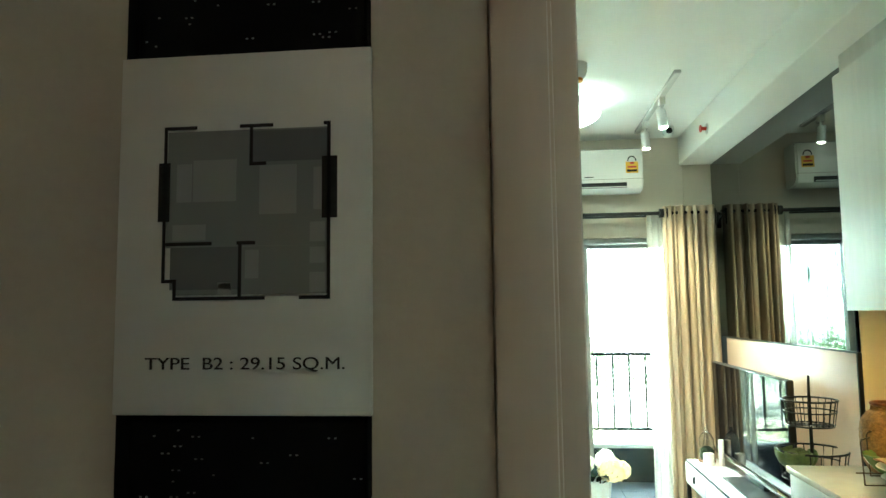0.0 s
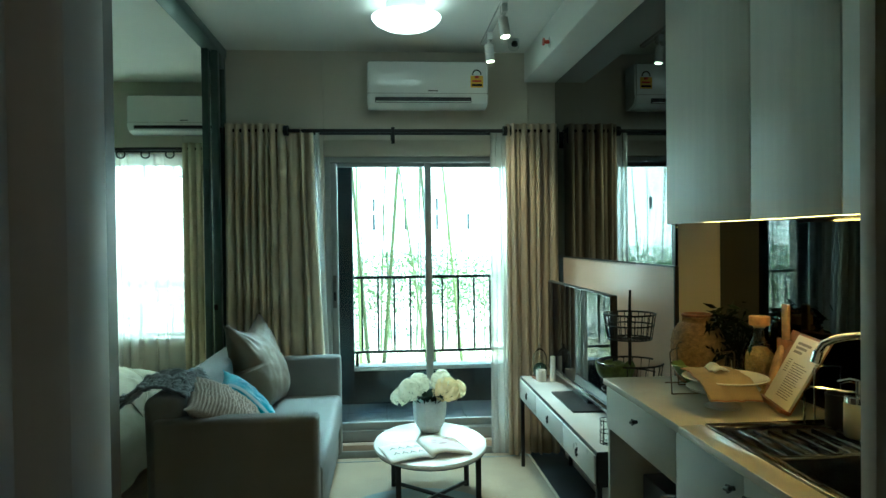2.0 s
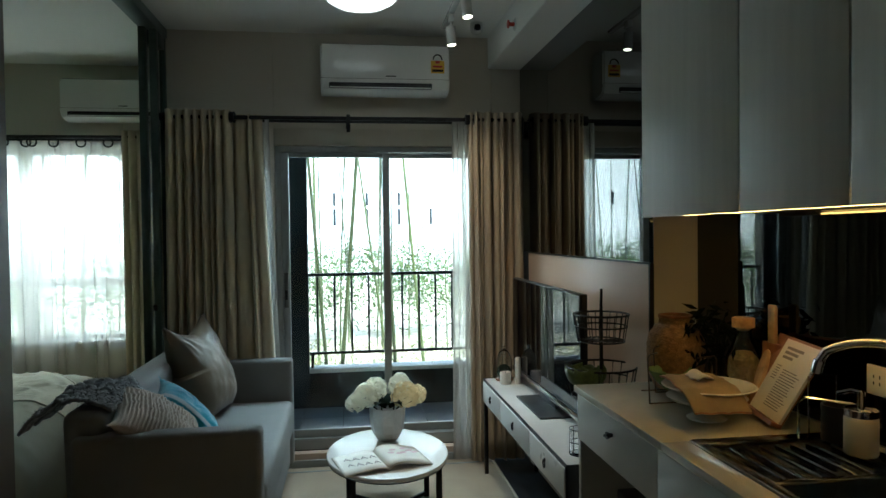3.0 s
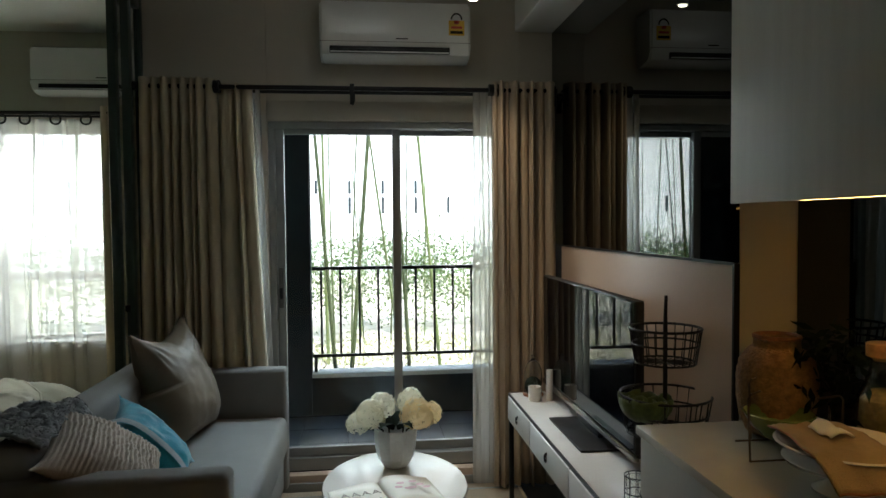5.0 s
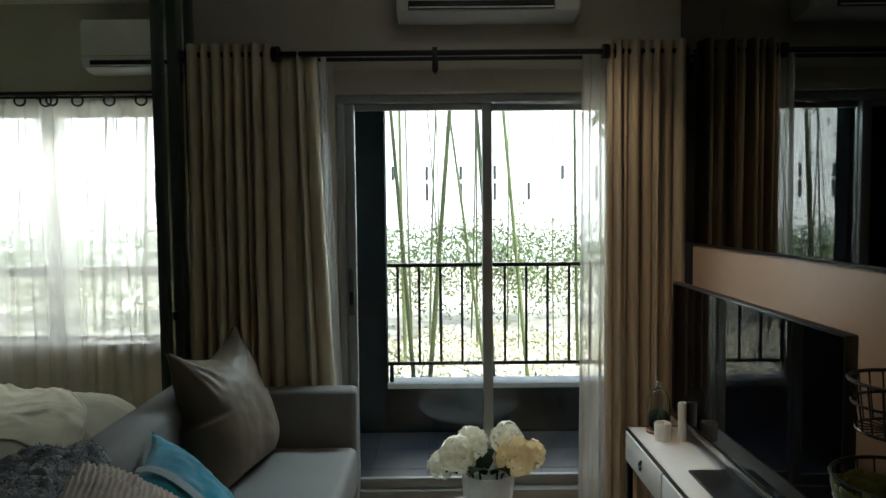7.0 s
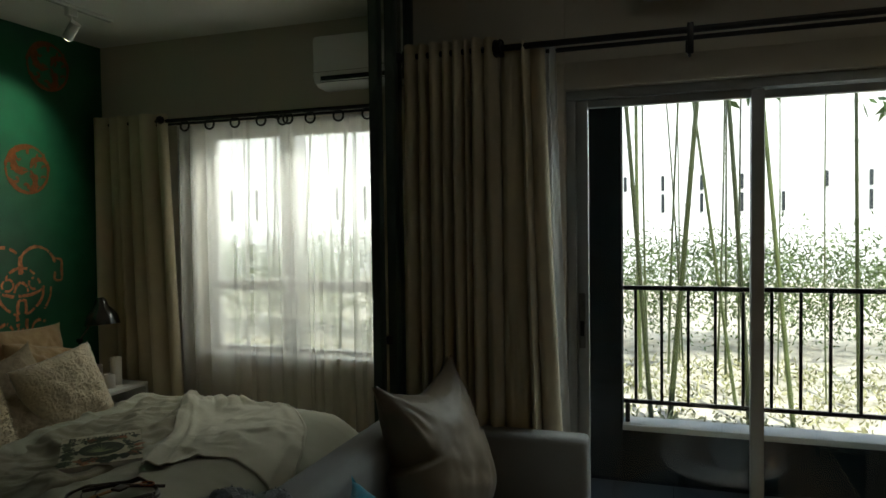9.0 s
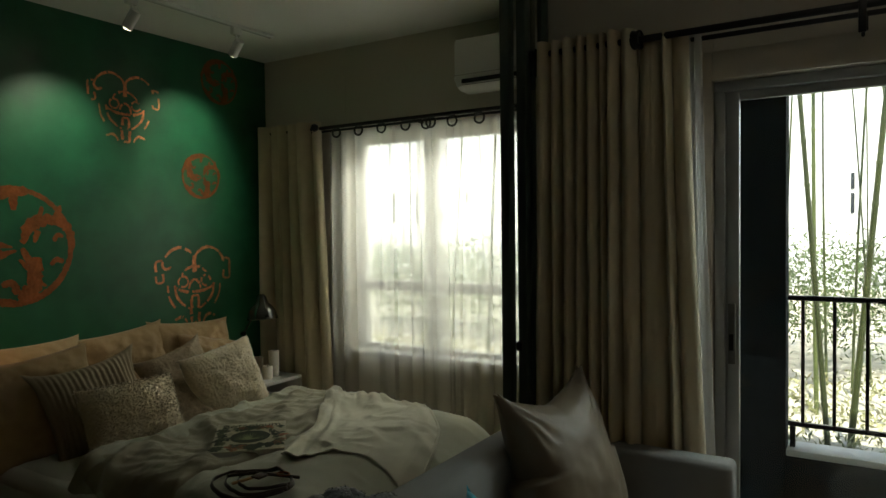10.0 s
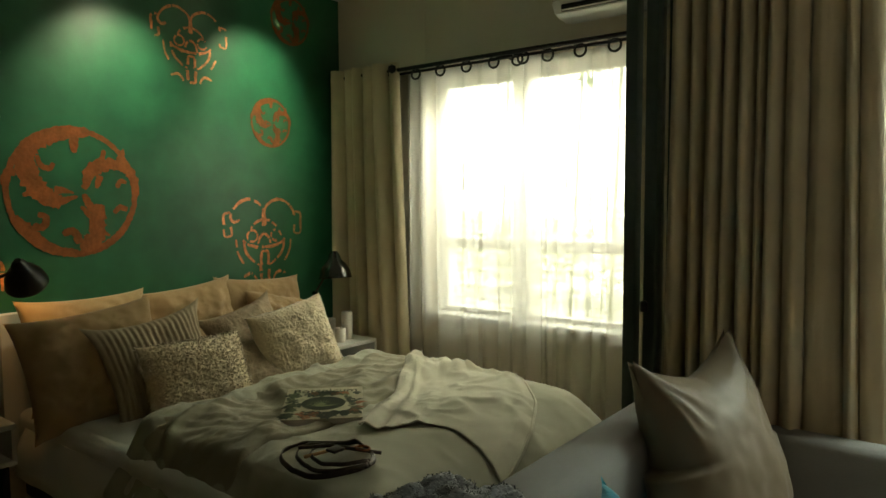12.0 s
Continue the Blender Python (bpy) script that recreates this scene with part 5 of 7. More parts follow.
part("stopper", L((1.745, 2.46, 1.128), [(0.018, 0), (0.021, 0.009), (0.034, 0.0095), (0.034, 0.038), (0.03, 0.04)], 20), M_CORK, bo, "cork stopper")
cbd = holder("chopping_board", (1.79, 2.36, 0.9), "long-handled wooden chopping board leaning on the backsplash", "chopping board")
bm = B(1.78, 1.795, 2.31, 2.42, 0.901, 1.10, 0.006)
part("blade", bm, M_CHOP, cbd)
part("handle", B(1.781, 1.794, 2.355, 2.392, 1.095, 1.215, 0.006), M_OLIVE, cbd, "pale worn handle")
fd = thing("serving_board", L((0, 0, 0), [(0.001, 0), (0.066, 0.0), (0.070, 0.005), (0.066, 0.010), (0.001, 0.010)], 28, 0.40, 1.0), M_OLIVE, "oval olive-wood serving board leaning behind the recipe card", "serving board")
fd.matrix_world = frame_m(o + u * -0.045 + v * 0.125 + nrm * 0.004, (u + v * 0.25), (v - u * 0.25))
pot = holder("herb_vase", (1.725, 2.56, 0.9), "dark leafy stems in a clear glass", "plant")
part("glass", L((1.725, 2.56, 0.9005), [(0.026, 0), (0.028, 0.004), (0.032, 0.10), (0.029, 0.10), (0.024, 0.006)], 20), M_GLASS2, pot)
hb = bmesh.new()
random.seed(9)
for i in range(9):
    a = i * 0.7
    tip = Vector((1.70 + 0.045 * math.cos(a), 2.56 + 0.045 * math.sin(a), 1.11 + 0.05 * math.sin(i * 2.3)))
    tube(hb, [(1.725, 2.56, 0.91), (1.725, 2.56, 1.0), tip], 0.0025, 5)
    leaf_cloud(hb, tip, (0.024, 0.024, 0.03), 20, 0.045, droop=0.1)
part("foliage", hb, M_LEAFD, pot)

stn = holder("cake_stand", (1.535, 2.305, 0.9), "white footed cake stand", "cake stand")
part("foot", L((1.535, 2.305, 0.9005), [(0.055, 0), (0.056, 0.004), (0.035, 0.016), (0.016, 0.034), (0.016, 0.045), (0.07, 0.052), (0.105, 0.056), (0.112, 0.064), (0.108, 0.066), (0.002, 0.060)], 40), M_CERAM, stn)
pl = thing("plate", L((1.55, 2.32, 0.967), [(0.06, 0), (0.085, 0.006), (0.125, 0.022), (0.132, 0.026), (0.128, 0.029), (0.085, 0.012), (0.002, 0.007)], 48), M_CERAM, "white porcelain plate on the cake stand", "plate")


def napkin(u_, v_):
    """Cloth over the plate: flat behind, folding down over the front rim."""
    x = 1.452 + 0.160 * u_ + 0.006 * math.sin(7 * v_) - 0.028 * v_
    y = 2.425 - 0.242 * v_ - 0.015 * u_ * v_
    z = 1.0005 + 0.004 * abs(fbm(u_ * 5, v_ * 5, 2)) + 0.003 * math.sin(9 * u_ + 4 * v_) ** 2
    f = max(0.0, v_ - 0.74) / 0.26
    return (x + 0.012 * f * math.sin(6 * u_), y - 0.010 * f, z - 0.050 * f ** 1.4)


nk = thing("napkin", sheet(bmesh.new(), napkin, 30, 40), M_NAPK, "folded ochre linen napkin draped over the plate", "napkin", solid=0.005)
part("stitched_edge", T([tuple(Vector(napkin(k / 14, 1.0)) + Vector((0, -0.002, 0))) for k in range(15)], 0.0028, 6), M_CHOP, nk, "dark stitched napkin edge")
part("stitched_edge", T([tuple(Vector(napkin(0.0, k / 14)) + Vector((-0.002, 0, 0.002))) for k in range(12)], 0.0022, 6), M_CHOP, nk)
thing("folded_cloth", sheet(bmesh.new(), lambda a, b: (1.505 + 0.05 * a, 2.30 + 0.07 * b, 1.012 + 0.016 * math.sin(math.pi * a) * (0.6 + 0.4 * b) + 0.003 * math.sin(9 * b)), 10, 8), M_SHEET, "small folded white cloth on the napkin", "napkin", solid=0.004)
gb = thing("bowl", L((1.557, 2.555, 0.931), [(0.03, 0), (0.035, 0.004), (0.062, 0.03), (0.080, 0.060), (0.077, 0.062), (0.058, 0.034), (0.002, 0.008)], 40), M_BOWLG, "green glazed bowl behind the plate", "bowl")
dr_ = holder("dish_rack", (1.55, 2.545, 0.9), "thin bronze wire dish rack holding a green bowl", "dish rack")
M_WIRE = mat("bronze_wire", (0.12, 0.085, 0.05), 0.35, metal=0.8, bump=0.0)
for y, x0, x1 in ((2.485, 1.445, 1.665), (2.625, 1.530, 1.675)):
    part("wire_loop", T([(x0, y, 0.9035), (x0 - 0.006, y, 1.045), (x0, y, 1.055), (x0 + 0.03, y + 0.01, 1.06)], 0.0024, 6), M_WIRE, dr_)
    part("wire_loop", T([(x1, y, 0.9035), (x1 + 0.004, y, 1.035), (x1 - 0.004, y, 1.045), (x1 - 0.06, y, 1.04)], 0.0024, 6), M_WIRE, dr_)
    part("base_wire", T([(x0, y, 0.9035), (x1, y, 0.9035)], 0.0024, 6), M_WIRE, dr_)
part("shelf_wire", T([(1.45, 2.555, 0.928), (1.67, 2.555, 0.928)], 0.0024, 6), M_WIRE, dr_)
part("shelf_wire", T([(1.557, 2.485, 0.928), (1.557, 2.625, 0.928)], 0.0024, 6), M_WIRE, dr_)


# ---- living room ----
rug = thing("rug", B(-0.35, 1.41, 2.75, 4.74, 0.0, 0.010, 0.003), M_RUG, "pale beige woven rug with a blue-grey round motif", "rug")
part("motif", L((0.62, 3.75, 0.0102), [(0.002, 0), (0.42, 0), (0.42, 0.0016), (0.002, 0.0016)], 64, 1.0, 0.95), M_RUGB, rug, "blue-grey round motif")
part("border", B(-0.34, 1.40, 4.655, 4.668, 0.0102, 0.012), M_RUGB, rug, smooth=False)
part("edge_binding", B(1.398, 1.414, 2.75, 4.74, 0.0, 0.013, 0.003), M_CURT, rug)

sf = holder("sofa", (-0.16, 3.87, 0), "grey upholstered two-seat sofa with straight low arms", "sofa")
SY0, SY1, SB, SF_ = 3.08, 4.66, -0.52, 0.185
part("base", B(SB + 0.02, SF_ - 0.02, SY0 + 0.03, SY1 - 0.03, 0.09, 0.29, 0.02), M_SOFA, sf)
part("seat_cushion", B(SB + 0.14, SF_ + 0.005, SY0 + 0.112, SY1 - 0.112, 0.292, 0.482, 0.035, 4), M_SOFA, sf)
part("arm", B(SB + 0.03, SF_, SY0, SY0 + 0.108, 0.085, 0.716, 0.024, 4), M_SOFA, sf)
part("arm", B(SB + 0.03, SF_, SY1 - 0.108, SY1, 0.085, 0.716, 0.024, 4), M_SOFA, sf)


bk = B(SB, SB + 0.155, SY0 + 0.04, SY1 - 0.04, 0.10, 0.805, 0.045, 4)
for p in bk.verts:
    p.co.x -= 0.05 * max(0, p.co.z - 0.45)
    p.co.z += 0.008 * fbm(p.co.y * 3, p.co.x * 3)
part("backrest", bk, M_SOFA, sf)
for x in (SB + 0.07, SF_ - 0.07):
    for y in (SY0 + 0.07, SY1 - 0.07):
        part("leg", L((x, y, 0.0105), [(0.014, 0), (0.02, 0.075)], 14), M_CHOP, sf)


def cushion(bm, w, h, t, seed=0, pinch=0.10, wrinkle=0.010, n=26, ribs=0, lumps=0.0, tip=0.09):
    """A stuffed cushion lying in x and y with pointed corners and uneven filling."""
    def side(s):
        def f(a, b):
            p, q = a * 2 - 1, b * 2 - 1
            k = (max(0, 1 - abs(p) ** 2.8) * max(0, 1 - abs(q) ** 2.8)) ** 0.56
            x = p * w / 2 * (1 - pinch * (1 - q * q) * abs(p) ** 2)
            y = q * h / 2 * (1 - pinch * (1 - p * p) * abs(q) ** 2)
            ear = 1 + tip * abs(p * q) ** 7
            x, y = x * ear, y * ear
            z = s * t / 2 * k * (1 + 0.15 * fbm(p * 1.3 + seed, q * 1.3, s))
            z += k * wrinkle * fbm(p * 3 + seed, q * 3, 3 * s) + (s * 0.0035 * math.cos(ribs * math.pi * p) * min(1, k * 2) if ribs else 0)
            if lumps:
                z += s * k * lumps * (abs(fbm(p * 11 + seed, q * 11, s, 2)) + 0.5 * abs(fbm(p * 24, q * 24 + seed, s, 2)))
            return (x, y, z)
        return f
    sheet(bm, side(1), n, n)
    sheet(bm, side(-1), n, n)
    bmesh.ops.remove_doubles(bm, verts=bm.verts, dist=0.0004)
    return bm


def pillow(name, m, material, w, h, t, label, group="", piping=None, **kw):
    bm = cushion(bmesh.new(), w, h, t, **kw)
    ob = new(name, finish(bm, material, name, angle=80))
    ob.matrix_world = m
    return tagged(ob, label, "cushion" if "cushion" in name else "pillow", group)


def tufts(ob, n, ln, m, width=0.0022, seed=3):
    """Loose pile: thin blades rooted on the surface of a cloth."""
    rnd = random.Random(seed)
    me = ob.data
    ar = np.array([p.area for p in me.polygons])
    pick = np.random.RandomState(seed).choice(len(ar), n, p=ar / ar.sum())
    bm = bmesh.new()
    for k in pick:
        p = me.polygons[int(k)]
        c, nn = Vector(p.center), Vector(p.normal)
        c += Vector((rnd.uniform(-1, 1), rnd.uniform(-1, 1), rnd.uniform(-1, 1))) * math.sqrt(p.area) * 0.5
        d = (nn * 0.45 + Vector((rnd.uniform(-1, 1), rnd.uniform(-1, 1), rnd.uniform(-1, 1))) * 0.9).normalized()
        d = (d - nn * min(0.0, d.dot(nn)) * 1.6).normalized()
        s_ = d.cross(nn)
        s_ = (s_ if s_.length > 0.05 else Vector((1, 0, 0))).normalized() * width * rnd.uniform(0.6, 1.4)
        l_ = ln * rnd.uniform(0.5, 1.2)
        a, b = c - nn * 0.002 - s_, c - nn * 0.002 + s_
        e, g = c + d * l_ * 0.6 - s_ * 0.8, c + d * l_ * 0.6 + s_ * 0.8
        bm.faces.new([bm.verts.new(q) for q in (a, b, g, c + d * l_ - nn * l_ * 0.25, e)])
    pile = new("pile_layer", finish(bm, m, "pile_layer"))
    pile.parent = ob
    return tagged(pile, kind="stuff")


def slumped_pillow(w, h, t, n=64):
    """A loosely filled cushion on its edge: heavy below, its top edge sunk between two upright corners."""
    bm = bmesh.new()

    def side(s):
        def f(a, b):
            p, q = a * 2 - 1, b * 2 - 1
            k = (max(0, 1 - abs(p) ** 2.6) * max(0, 1 - abs(q) ** 2.6)) ** 0.60
            up = (q + 1) / 2
            x = p * w / 2 * (1 - 0.17 * (1 - abs(q) ** 1.5) * abs(p) ** 2 * (1 if q > 0 else -0.25)) * (1.04 - 0.04 * up)
            dip = 0.27 * (1 - abs(p) ** 1.25)
            y = q * h / 2 * (1 - (dip * up ** 1.6 if q > 0 else 0.05 * (1 - p * p)))
            ear = 0.03 * max(0, abs(p) - 0.72) / 0.28 * max(0, q - 0.6) / 0.4
            y += ear * h
            z = s * t / 2 * k * (1.30 - 0.62 * up) + 0.012 * k * fbm(p * 1.6, q * 1.6, 3 * s)
            for cx in (-1, 1):
                for ang, wd, hi in ((0.60, 0.045, 0.016), (0.95, 0.040, 0.012), (1.22, 0.035, 0.013), (0.35, 0.04, 0.010)):
                    dx, dy = (p - cx) * -cx, 1 - q
                    ln = math.hypot(dx, dy)
                    off = (dx * math.sin(ang) - dy * math.cos(ang))
                    z += s * hi * math.exp(-(off / (wd + 0.06 * ln)) ** 2) * math.exp(-((ln - 0.45) / 0.34) ** 2)
            return (x, y, z)
        return f
    sheet(bm, side(1), n, n)
    sheet(bm, side(-1), n, n)
    bmesh.ops.remove_doubles(bm, verts=bm.verts, dist=0.0004)
    return bm


sc = new("cushion", finish(slumped_pillow(0.455, 0.53, 0.25), M_TAUPE, "cushion", angle=80))
sc.matrix_world = frame_m((-0.275, 4.27, 0.730), (0.22, 0.97, 0.05), (-0.14, 0.05, 0.50))
tagged(sc, "large taupe satin cushion slumped upright on the sofa", "cushion", "sofa cushions")
tc_ = frame_m((-0.220, 3.715, 0.612), (0.20, 0.07, -0.24), (-0.04, 0.36, 0.05))
tl_ = pillow("cushion", tc_, M_TEAL, 0.38, 0.28, 0.15, "teal velvet cushion with a grey woven border on the sofa", "sofa cushions", seed=5)
for yy, mm in ((-0.092, M_TEALG),):
    bm = bmesh.new()
    sheet(bm, lambda a, b, yy=yy: (-0.19 + 0.37 * a, yy + 0.028 * b, 0.008 + 0.070 * (max(0, 1 - abs(2 * a - 1) ** 2.8) * max(0, 1 - abs((yy + 0.028 * b) / 0.15) ** 2.8)) ** 0.56), 20, 3)
    bs_ = new("border", finish(bm, mm, "border"))
    bs_.parent = tl_
    tagged(bs_, "woven border stripe")
qc = pillow("cushion", frame_m((-0.255, 3.36, 0.685), (0.25, 0.10, -0.17), (-0.10, 0.42, 0.03)), M_QUILT, 0.40, 0.48, 0.15, "beige quilted cushion with ribbed stripes on the sofa", "sofa cushions", seed=9, n=110, ribs=25, wrinkle=0.012)


def fur(u_, v_):
    x = -0.70 + 0.33 * u_ + 0.025 * fbm(u_ * 3, v_ * 3)
    y = 3.17 + 0.38 * v_ + 0.03 * fbm(u_ * 4, v_ * 2, 4)
    z = 0.828 - 0.9 * max(0.0, -0.575 - x) - 0.55 * max(0.0, x + 0.44)
    z += 0.030 * abs(fbm(u_ * 4, v_ * 5, 7)) + 0.008 * fbm(u_ * 18, v_ * 20, 1)
    return (x, y, z)


ft = thing("fur_throw", sheet(bmesh.new(), fur, 40, 50), M_FUR, "grey fluffy throw draped over the sofa back", "throw", solid=0.012, angle=180)
tufts(ft, 9000, 0.013, M_FUR, 0.0013)

# coffee table
TX, TY, TZ = 0.705, 3.975, 0.33
cf = holder("coffee_table", (TX, TY, 0.0105), "oval white-topped coffee table on a black steel frame", "coffee table")
part("tabletop", L((TX, TY, TZ - 0.026), [(0.292, 0), (0.306, 0.004), (0.311, 0.013), (0.308, 0.024), (0.304, 0.026), (0.002, 0.026)], 72, 1.0, 1.34), M_TABLE, cf, "white tabletop with a thin rim")
part("rim", T(ringpts((TX, TY, TZ - 0.026), 0.300, 72, 1.0, 1.34), 0.005, 6), M_DARK, cf)
for dx, dy in ((-0.20, 0.22), (0.22, 0.18), (0.24, -0.20), (-0.18, -0.24)):
    part("leg", B(TX + dx - 0.014, TX + dx + 0.014, TY + dy - 0.012, TY + dy + 0.012, 0.0118, TZ - 0.031, 0.002), M_BLACK, cf)
part("stretcher", T([(TX - 0.20, TY + 0.22, 0.035), (TX + 0.24, TY - 0.20, 0.035)], 0.012, 6), M_BLACK, cf)
part("stretcher", T([(TX + 0.22, TY + 0.18, 0.035), (TX - 0.18, TY - 0.24, 0.035)], 0.012, 6), M_BLACK, cf)

VX, VY = 0.718, 4.175
vs = thing("vase", L((VX, VY, TZ + 0.001), [(0.050, 0), (0.058, 0.004), (0.083, 0.045), (0.093, 0.09), (0.097, 0.14), (0.098, 0.178), (0.095, 0.18), (0.093, 0.17), (0.087, 0.08), (0.045, 0.01), (0.002, 0.008)], 10), M_VASE, "faceted frosted white glass vase on the coffee table", "vase", smooth=False)
random.seed(31)
for cx, cy, cz, rr, m, lab in ((-0.115, -0.02, 0.245, 0.066, M_PETAL, "cream hydrangea bloom in the vase"), (-0.06, 0.05, 0.268, 0.058, M_PETAL, "cream hydrangea bloom in the vase"),
                               (-0.17, 0.0, 0.205, 0.05, M_PETAL, "cream hydrangea bloom in the vase"), (0.10, -0.03, 0.238, 0.072, M_PETAL2, "peach hydrangea bloom in the vase"),
                               (0.075, 0.05, 0.282, 0.058, M_PETAL, "cream hydrangea bloom in the vase"), (0.165, 0.03, 0.23, 0.048, M_PETAL2, "peach hydrangea bloom in the vase")):
    c = Vector((VX + cx, VY + cy, TZ + cz))
    fl = holder("flower", (VX + cx * 0.3, VY + cy * 0.3, TZ + 0.02), lab, "flower", "flowers in the vase")
    part("stem", T([(VX + cx * 0.3, VY + cy * 0.3, TZ + 0.02), (VX + cx * 0.5, VY + cy * 0.5, TZ + 0.17), c - Vector((0, 0, rr * 0.5))], 0.004, 6), M_LEAFD, fl)
    bm = bmesh.new()
    for i in range(46):
        z = 1 - 1.65 * (i + 0.5) / 46
        a = 2.399963 * i
        r = math.sqrt(max(0, 1 - z * z))
        n = Vector((r * math.cos(a), r * math.sin(a), z))
        p = c + n * rr * random.uniform(0.85, 1.08)
        s = n.cross(Vector((0.3, 0.2, 1))).normalized()
        w = n.cross(s)
        ph = random.uniform(0, 6.28)
        for k in range(4):
            b = ph + k * math.pi / 2
            d = s * math.cos(b) + w * math.sin(b)
            e = n.cross(d)
            q = rr * 0.40
            bm.faces.new([bm.verts.new(x) for x in (p, p + d * q * 0.5 + e * q * 0.42 + n * 0.003, p + d * q + n * random.uniform(-0.002, 0.007), p + d * q * 0.5 - e * q * 0.42 + n * 0.003)])
    part("petals", bm, m, fl)
lf = bmesh.new()
for a, ln in ((0.2, 0.13), (1.6, 0.11), (2.9, 0.14), (4.2, 0.12), (5.2, 0.12), (2.2, 0.10)):
    d = Vector((math.cos(a), math.sin(a), 0))
    e = Vector((-math.sin(a), math.cos(a), 0))
    sheet(lf, lambda p, q, d=d, e=e, ln=ln: tuple(Vector((VX, VY, TZ + 0.175)) + d * (0.03 + ln * p) + e * (q - 0.5) * 0.07 * math.sin(math.pi * min(0.98, p + 0.06)) + Vector((0, 0, 0.05 * math.sin(2.4 * p)))), 8, 4)
thing("leaves", lf, M_LEAFD, "dark green leaves between the flowers", "leaves")

bk2 = holder("open_book", (0.66, 3.80, TZ), "open book with printed letter shapes on the coffee table", "book")
BA = Matrix.Translation((0.665, 3.80, TZ + 0.002)) @ Matrix.Rotation(radians(14), 4, "Z")


def page(sg, lift):
    def f(a, b):
        x = sg * 0.215 * a
        z = 0.002 + lift * (math.sin(math.pi * min(1, a * 1.05) ** 0.55) * 0.9 + 0.15 * (1 - a))
        return tuple(BA @ Vector((x, -0.14 + 0.28 * b, z)))
    return f


part("page_block", sheet(bmesh.new(), page(-1, 0.016), 14, 4), M_PAPER, bk2, solid=0.006)
part("page_block", sheet(bmesh.new(), page(1, 0.030), 14, 4), M_PAPER, bk2, solid=0.012)
for r in range(2):
    for c in range(4):
        w = words("A", 0.055, M_INKL, BA @ Vector((-0.185 + 0.043 * c, -0.075 + 0.085 * r, 0.0225)), Matrix.Rotation(radians(14), 4, "Z"), bk2)
for i in range(7):
    x, y = 0.05 + 0.018 * i, 0.04 * math.sin(i * 1.9)
    part("pink_print", L(tuple(BA @ Vector((x, y, 0.0395))), [(0.001, 0), (0.017, 0.0), (0.017, 0.0006), (0.001, 0.0006)], 12, 1, 0.7), M_PINK, bk2)


# ---- bedroom ----
HBX = BED_X + 0.055
bed = holder("bed", (-2.1, 4.45, 0), "double bed with a pale headboard and dark base", "bed")
part("headboard", B(BED_X + 0.003, HBX, 3.67, 5.225, 0.0, 0.885, 0.006), M_WHITEW, bed, "pale lacquered headboard")
part("base", B(HBX + 0.001, -1.10, 3.74, 5.20, 0.06, 0.26, 0.01), M_DARK, bed)
part("mattress", B(HBX + 0.002, -1.08, 3.71, 5.215, 0.262, 0.462, 0.05, 4), M_SHEET, bed, "white fitted mattress")
for x in (-3.0, -1.2):
    for y in (3.85, 5.1):
        part("leg", B(x - 0.03, x + 0.03, y - 0.03, y + 0.03, 0.0, 0.059), M_DARK, bed)


def drape(x, y, x0, x1, y0, y1, top, soft=0.09):
    """Height of a cloth that lies on the bed and falls over its edges."""
    d = max(x0 - x, x - x1, y0 - y, y - y1)
    if d <= -soft:
        return top
    k = (d + soft) / soft
    return top - 0.035 * k * k if k <= 1 else top - 0.035 - 0.5 * (k - 1) * soft * 3.4


def wrinkles(x, y):
    """Soft folds of bedding: broad swells with sharper ridges that run to the foot."""
    r1 = 1 - abs(fbm(x * 2.2 + 1.6 * y, y * 1.1 - 0.7 * x, 5))
    r2 = 1 - abs(fbm(x * 4.5 - 2.0 * y, y * 3.0, 11))
    return 0.030 * fbm(x * 1.9, y * 1.9, 1) + 0.034 * max(0, r1 - 0.45) ** 2 * 3 + 0.020 * max(0, r2 - 0.6) ** 2 * 5


def bedtop(x, y, top=0.560):
    """Height of the bedding: calm under the book, full and round towards the foot, a turned-back layer at the head."""
    z = drape(x, y, -9, 9, 3.80, 5.18, top, 0.16)
    foot = min(1.0, max(0.0, (x + 1.30) / 0.38))
    z -= 0.27 * (1 - math.sqrt(1 - foot * foot)) - 0.020 * math.exp(-((x + 1.25) / 0.25) ** 2)
    calm = 1 - 0.85 * math.exp(-((x + 1.68) ** 2 + (y - 4.24) ** 2) / 0.03)
    smooth = 0.42 + 0.58 / (1 + math.exp((x + 1.62) / 0.05))
    z += (wrinkles(x, y) - 0.01) * calm * smooth * (1 if z > 0.40 else 0.6)
    return z


def head_edge(y):
    return -2.20 + 0.05 * math.sin(4.6 * (y - 3.86)) + 0.015 * math.sin(17 * y)


def fold_edge(y):
    return -1.585 - 0.15 * max(0.0, y - 4.2) + 0.5 * max(0.0, y - 4.95) + 0.012 * math.sin(11 * y)


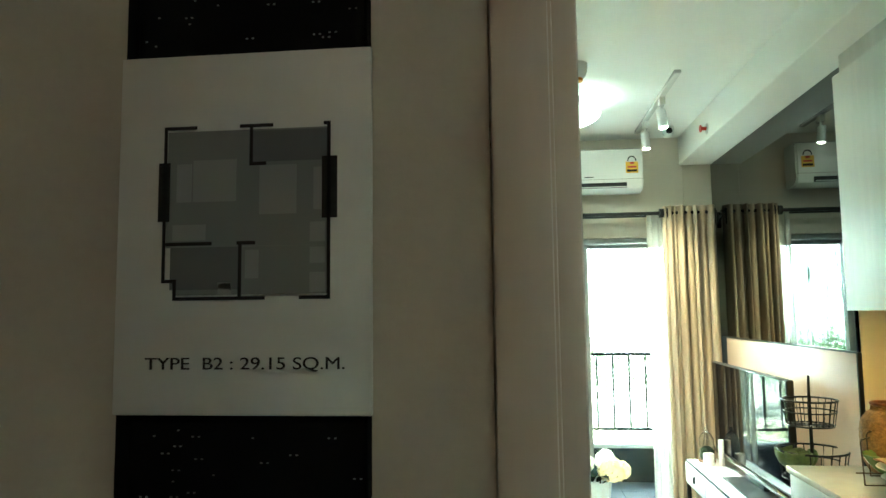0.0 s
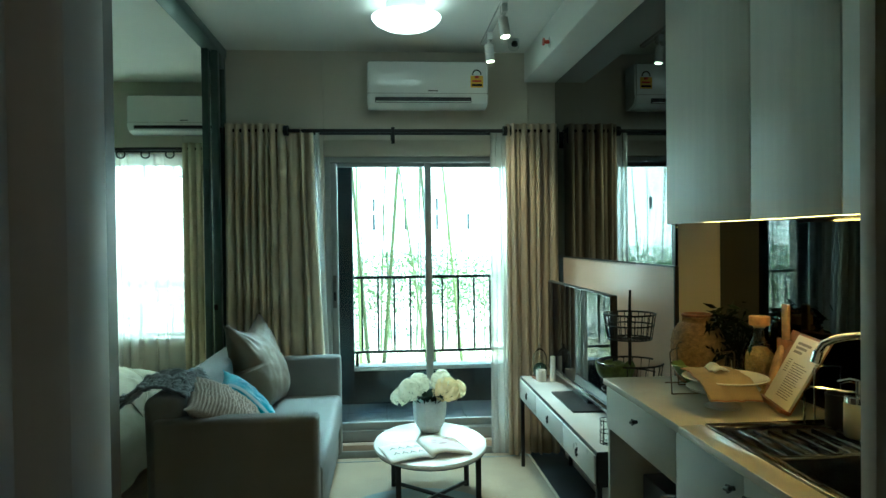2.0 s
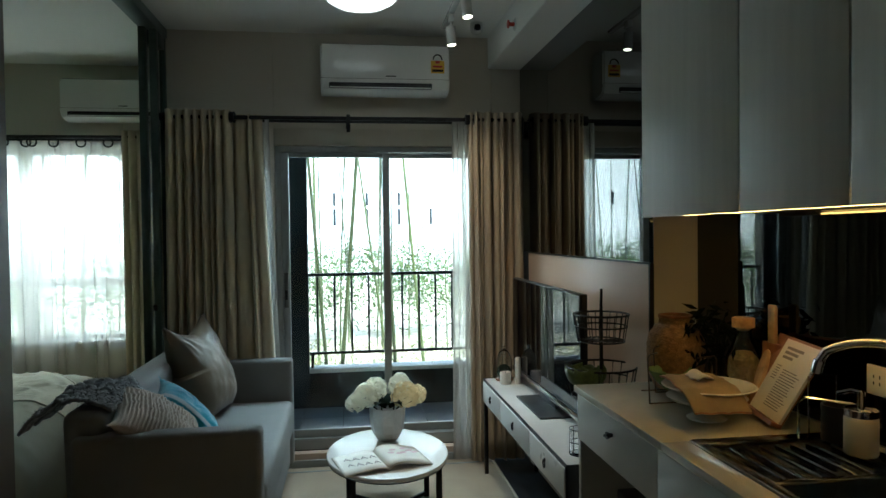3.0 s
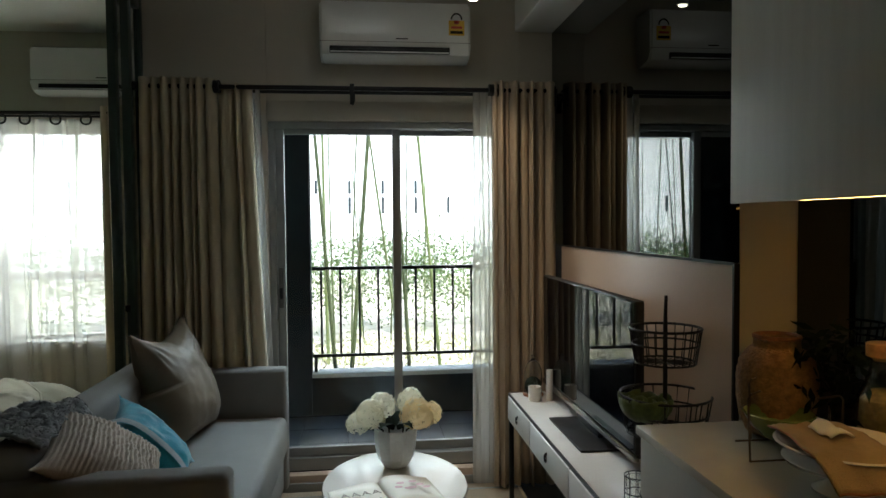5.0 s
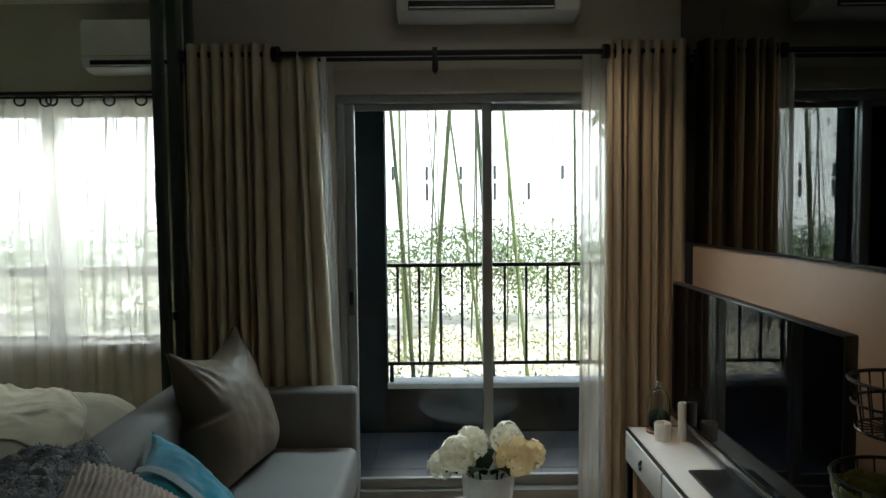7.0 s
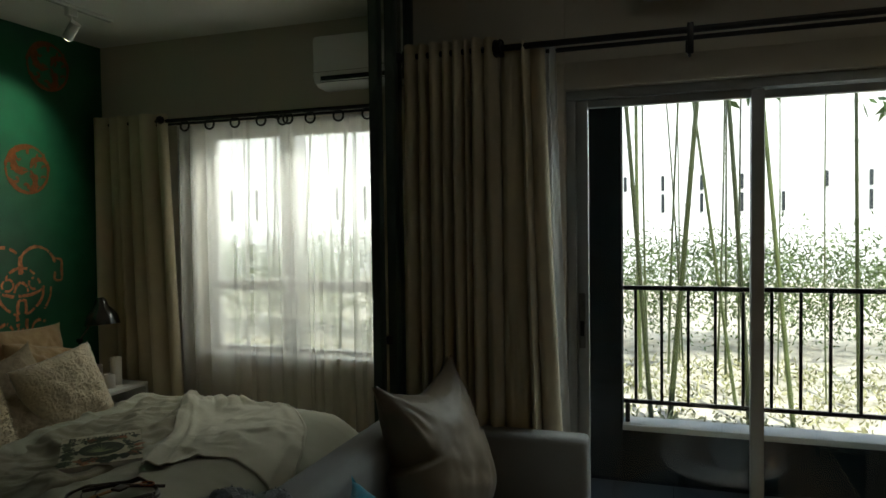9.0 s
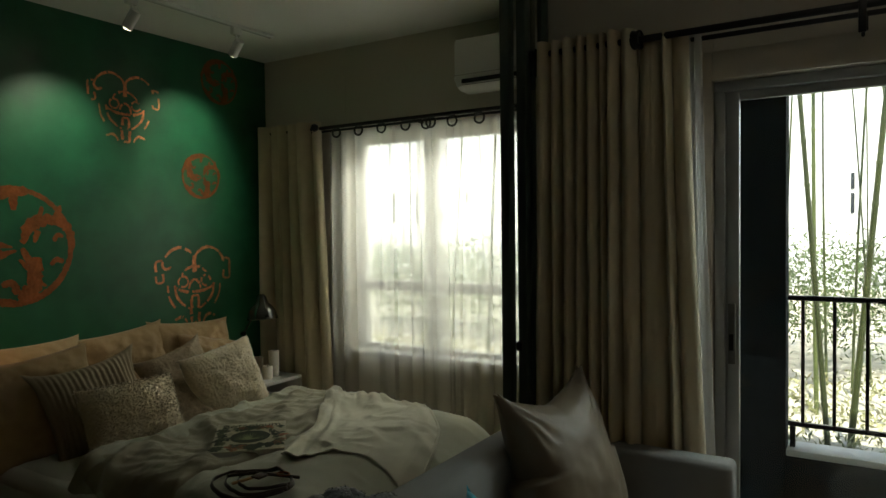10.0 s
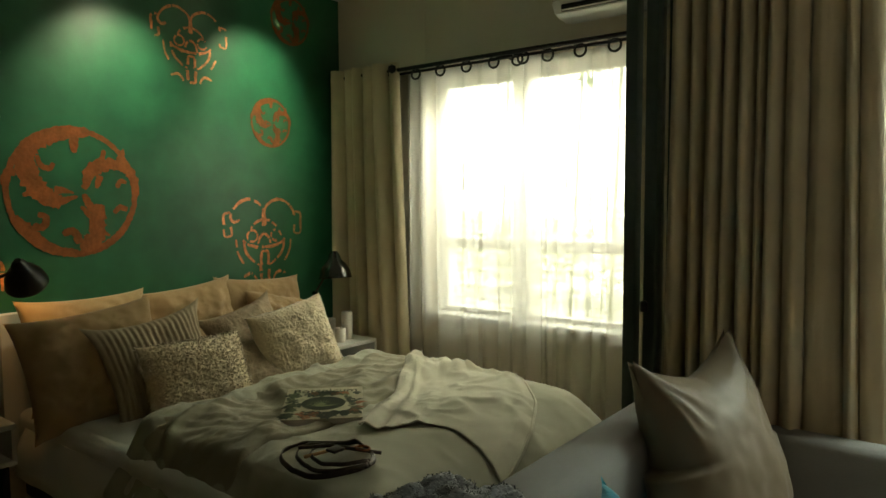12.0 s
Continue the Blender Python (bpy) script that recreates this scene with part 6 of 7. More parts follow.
def turned_back(a, b):
    """The head end of the duvet, folded back over itself with a soft rolled edge."""
    y = 3.74 + 1.50 * b
    x0, x1 = head_edge(y) - 0.012, fold_edge(y)
    k = min(1.0, a / 0.90)
    x = x0 + (x1 - x0) * k
    z = bedtop(x, y) + 0.014 + 0.007 * fbm(x * 10 + 3 * y, y * 8, 4) + 0.010 * max(0, 1 - abs(fbm(x * 5 - y * 3, y * 4, 6)) * 5)
    if a > 0.90:
        r = (a - 0.90) / 0.10 * math.pi / 2
        x, z = x1 + 0.020 * math.sin(r), z - 0.040 * (1 - math.cos(r))
    z -= 0.07 * max(0.0, 1 - a / 0.04) ** 2 + 0.03 * max(0.0, 1 - b / 0.03) ** 2 + 0.03 * max(0.0, (b - 0.97) / 0.03) ** 2
    return (x, y, z)


def duvet(a, b):
    y = 3.56 + 1.80 * b
    x0 = head_edge(y)
    if a < 0.70:
        x = x0 + (-1.30 - x0) * a / 0.70
    else:
        x = -1.30 + 0.379 * math.sin(math.pi / 2 * min(1.0, (a - 0.70) / 0.20))
    z = bedtop(x, y) + 0.005 * fbm(x * 13, y * 13, 2) * (1 if x < -1.6 else 0.3) + 0.03 * math.exp(-((a - 0.03) / 0.05) ** 2) - 0.02 * max(0, 1 - a / 0.02)
    if a > 0.90:
        z -= (a - 0.90) / 0.10 * max(0.0, z - 0.14)
        x += 0.014 * math.sin(13 * y) * (a - 0.90) / 0.10
    yy = y
    if z < 0.38:
        yy = min(max(y, 3.66 + 0.014 * math.sin(16 * x)), 5.30 + 0.015 * math.sin(15 * x))
    return (x, yy, max(z, 0.13))


dv = thing("duvet", sheet(bmesh.new(), duvet, 150, 150), M_DUVET, "rumpled grey-green linen duvet on the bed", "duvet", solid=0.012, angle=180)

part("turned_back_end", sheet(bmesh.new(), turned_back, 90, 120), M_DUVETB, dv, "darker folded-back end of the duvet", solid=0.010, angle=180)


def top_sheet(a, b):
    x = -3.0 + 0.95 * a
    y = 3.60 + 1.72 * b
    z = drape(x, y, -9, 9, 3.74, 5.20, 0.472) + 0.012 * fbm(x * 5, y * 5, 9)
    return (x, min(max(y, 3.665), 5.27), max(z, 0.18))


thing("bed_sheet", sheet(bmesh.new(), top_sheet, 24, 60), M_SHEET, "white sheet turned out under the duvet", "bed sheet", solid=0.006, angle=180)


def gauze(a, b):
    """A light cloth: knotted narrow at the near corner, spread wide over the middle and the foot of the bed."""
    c0, c1, c2, c3 = Vector((-1.36, 4.10)), Vector((-1.86, 4.97)), Vector((-1.58, 5.22)), Vector((-0.955, 4.36))
    p = (c0 * (1 - a) + c3 * a) * (1 - b) + (c1 * (1 - a) + c2 * a) * b
    p += Vector((0.11, 0.13)) * math.sin(math.pi * b) * a ** 2 + Vector((-0.10, 0.11)) * math.sin(math.pi * a) * (1 - b) ** 2
    x, y = p.x + 0.015 * fbm(a * 4, b * 3, 2), p.y + 0.015 * fbm(a * 3, b * 4, 6)
    knot = math.exp(-((a / 0.16) ** 2 + (b / 0.20) ** 2))
    over = 1 / (1 + math.exp(min(30, max(-30, (x - fold_edge(y)) / 0.015))))
    z = bedtop(x, y) + 0.012 + 0.034 * over + 0.026 * knot * (0.6 + 0.4 * math.sin(26 * a + 9 * b))
    z += 0.014 * math.exp(-((a - 0.05) / 0.05) ** 2) + 0.010 * math.exp(-((a - 0.17 - 0.05 * math.sin(5 * b)) / 0.03) ** 2)
    z += 0.012 * max(0.0, b - 0.82) / 0.18 * abs(math.sin(19 * a)) + 0.008 * math.exp(-((a - 0.93) / 0.03) ** 2)
    z += 0.012 * max(0, 1 - abs(fbm(x * 2 + y, y * 3 - x, 8)) * 5) + 0.006 * abs(fbm(x * 9, y * 6, 3))
    return (x, y, z)


gz = thing("gauze_throw", sheet(bmesh.new(), gauze, 90, 90), M_THROW, "crumpled white gauze throw across the duvet", "throw", solid=0.005, angle=180)
part("hem", T([tuple(Vector(gauze(0.99, k / 50)) + Vector((0, 0, 0.002))) for k in range(2, 49)], 0.0045, 6), M_THROW, gz)

# pillows from the headboard forward
PG = "bed pillows"
for y, tilt in ((4.00, 0.0), (4.52, 0.04), (4.98, -0.03)):
    pillow("pillow", frame_m((-2.985, y, 0.700), (0, 0.5, tilt), (-0.12, 0, 0.42)), M_PILLOW, 0.58, 0.50, 0.19, "large tan linen pillow propped on the headboard", PG, seed=int(y * 10), wrinkle=0.022, pinch=0.07, tip=0.03, n=56)
pillow("pillow", frame_m((-2.735, 3.90, 0.675), (0.06, 0.5, 0.05), (-0.16, 0, 0.42)), M_PILLOW, 0.58, 0.50, 0.20, "tan linen pillow leaning forward at the bedside", PG, seed=61, wrinkle=0.022, pinch=0.07, tip=0.03, n=56)
pillow("pillow", frame_m((-2.84, 5.06, 0.635), (-0.05, 0.5, -0.12), (-0.24, 0, 0.36)), M_PILLOW, 0.56, 0.46, 0.21, "plump tan linen pillow by the window side", PG, seed=71, wrinkle=0.022, pinch=0.05, tip=0.0, n=56)
pillow("pillow", frame_m((-2.57, 4.10, 0.655), (0.03, 0.45, 0.06), (-0.16, 0, 0.40)), M_STRIPE, 0.50, 0.47, 0.15, "taupe ribbed cotton cushion on the bed", PG, seed=12, ribs=19, n=90, pinch=0.13)
pillow("pillow", frame_m((-2.68, 4.66, 0.665), (0.0, 0.45, 0.10), (-0.20, 0, 0.36)), M_KNIT, 0.44, 0.40, 0.14, "taupe patterned knitted cushion on the bed", PG, seed=17, lumps=0.008, n=50, pinch=0.13)
f1 = pillow("pillow", frame_m((-2.36, 4.15, 0.630), (0.05, 0.44, 0.01), (-0.13, -0.03, 0.26)), M_FLUFF, 0.46, 0.34, 0.17, "fluffy cream cushion in front of the pillows", PG, seed=23, lumps=0.009, n=110, pinch=0.06, tip=0.0)
f2 = pillow("pillow", frame_m((-2.44, 4.76, 0.665), (0.03, 0.40, 0.070), (-0.12, -0.13, 0.32)), M_FLUFF, 0.45, 0.40, 0.17, "fluffy cream cushion leaning on the pillows", PG, seed=27, lumps=0.009, n=110, pinch=0.06, tip=0.0)
for f_ in (f1, f2):
    tufts(f_, 9000, 0.017, M_FLUFF, 0.0017, 5)
pillow("pillow", frame_m((-2.47, 4.54, 0.575), (0.06, 0.40, 0.0), (-0.20, 0.04, 0.26)), M_KNIT, 0.40, 0.34, 0.12, "small knitted taupe cushion between fluffy ones", PG, seed=33, lumps=0.008, n=50, pinch=0.13)

# book and head band on the bed
fm = frame_m((-1.70, 4.255, bedtop(-1.70, 4.255) + 0.050), (0.205, 0.20, 0.0), (-0.225, 0.214, 0.02))
bb = new("large_book")
bb.matrix_world = fm
tagged(bb, "large botanical book with dark leaves on its cream cover", "book")


def onbook(name, bm, m, label=""):
    ob = new(name, finish(bm, m, name, False))
    ob.parent = bb
    return tagged(ob, label)


BW_, BH_ = 0.295, 0.335
onbook("page_block", B(-BW_ / 2 + 0.004, BW_ / 2 - 0.004, -BH_ / 2 + 0.004, BH_ / 2 - 0.004, -0.022, -0.002), M_PAPER)
onbook("cover", B(-BW_ / 2, BW_ / 2, -BH_ / 2, BH_ / 2, -0.0018, 0.001, 0.0), mat("cream_book_cover", (0.52, 0.48, 0.35), 0.4, var=0.3, scale=30, bump=0.0), "cream illustrated cover")
random.seed(44)
pals = [plain("print_" + nme, c, 0.45) for nme, c in (("dark_leaf", (0.022, 0.032, 0.020)), ("sage", (0.12, 0.14, 0.07)), ("rust", (0.35, 0.12, 0.05)), ("fern", (0.30, 0.34, 0.18)))]
onbook("print_shape", L((0.0, -0.01, 0.0011), [(0.001, 0), (0.075, 0), (0.075, 0.0005), (0.001, 0.0005)], 28, 1.1, 0.95), pals[0])
for i in range(15):
    a = math.pi * (0.05 + 0.9 * i / 14)
    bm = bmesh.new()
    sheet(bm, lambda p, q, a=a: (0.075 * p * math.cos(a) + (q - 0.5) * 0.008 * (1 - p) * math.sin(a), -0.045 + 0.085 * p * math.sin(a) + (q - 0.5) * 0.008 * (1 - p), 0.0019), 3, 1)
    onbook("print_leaf", bm, pals[3])
for i in range(130):
    x, y = random.uniform(-0.135, 0.135), random.uniform(-0.15, 0.105)
    if abs(x) < 0.09 and -0.10 < y < 0.08:
        continue
    k = random.randint(3, 6)
    bm = bmesh.new()
    for j in range(k):
        a = 6.2832 * j / k + i
        ln = random.uniform(0.014, 0.034)
        c, s = math.cos(a), math.sin(a)
        bm.faces.new([bm.verts.new(p) for p in ((x, y, 0.0016), (x + c * ln * 0.5 - s * 0.009, y + s * ln * 0.5 + c * 0.009, 0.0016), (x + c * ln, y + s * ln, 0.0016), (x + c * ln * 0.5 + s * 0.009, y + s * ln * 0.5 - c * 0.009, 0.0016))])
    onbook("print_leaf", bm, pals[(0, 0, 0, 0, 2, 1)[i % 6]])
t_ = words("Botanicum", 0.058, pals[0], (0, 0, 0), Matrix.Identity(4), bb, width=0.25)
t_.matrix_local = Matrix.Translation((-0.125, 0.112, 0.0013)) @ Matrix.Diagonal((*t_.scale, 1))

bnd = holder("leather_belt", (-1.36, 3.98, 0.50), "coiled dark leather belt lying on the duvet", "belt")
M_BELT = mat("dark_brown_leather", (0.045, 0.028, 0.018), 0.35, var=0.3, scale=20, bump=0.1)
BZ = bedtop(-1.36, 3.98) + 0.014
for k, (cx, cy, ra, rb, h) in enumerate(((-1.375, 3.965, 0.165, 0.118, 0.022), (-1.345, 3.975, 0.140, 0.100, 0.016), (-1.325, 3.985, 0.112, 0.085, 0.014))):
    bm = bmesh.new()
    sheet(bm, lambda a, b, cx=cx, cy=cy, ra=ra, rb=rb, h=h, k=k: (cx + (ra - 0.006 * b) * math.cos(6.2832 * a) * (1 + 0.02 * math.sin(6.2832 * a + k)), cy + (rb - 0.006 * b) * math.sin(6.2832 * a), bedtop(cx + ra * math.cos(6.2832 * a), cy + rb * math.sin(6.2832 * a)) + 0.012 + 0.007 * k + 0.7 * h * b + 0.003 * math.sin(6.2832 * 2 * a + k)), 56, 3)
    part("strap", bm, M_BELT, bnd, solid=0.0035)
part("strap_end", T([(-1.47, 3.94, BZ + 0.016), (-1.38, 3.99, BZ + 0.028), (-1.29, 4.03, BZ + 0.022), (-1.24, 4.07, BZ + 0.012)], 0.006, 6), M_BELT, bnd)
part("strap_end", T([(-1.40, 3.90, BZ + 0.014), (-1.35, 3.98, BZ + 0.026), (-1.31, 4.06, BZ + 0.018)], 0.005, 6), M_CORK, bnd, "paler strap end")
part("keeper", B(-1.365, -1.325, 3.955, 4.0, BZ + 0.022, BZ + 0.032, 0.003), M_BELT, bnd)
part("buckle", T(ringpts((-1.28, 4.03, BZ + 0.030), 0.024, 20, 1.0, 0.75), 0.003, 6), M_COPPER, bnd)
bnd.location += Vector((0.06, -0.055, -0.004))


# nightstands
def nightstand(y0, y1, x1, top):
    ob = holder("nightstand", ((BED_X + x1) / 2, (y0 + y1) / 2, 0), "white nightstand with an open compartment", "nightstand", "nightstands")
    part("top", B(BED_X + 0.01, x1, y0, y1, top - 0.022, top, 0.002), M_WHITEW, ob)
    part("bottom", B(BED_X + 0.01, x1, y0, y1, top - 0.17, top - 0.148, 0.002), M_WHITEW, ob)
    part("side", B(BED_X + 0.01, x1, y0, y0 + 0.018, top - 0.1475, top - 0.0225), M_WHITEW, ob, smooth=False)
    part("side", B(BED_X + 0.01, x1, y1 - 0.018, y1, top - 0.1475, top - 0.0225), M_WHITEW, ob, smooth=False)
    part("back", B(BED_X + 0.01, BED_X + 0.022, y0 + 0.0185, y1 - 0.0185, top - 0.1475, top - 0.0225), M_WHITEW, ob, smooth=False)
    for x in (BED_X + 0.04, x1 - 0.04):
        for y in (y0 + 0.03, y1 - 0.03):
            part("leg", T([(x, y, 0.0), (x, y, top - 0.1705)], 0.012, 10), M_DARK, ob)


nightstand(5.25, 5.595, -2.68, 0.525)
nightstand(3.16, 3.60, -2.80, 0.485)
for x, y, r, h in ((-2.945, 5.46, 0.030, 0.115), (-2.81, 5.47, 0.034, 0.170), (-2.775, 5.38, 0.033, 0.085)):
    candle(x, y, 0.526, r, h, label="white pillar candle on the nightstand")


def desk_lamp(base, elbow, head, aim, m, label, k=1.0):
    ob = holder("reading_lamp", base, label, "lamp", "bedside lamps")
    part("base", L(base, [(0.065, 0), (0.068, 0.006), (0.06, 0.016), (0.012, 0.022)], 28), m, ob)
    part("arm", T([(base[0], base[1], base[2] + 0.02), elbow], 0.007, 8), m, ob)
    part("arm", T([elbow, head], 0.007, 8), m, ob)
    part("joint", T([(elbow[0] - 0.014, elbow[1], elbow[2]), (elbow[0] + 0.014, elbow[1], elbow[2])], 0.013, 10), m, ob)
    h, d = Vector(head), (Vector(aim) - Vector(head)).normalized()
    bm = bmesh.new()
    rings_ = [(-0.045, 0.014), (-0.03, 0.026), (0.0, 0.034), (0.02, 0.056), (0.05, 0.074), (0.085, 0.082), (0.092, 0.084)]
    a = d.cross(Vector((0.1, 0.2, 0.97))).normalized()
    b = d.cross(a)
    vv = [[bm.verts.new(h + d * t * k + r * k * (math.cos(6.2832 * j / 28) * a + math.sin(6.2832 * j / 28) * b)) for j in range(28)] for t, r in rings_]
    for q, w in zip(vv, vv[1:]):
        for j in range(28):
            bm.faces.new((q[j], q[(j + 1) % 28], w[(j + 1) % 28], w[j]))
    bm.faces.new(vv[0][::-1])
    part("shade", bm, m, ob, solid=0.003)
    return h + d * 0.05, h + d


desk_lamp((-2.97, 5.36, 0.526), (-3.02, 5.40, 0.80), (-2.86, 5.42, 1.015), (-2.83, 5.41, 0.70), mat("dark_polished_metal", (0.12, 0.12, 0.12), 0.15, metal=1.0, bump=0.0), "polished dark metal reading lamp on the nightstand", 1.2)
p, aim = desk_lamp((-3.02, 3.42, 0.486), (-3.05, 3.45, 0.98), (-2.92, 3.69, 1.10), (-3.07, 3.82, 0.86), M_BLACK, "black metal reading lamp with a domed shade")
lamp("lamp_bulb", "POINT", Matrix.Translation(p), 0.22, (1.0, 0.55, 0.22), radius=0.025)

# copper motifs on the green wall; y runs along the wall, z up
MX = BED_X + 0.001


def stroke(bm, pts, wid, lift=0.0, wear=-9.0):
    """A brushed line with a smooth run, its own width at each point and a ragged outline; the ends are rounded."""
    P = [Vector((0, *p)) for p in pts]
    run, ws = [], []
    for i in range(len(P) - 1):
        a, b, c, d = P[max(i - 1, 0)], P[i], P[i + 1], P[min(i + 2, len(P) - 1)]
        for k in range(8):
            t = k / 8
            run.append(0.5 * (2 * b + (c - a) * t + (2 * a - 5 * b + 4 * c - d) * t * t + (3 * b - a - 3 * c + d) * t ** 3))
            ws.append(wid[i] + (wid[i + 1] - wid[i]) * t)
    run.append(P[-1])
    ws.append(wid[-1])
    rows, n = [], len(run)
    for i, p in enumerate(run):
        d = (run[min(i + 1, n - 1)] - run[max(i - 1, 0)]).normalized()
        e = min(i, n - 1 - i)
        w = ws[i] / 2 * (0.55, 0.88, 1.0)[min(e, 2)]
        q = Vector((0, -d.z, d.y))
        l_, r_ = (1 + 0.38 * fbm(p.y * 60 + o, p.z * 60, 3) for o in (0, 7))
        rows.append((p + q * w * l_, p - q * w * r_))
    x = MX + 0.0012 + lift
    top = [[bm.verts.new((x, q.y, q.z)) for q in r] for r in rows]
    low = [[bm.verts.new((MX, q.y, q.z)) for q in r] for r in rows]
    for i in range(n - 1):
        if fbm(run[i].y * 23, run[i].z * 23, 5) < wear:
            continue
        bm.faces.new((top[i][0], top[i][1], top[i + 1][1], top[i + 1][0]))
        for k in (0, 1):
            bm.faces.new((top[i][k], top[i + 1][k], low[i + 1][k], low[i][k]))
    return bm


def medallion(cy, cz, R, m, label):
    """Three dragons that leave a ring and meet head to head in the middle, with curls between them."""
    ob = holder("wall_medallion", (BED_X, cy, cz - R), label, "wall decoration", "copper wall motifs")

    def brush(name, strokes, k):
        bm = bmesh.new()
        for j, (pts, wid) in enumerate(strokes):
            stroke(bm, [(cy + R * a, cz + R * b) for a, b in pts], [R * w for w in wid], 0.00006 * (k + j))
        part(name, bm, m, ob, smooth=False)
    ring = [(0.955 * math.cos(6.2832 * i / 24), 0.955 * math.sin(6.2832 * i / 24)) for i in range(25)]
    brush("ring", [(ring, [0.075 + 0.035 * math.sin(0.26 * i - 0.6) ** 2 for i in range(25)])], 0)
    brush("dragon", [([(0.26, 0.93), (-0.02, 0.90), (-0.35, 0.82), (-0.60, 0.67), (-0.68, 0.45), (-0.64, 0.24), (-0.52, 0.02), (-0.35, -0.11), (-0.20, -0.16)],
                      (0.12, 0.18, 0.21, 0.25, 0.29, 0.30, 0.29, 0.26, 0.18)),
                     ([(-0.30, 0.02), (-0.16, 0.02), (-0.02, -0.02)], (0.16, 0.08, 0.03)), ([(-0.22, -0.15), (-0.10, -0.11), (0.04, -0.07)], (0.14, 0.08, 0.04)),
                     ([(-0.62, -0.02), (-0.74, -0.05)], (0.09, 0.05))], 1)
    brush("dragon", [([(0.97, -0.07), (0.94, 0.21), (0.82, 0.39), (0.63, 0.44), (0.42, 0.42), (0.26, 0.33), (0.18, 0.20)], (0.12, 0.15, 0.17, 0.18, 0.22, 0.23, 0.14)),
                     ([(0.22, 0.30), (0.18, 0.14), (0.13, 0.05)], (0.16, 0.12, 0.08)), ([(0.40, 0.26), (0.33, 0.06)], (0.12, 0.06)), ([(0.43, 0.48), (0.47, 0.67)], (0.09, 0.07)),
                     ([(0.72, 0.50), (0.79, 0.70)], (0.16, 0.03))], 5)
    brush("dragon", [([(0.05, -0.88), (0.20, -0.81), (0.32, -0.65), (0.32, -0.47), (0.35, -0.31), (0.36, -0.19)], (0.10, 0.28, 0.27, 0.25, 0.23, 0.15)),
                     ([(0.27, -0.30), (0.18, -0.14), (0.13, -0.03)], (0.14, 0.11, 0.07)), ([(0.24, -0.40), (0.08, -0.22)], (0.10, 0.05)), ([(0.42, -0.65), (0.52, -0.69)], (0.08, 0.03))], 10)
    brush("dragon_tail", [([(-0.88, -0.37), (-0.72, -0.56), (-0.50, -0.78), (-0.26, -0.90), (0.05, -0.95)], (0.12, 0.20, 0.17, 0.14, 0.10)),
                          ([(-0.82, 0.26), (-0.93, 0.26), (-0.98, 0.08)], (0.10, 0.12, 0.10))], 14)
    for pts, wid in (([(-0.52, 0.54), (-0.48, 0.40), (-0.36, 0.35), (-0.29, 0.43)], (0.06, 0.08, 0.09, 0.06)), ([(0.02, 0.84), (0.02, 0.60)], (0.15, 0.10)),
                     ([(0.82, 0.15), (0.72, 0.18), (0.66, 0.07)], (0.06, 0.08, 0.06)), ([(0.03, -0.80), (0.0, -0.65), (-0.09, -0.60), (-0.20, -0.65)], (0.14, 0.12, 0.11, 0.09)),
                     ([(0.82, -0.28), (0.69, -0.25), (0.60, -0.34)], (0.08, 0.09, 0.07)), ([(-0.62, -0.53), (-0.46, -0.51), (-0.44, -0.37), (-0.55, -0.34)], (0.13, 0.11, 0.10, 0.07))):
        brush("curl", [(pts, wid)], 17)
    return ob


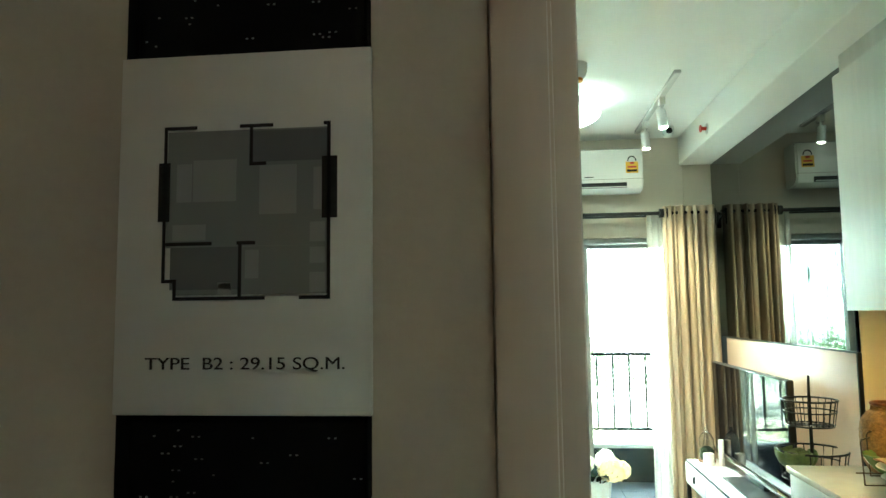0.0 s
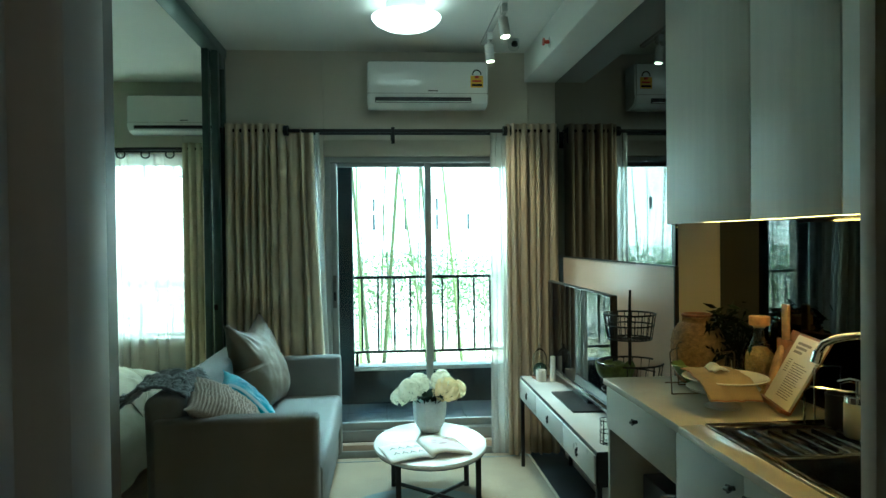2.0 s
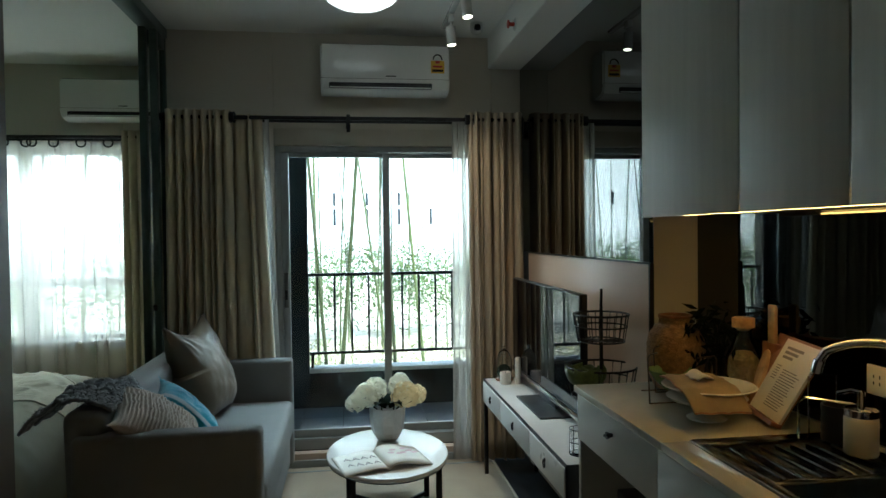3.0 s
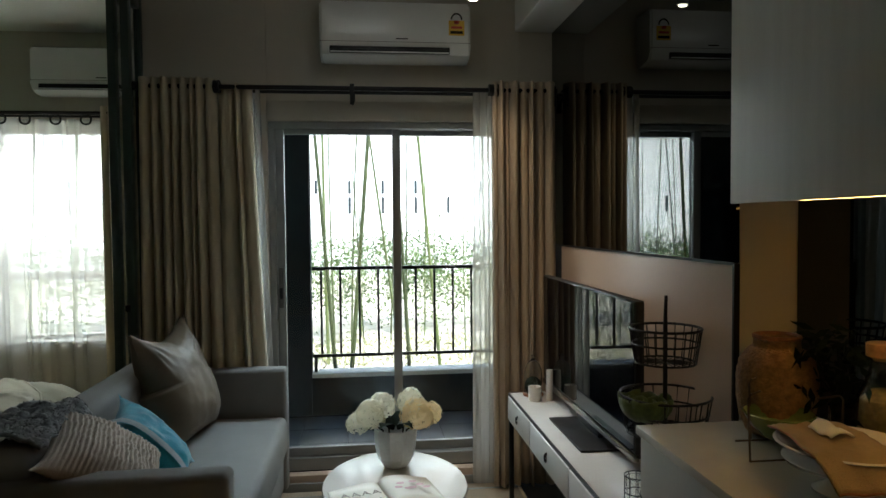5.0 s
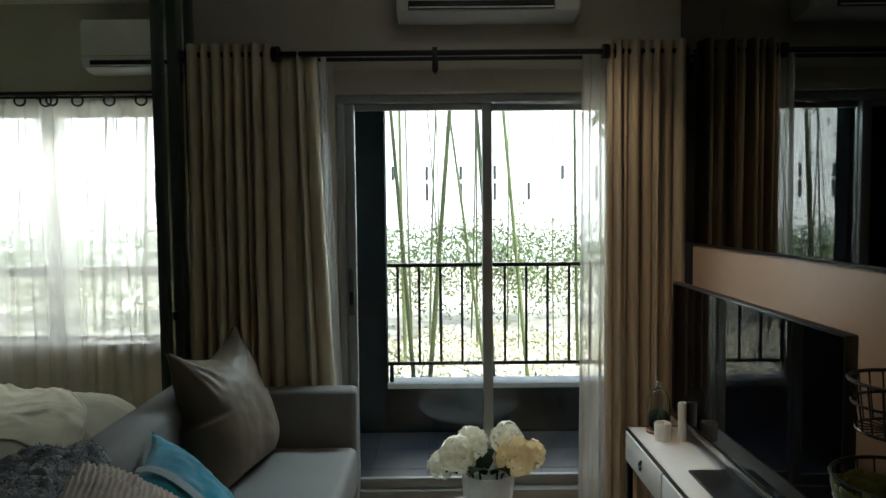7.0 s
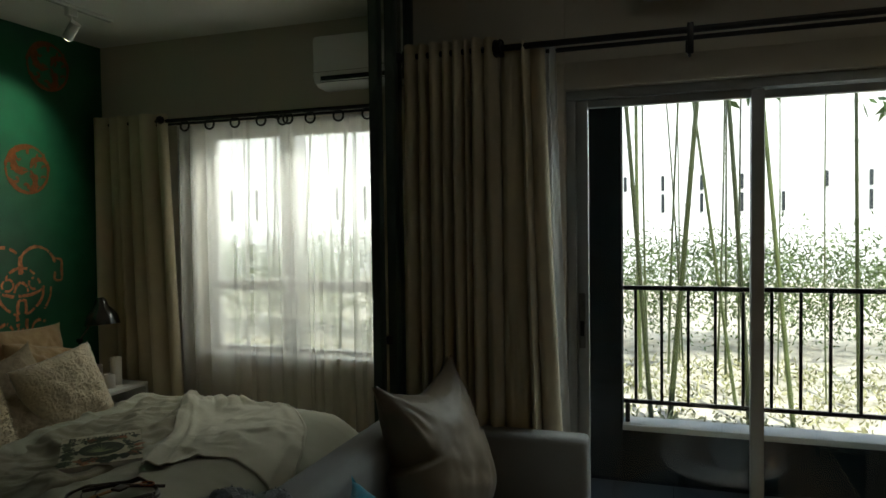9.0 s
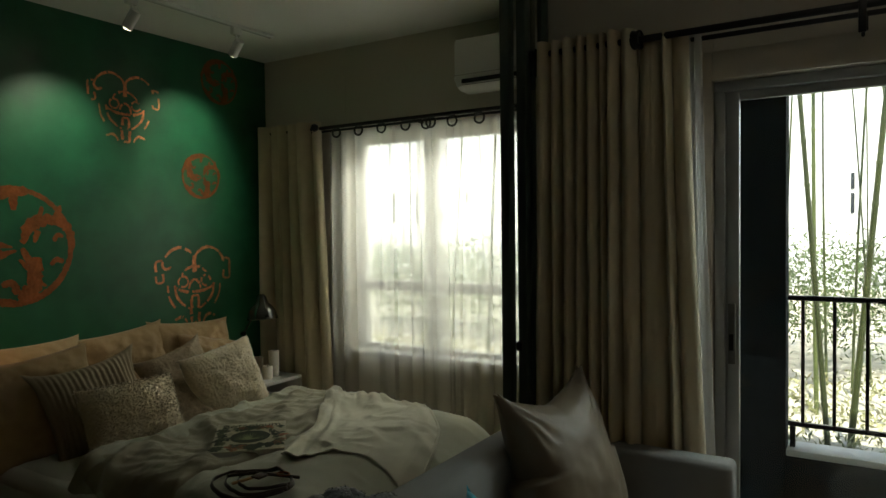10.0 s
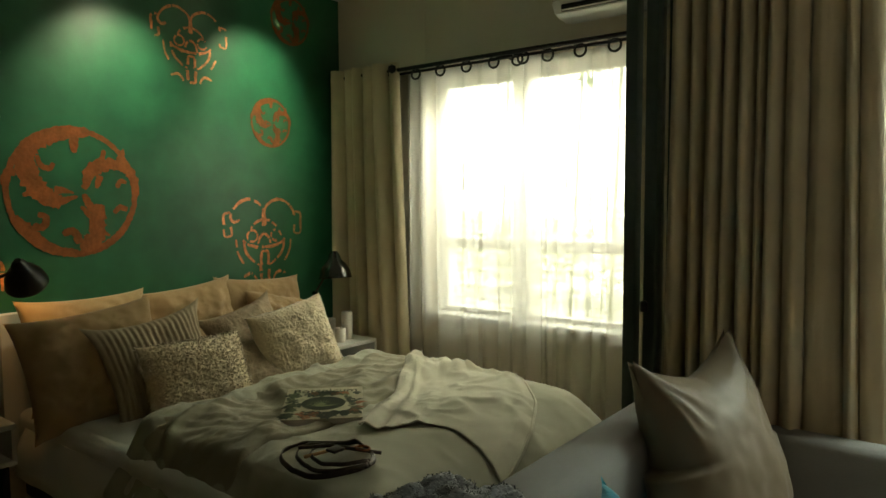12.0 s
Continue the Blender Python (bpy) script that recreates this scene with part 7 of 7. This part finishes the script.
def mask(cy, cz, W, H, m, label):
    """A line drawing in copper leaf: curled horns, bracket ears, ringed eyes, a wide mouth and a split chin."""
    ob = holder("wall_motif", (BED_X, cy, cz - H / 2), label, "wall decoration", "copper wall motifs")
    t = W * 0.027

    def line(name, pts, k=1.0, s=1):
        part(name, stroke(bmesh.new(), [(cy + s * W / 2 * a, cz + H / 2 * b) for a, b in pts], [t * k * (0.8 + 0.4 * ((i * 7 + len(pts)) % 3) / 2) for i in range(len(pts))], 0.0, -0.30), m, ob, smooth=False)
    for s in (-1, 1):
        horn = [(0.0, 0.63), (0.10, 0.80), (0.34, 0.92), (0.58, 0.87), (0.75, 0.72), (0.84, 0.53)]
        line("horn", horn + [(0.76, 0.41), (0.62, 0.46)] if s < 0 else horn, 1.1, s)
        line("ear", [(0.84, 0.63), (1.0, 0.58), (1.0, 0.36), (0.99, 0.11), (0.82, 0.13), (0.84, 0.31)], 1.0, s)
        line("brow", [(0.0, 0.46), (0.17, 0.41), (0.31, 0.30), (0.34, 0.18)], 0.9, s)
        line("eye", [(0.31 + 0.13 * math.cos(k), 0.08 + 0.13 * math.sin(k)) for k in (1.2 + 0.75 * i for i in range(9))], 0.85, s)
        line("mouth", [(0.0, -0.19), (0.24, -0.17), (0.46, -0.09), (0.55, 0.0)], 1.1, s)
        line("jaw", [(0.53, -0.05), (0.46, -0.32), (0.20, -0.57), (0.05, -0.57)], 1.0, s)
        line("cheek", [(0.72, 0.02), (0.68, -0.28), (0.54, -0.54)], 0.9, s)
        line("nose", [(0.17, -0.17), (0.12, 0.03), (0.0, 0.13)], 1.0, s)
        line("tongue", [(0.0, -0.29), (0.08, -0.31), (0.10, -0.56)], 1.1, s)
        line("chin", [(0.12, -0.58), (0.10, -0.80), (0.09, -0.95), (0.0, -0.96)], 1.2, s)
        line("foot", [(0.55, -0.84), (0.37, -0.78), (0.25, -0.88), (0.22, -1.0)], 1.0, s)
    line("bridge", [(0.0, 0.72), (0.0, 0.52), (0.0, 0.30)], 1.9)
    return ob


medallion(4.035, 1.425, 0.310, M_COPPER, "large round copper-leaf dragon medallion on the green wall")
medallion(5.205, 1.852, 0.148, M_COPPER, "small round copper-leaf dragon medallion on the green wall")
medallion(5.37, 2.492, 0.150, M_COPPER, "small dark copper-leaf medallion high on the green wall")
mask(4.677, 2.223, 0.45, 0.415, M_COPPERL, "copper-leaf outlined horned motif on the green wall")
mask(5.137, 1.150, 0.565, 0.52, M_COPPERL, "pale copper-leaf outlined horned motif on the green wall")
mask(3.425, 0.955, 0.565, 0.52, M_COPPERL, "pale copper-leaf outlined horned motif behind the bedside lamp")

# ---- pieces of floors ----
fl = bpy.data.objects["floor"]
pm = {}
for ix, x in enumerate(np.arange(-0.5, 1.65, 0.19)):
    y = 0.66 - (0.45 * (ix % 3))
    while y < 4.75:
        y0, y1 = max(y, 0.665), min(y + 1.2, 4.765)
        if y1 - y0 > 0.05:
            key = round(y1 - y0, 3)
            if key not in pm:
                pm[key] = finish(B(-0.0938, 0.0938, -key / 2 + 0.001, key / 2 - 0.001, -0.011, 0.0, 0.0012, 1), M_WOOD, "plank", False)
            pk = new("plank", pm[key])
            pk.parent = fl
            pk.location = Vector((x + 0.095, (y0 + y1) / 2, -0.0005)) - Vector(fl.location)
        y += 1.2
bf = bpy.data.objects["balcony_floor"]
tm = finish(B(-0.1485, 0.1485, -0.1485, 0.1485, 0.0, 0.010, 0.002, 1), M_TILE, "tile", False)
for i in range(8):
    for j in range(3):
        tl = new("tile", tm)
        tl.parent = bf
        tl.location = Vector((-0.28 + 0.3 * i, WIN_Y + 0.302 + 0.3 * j, 0.0855)) - Vector(bf.location)
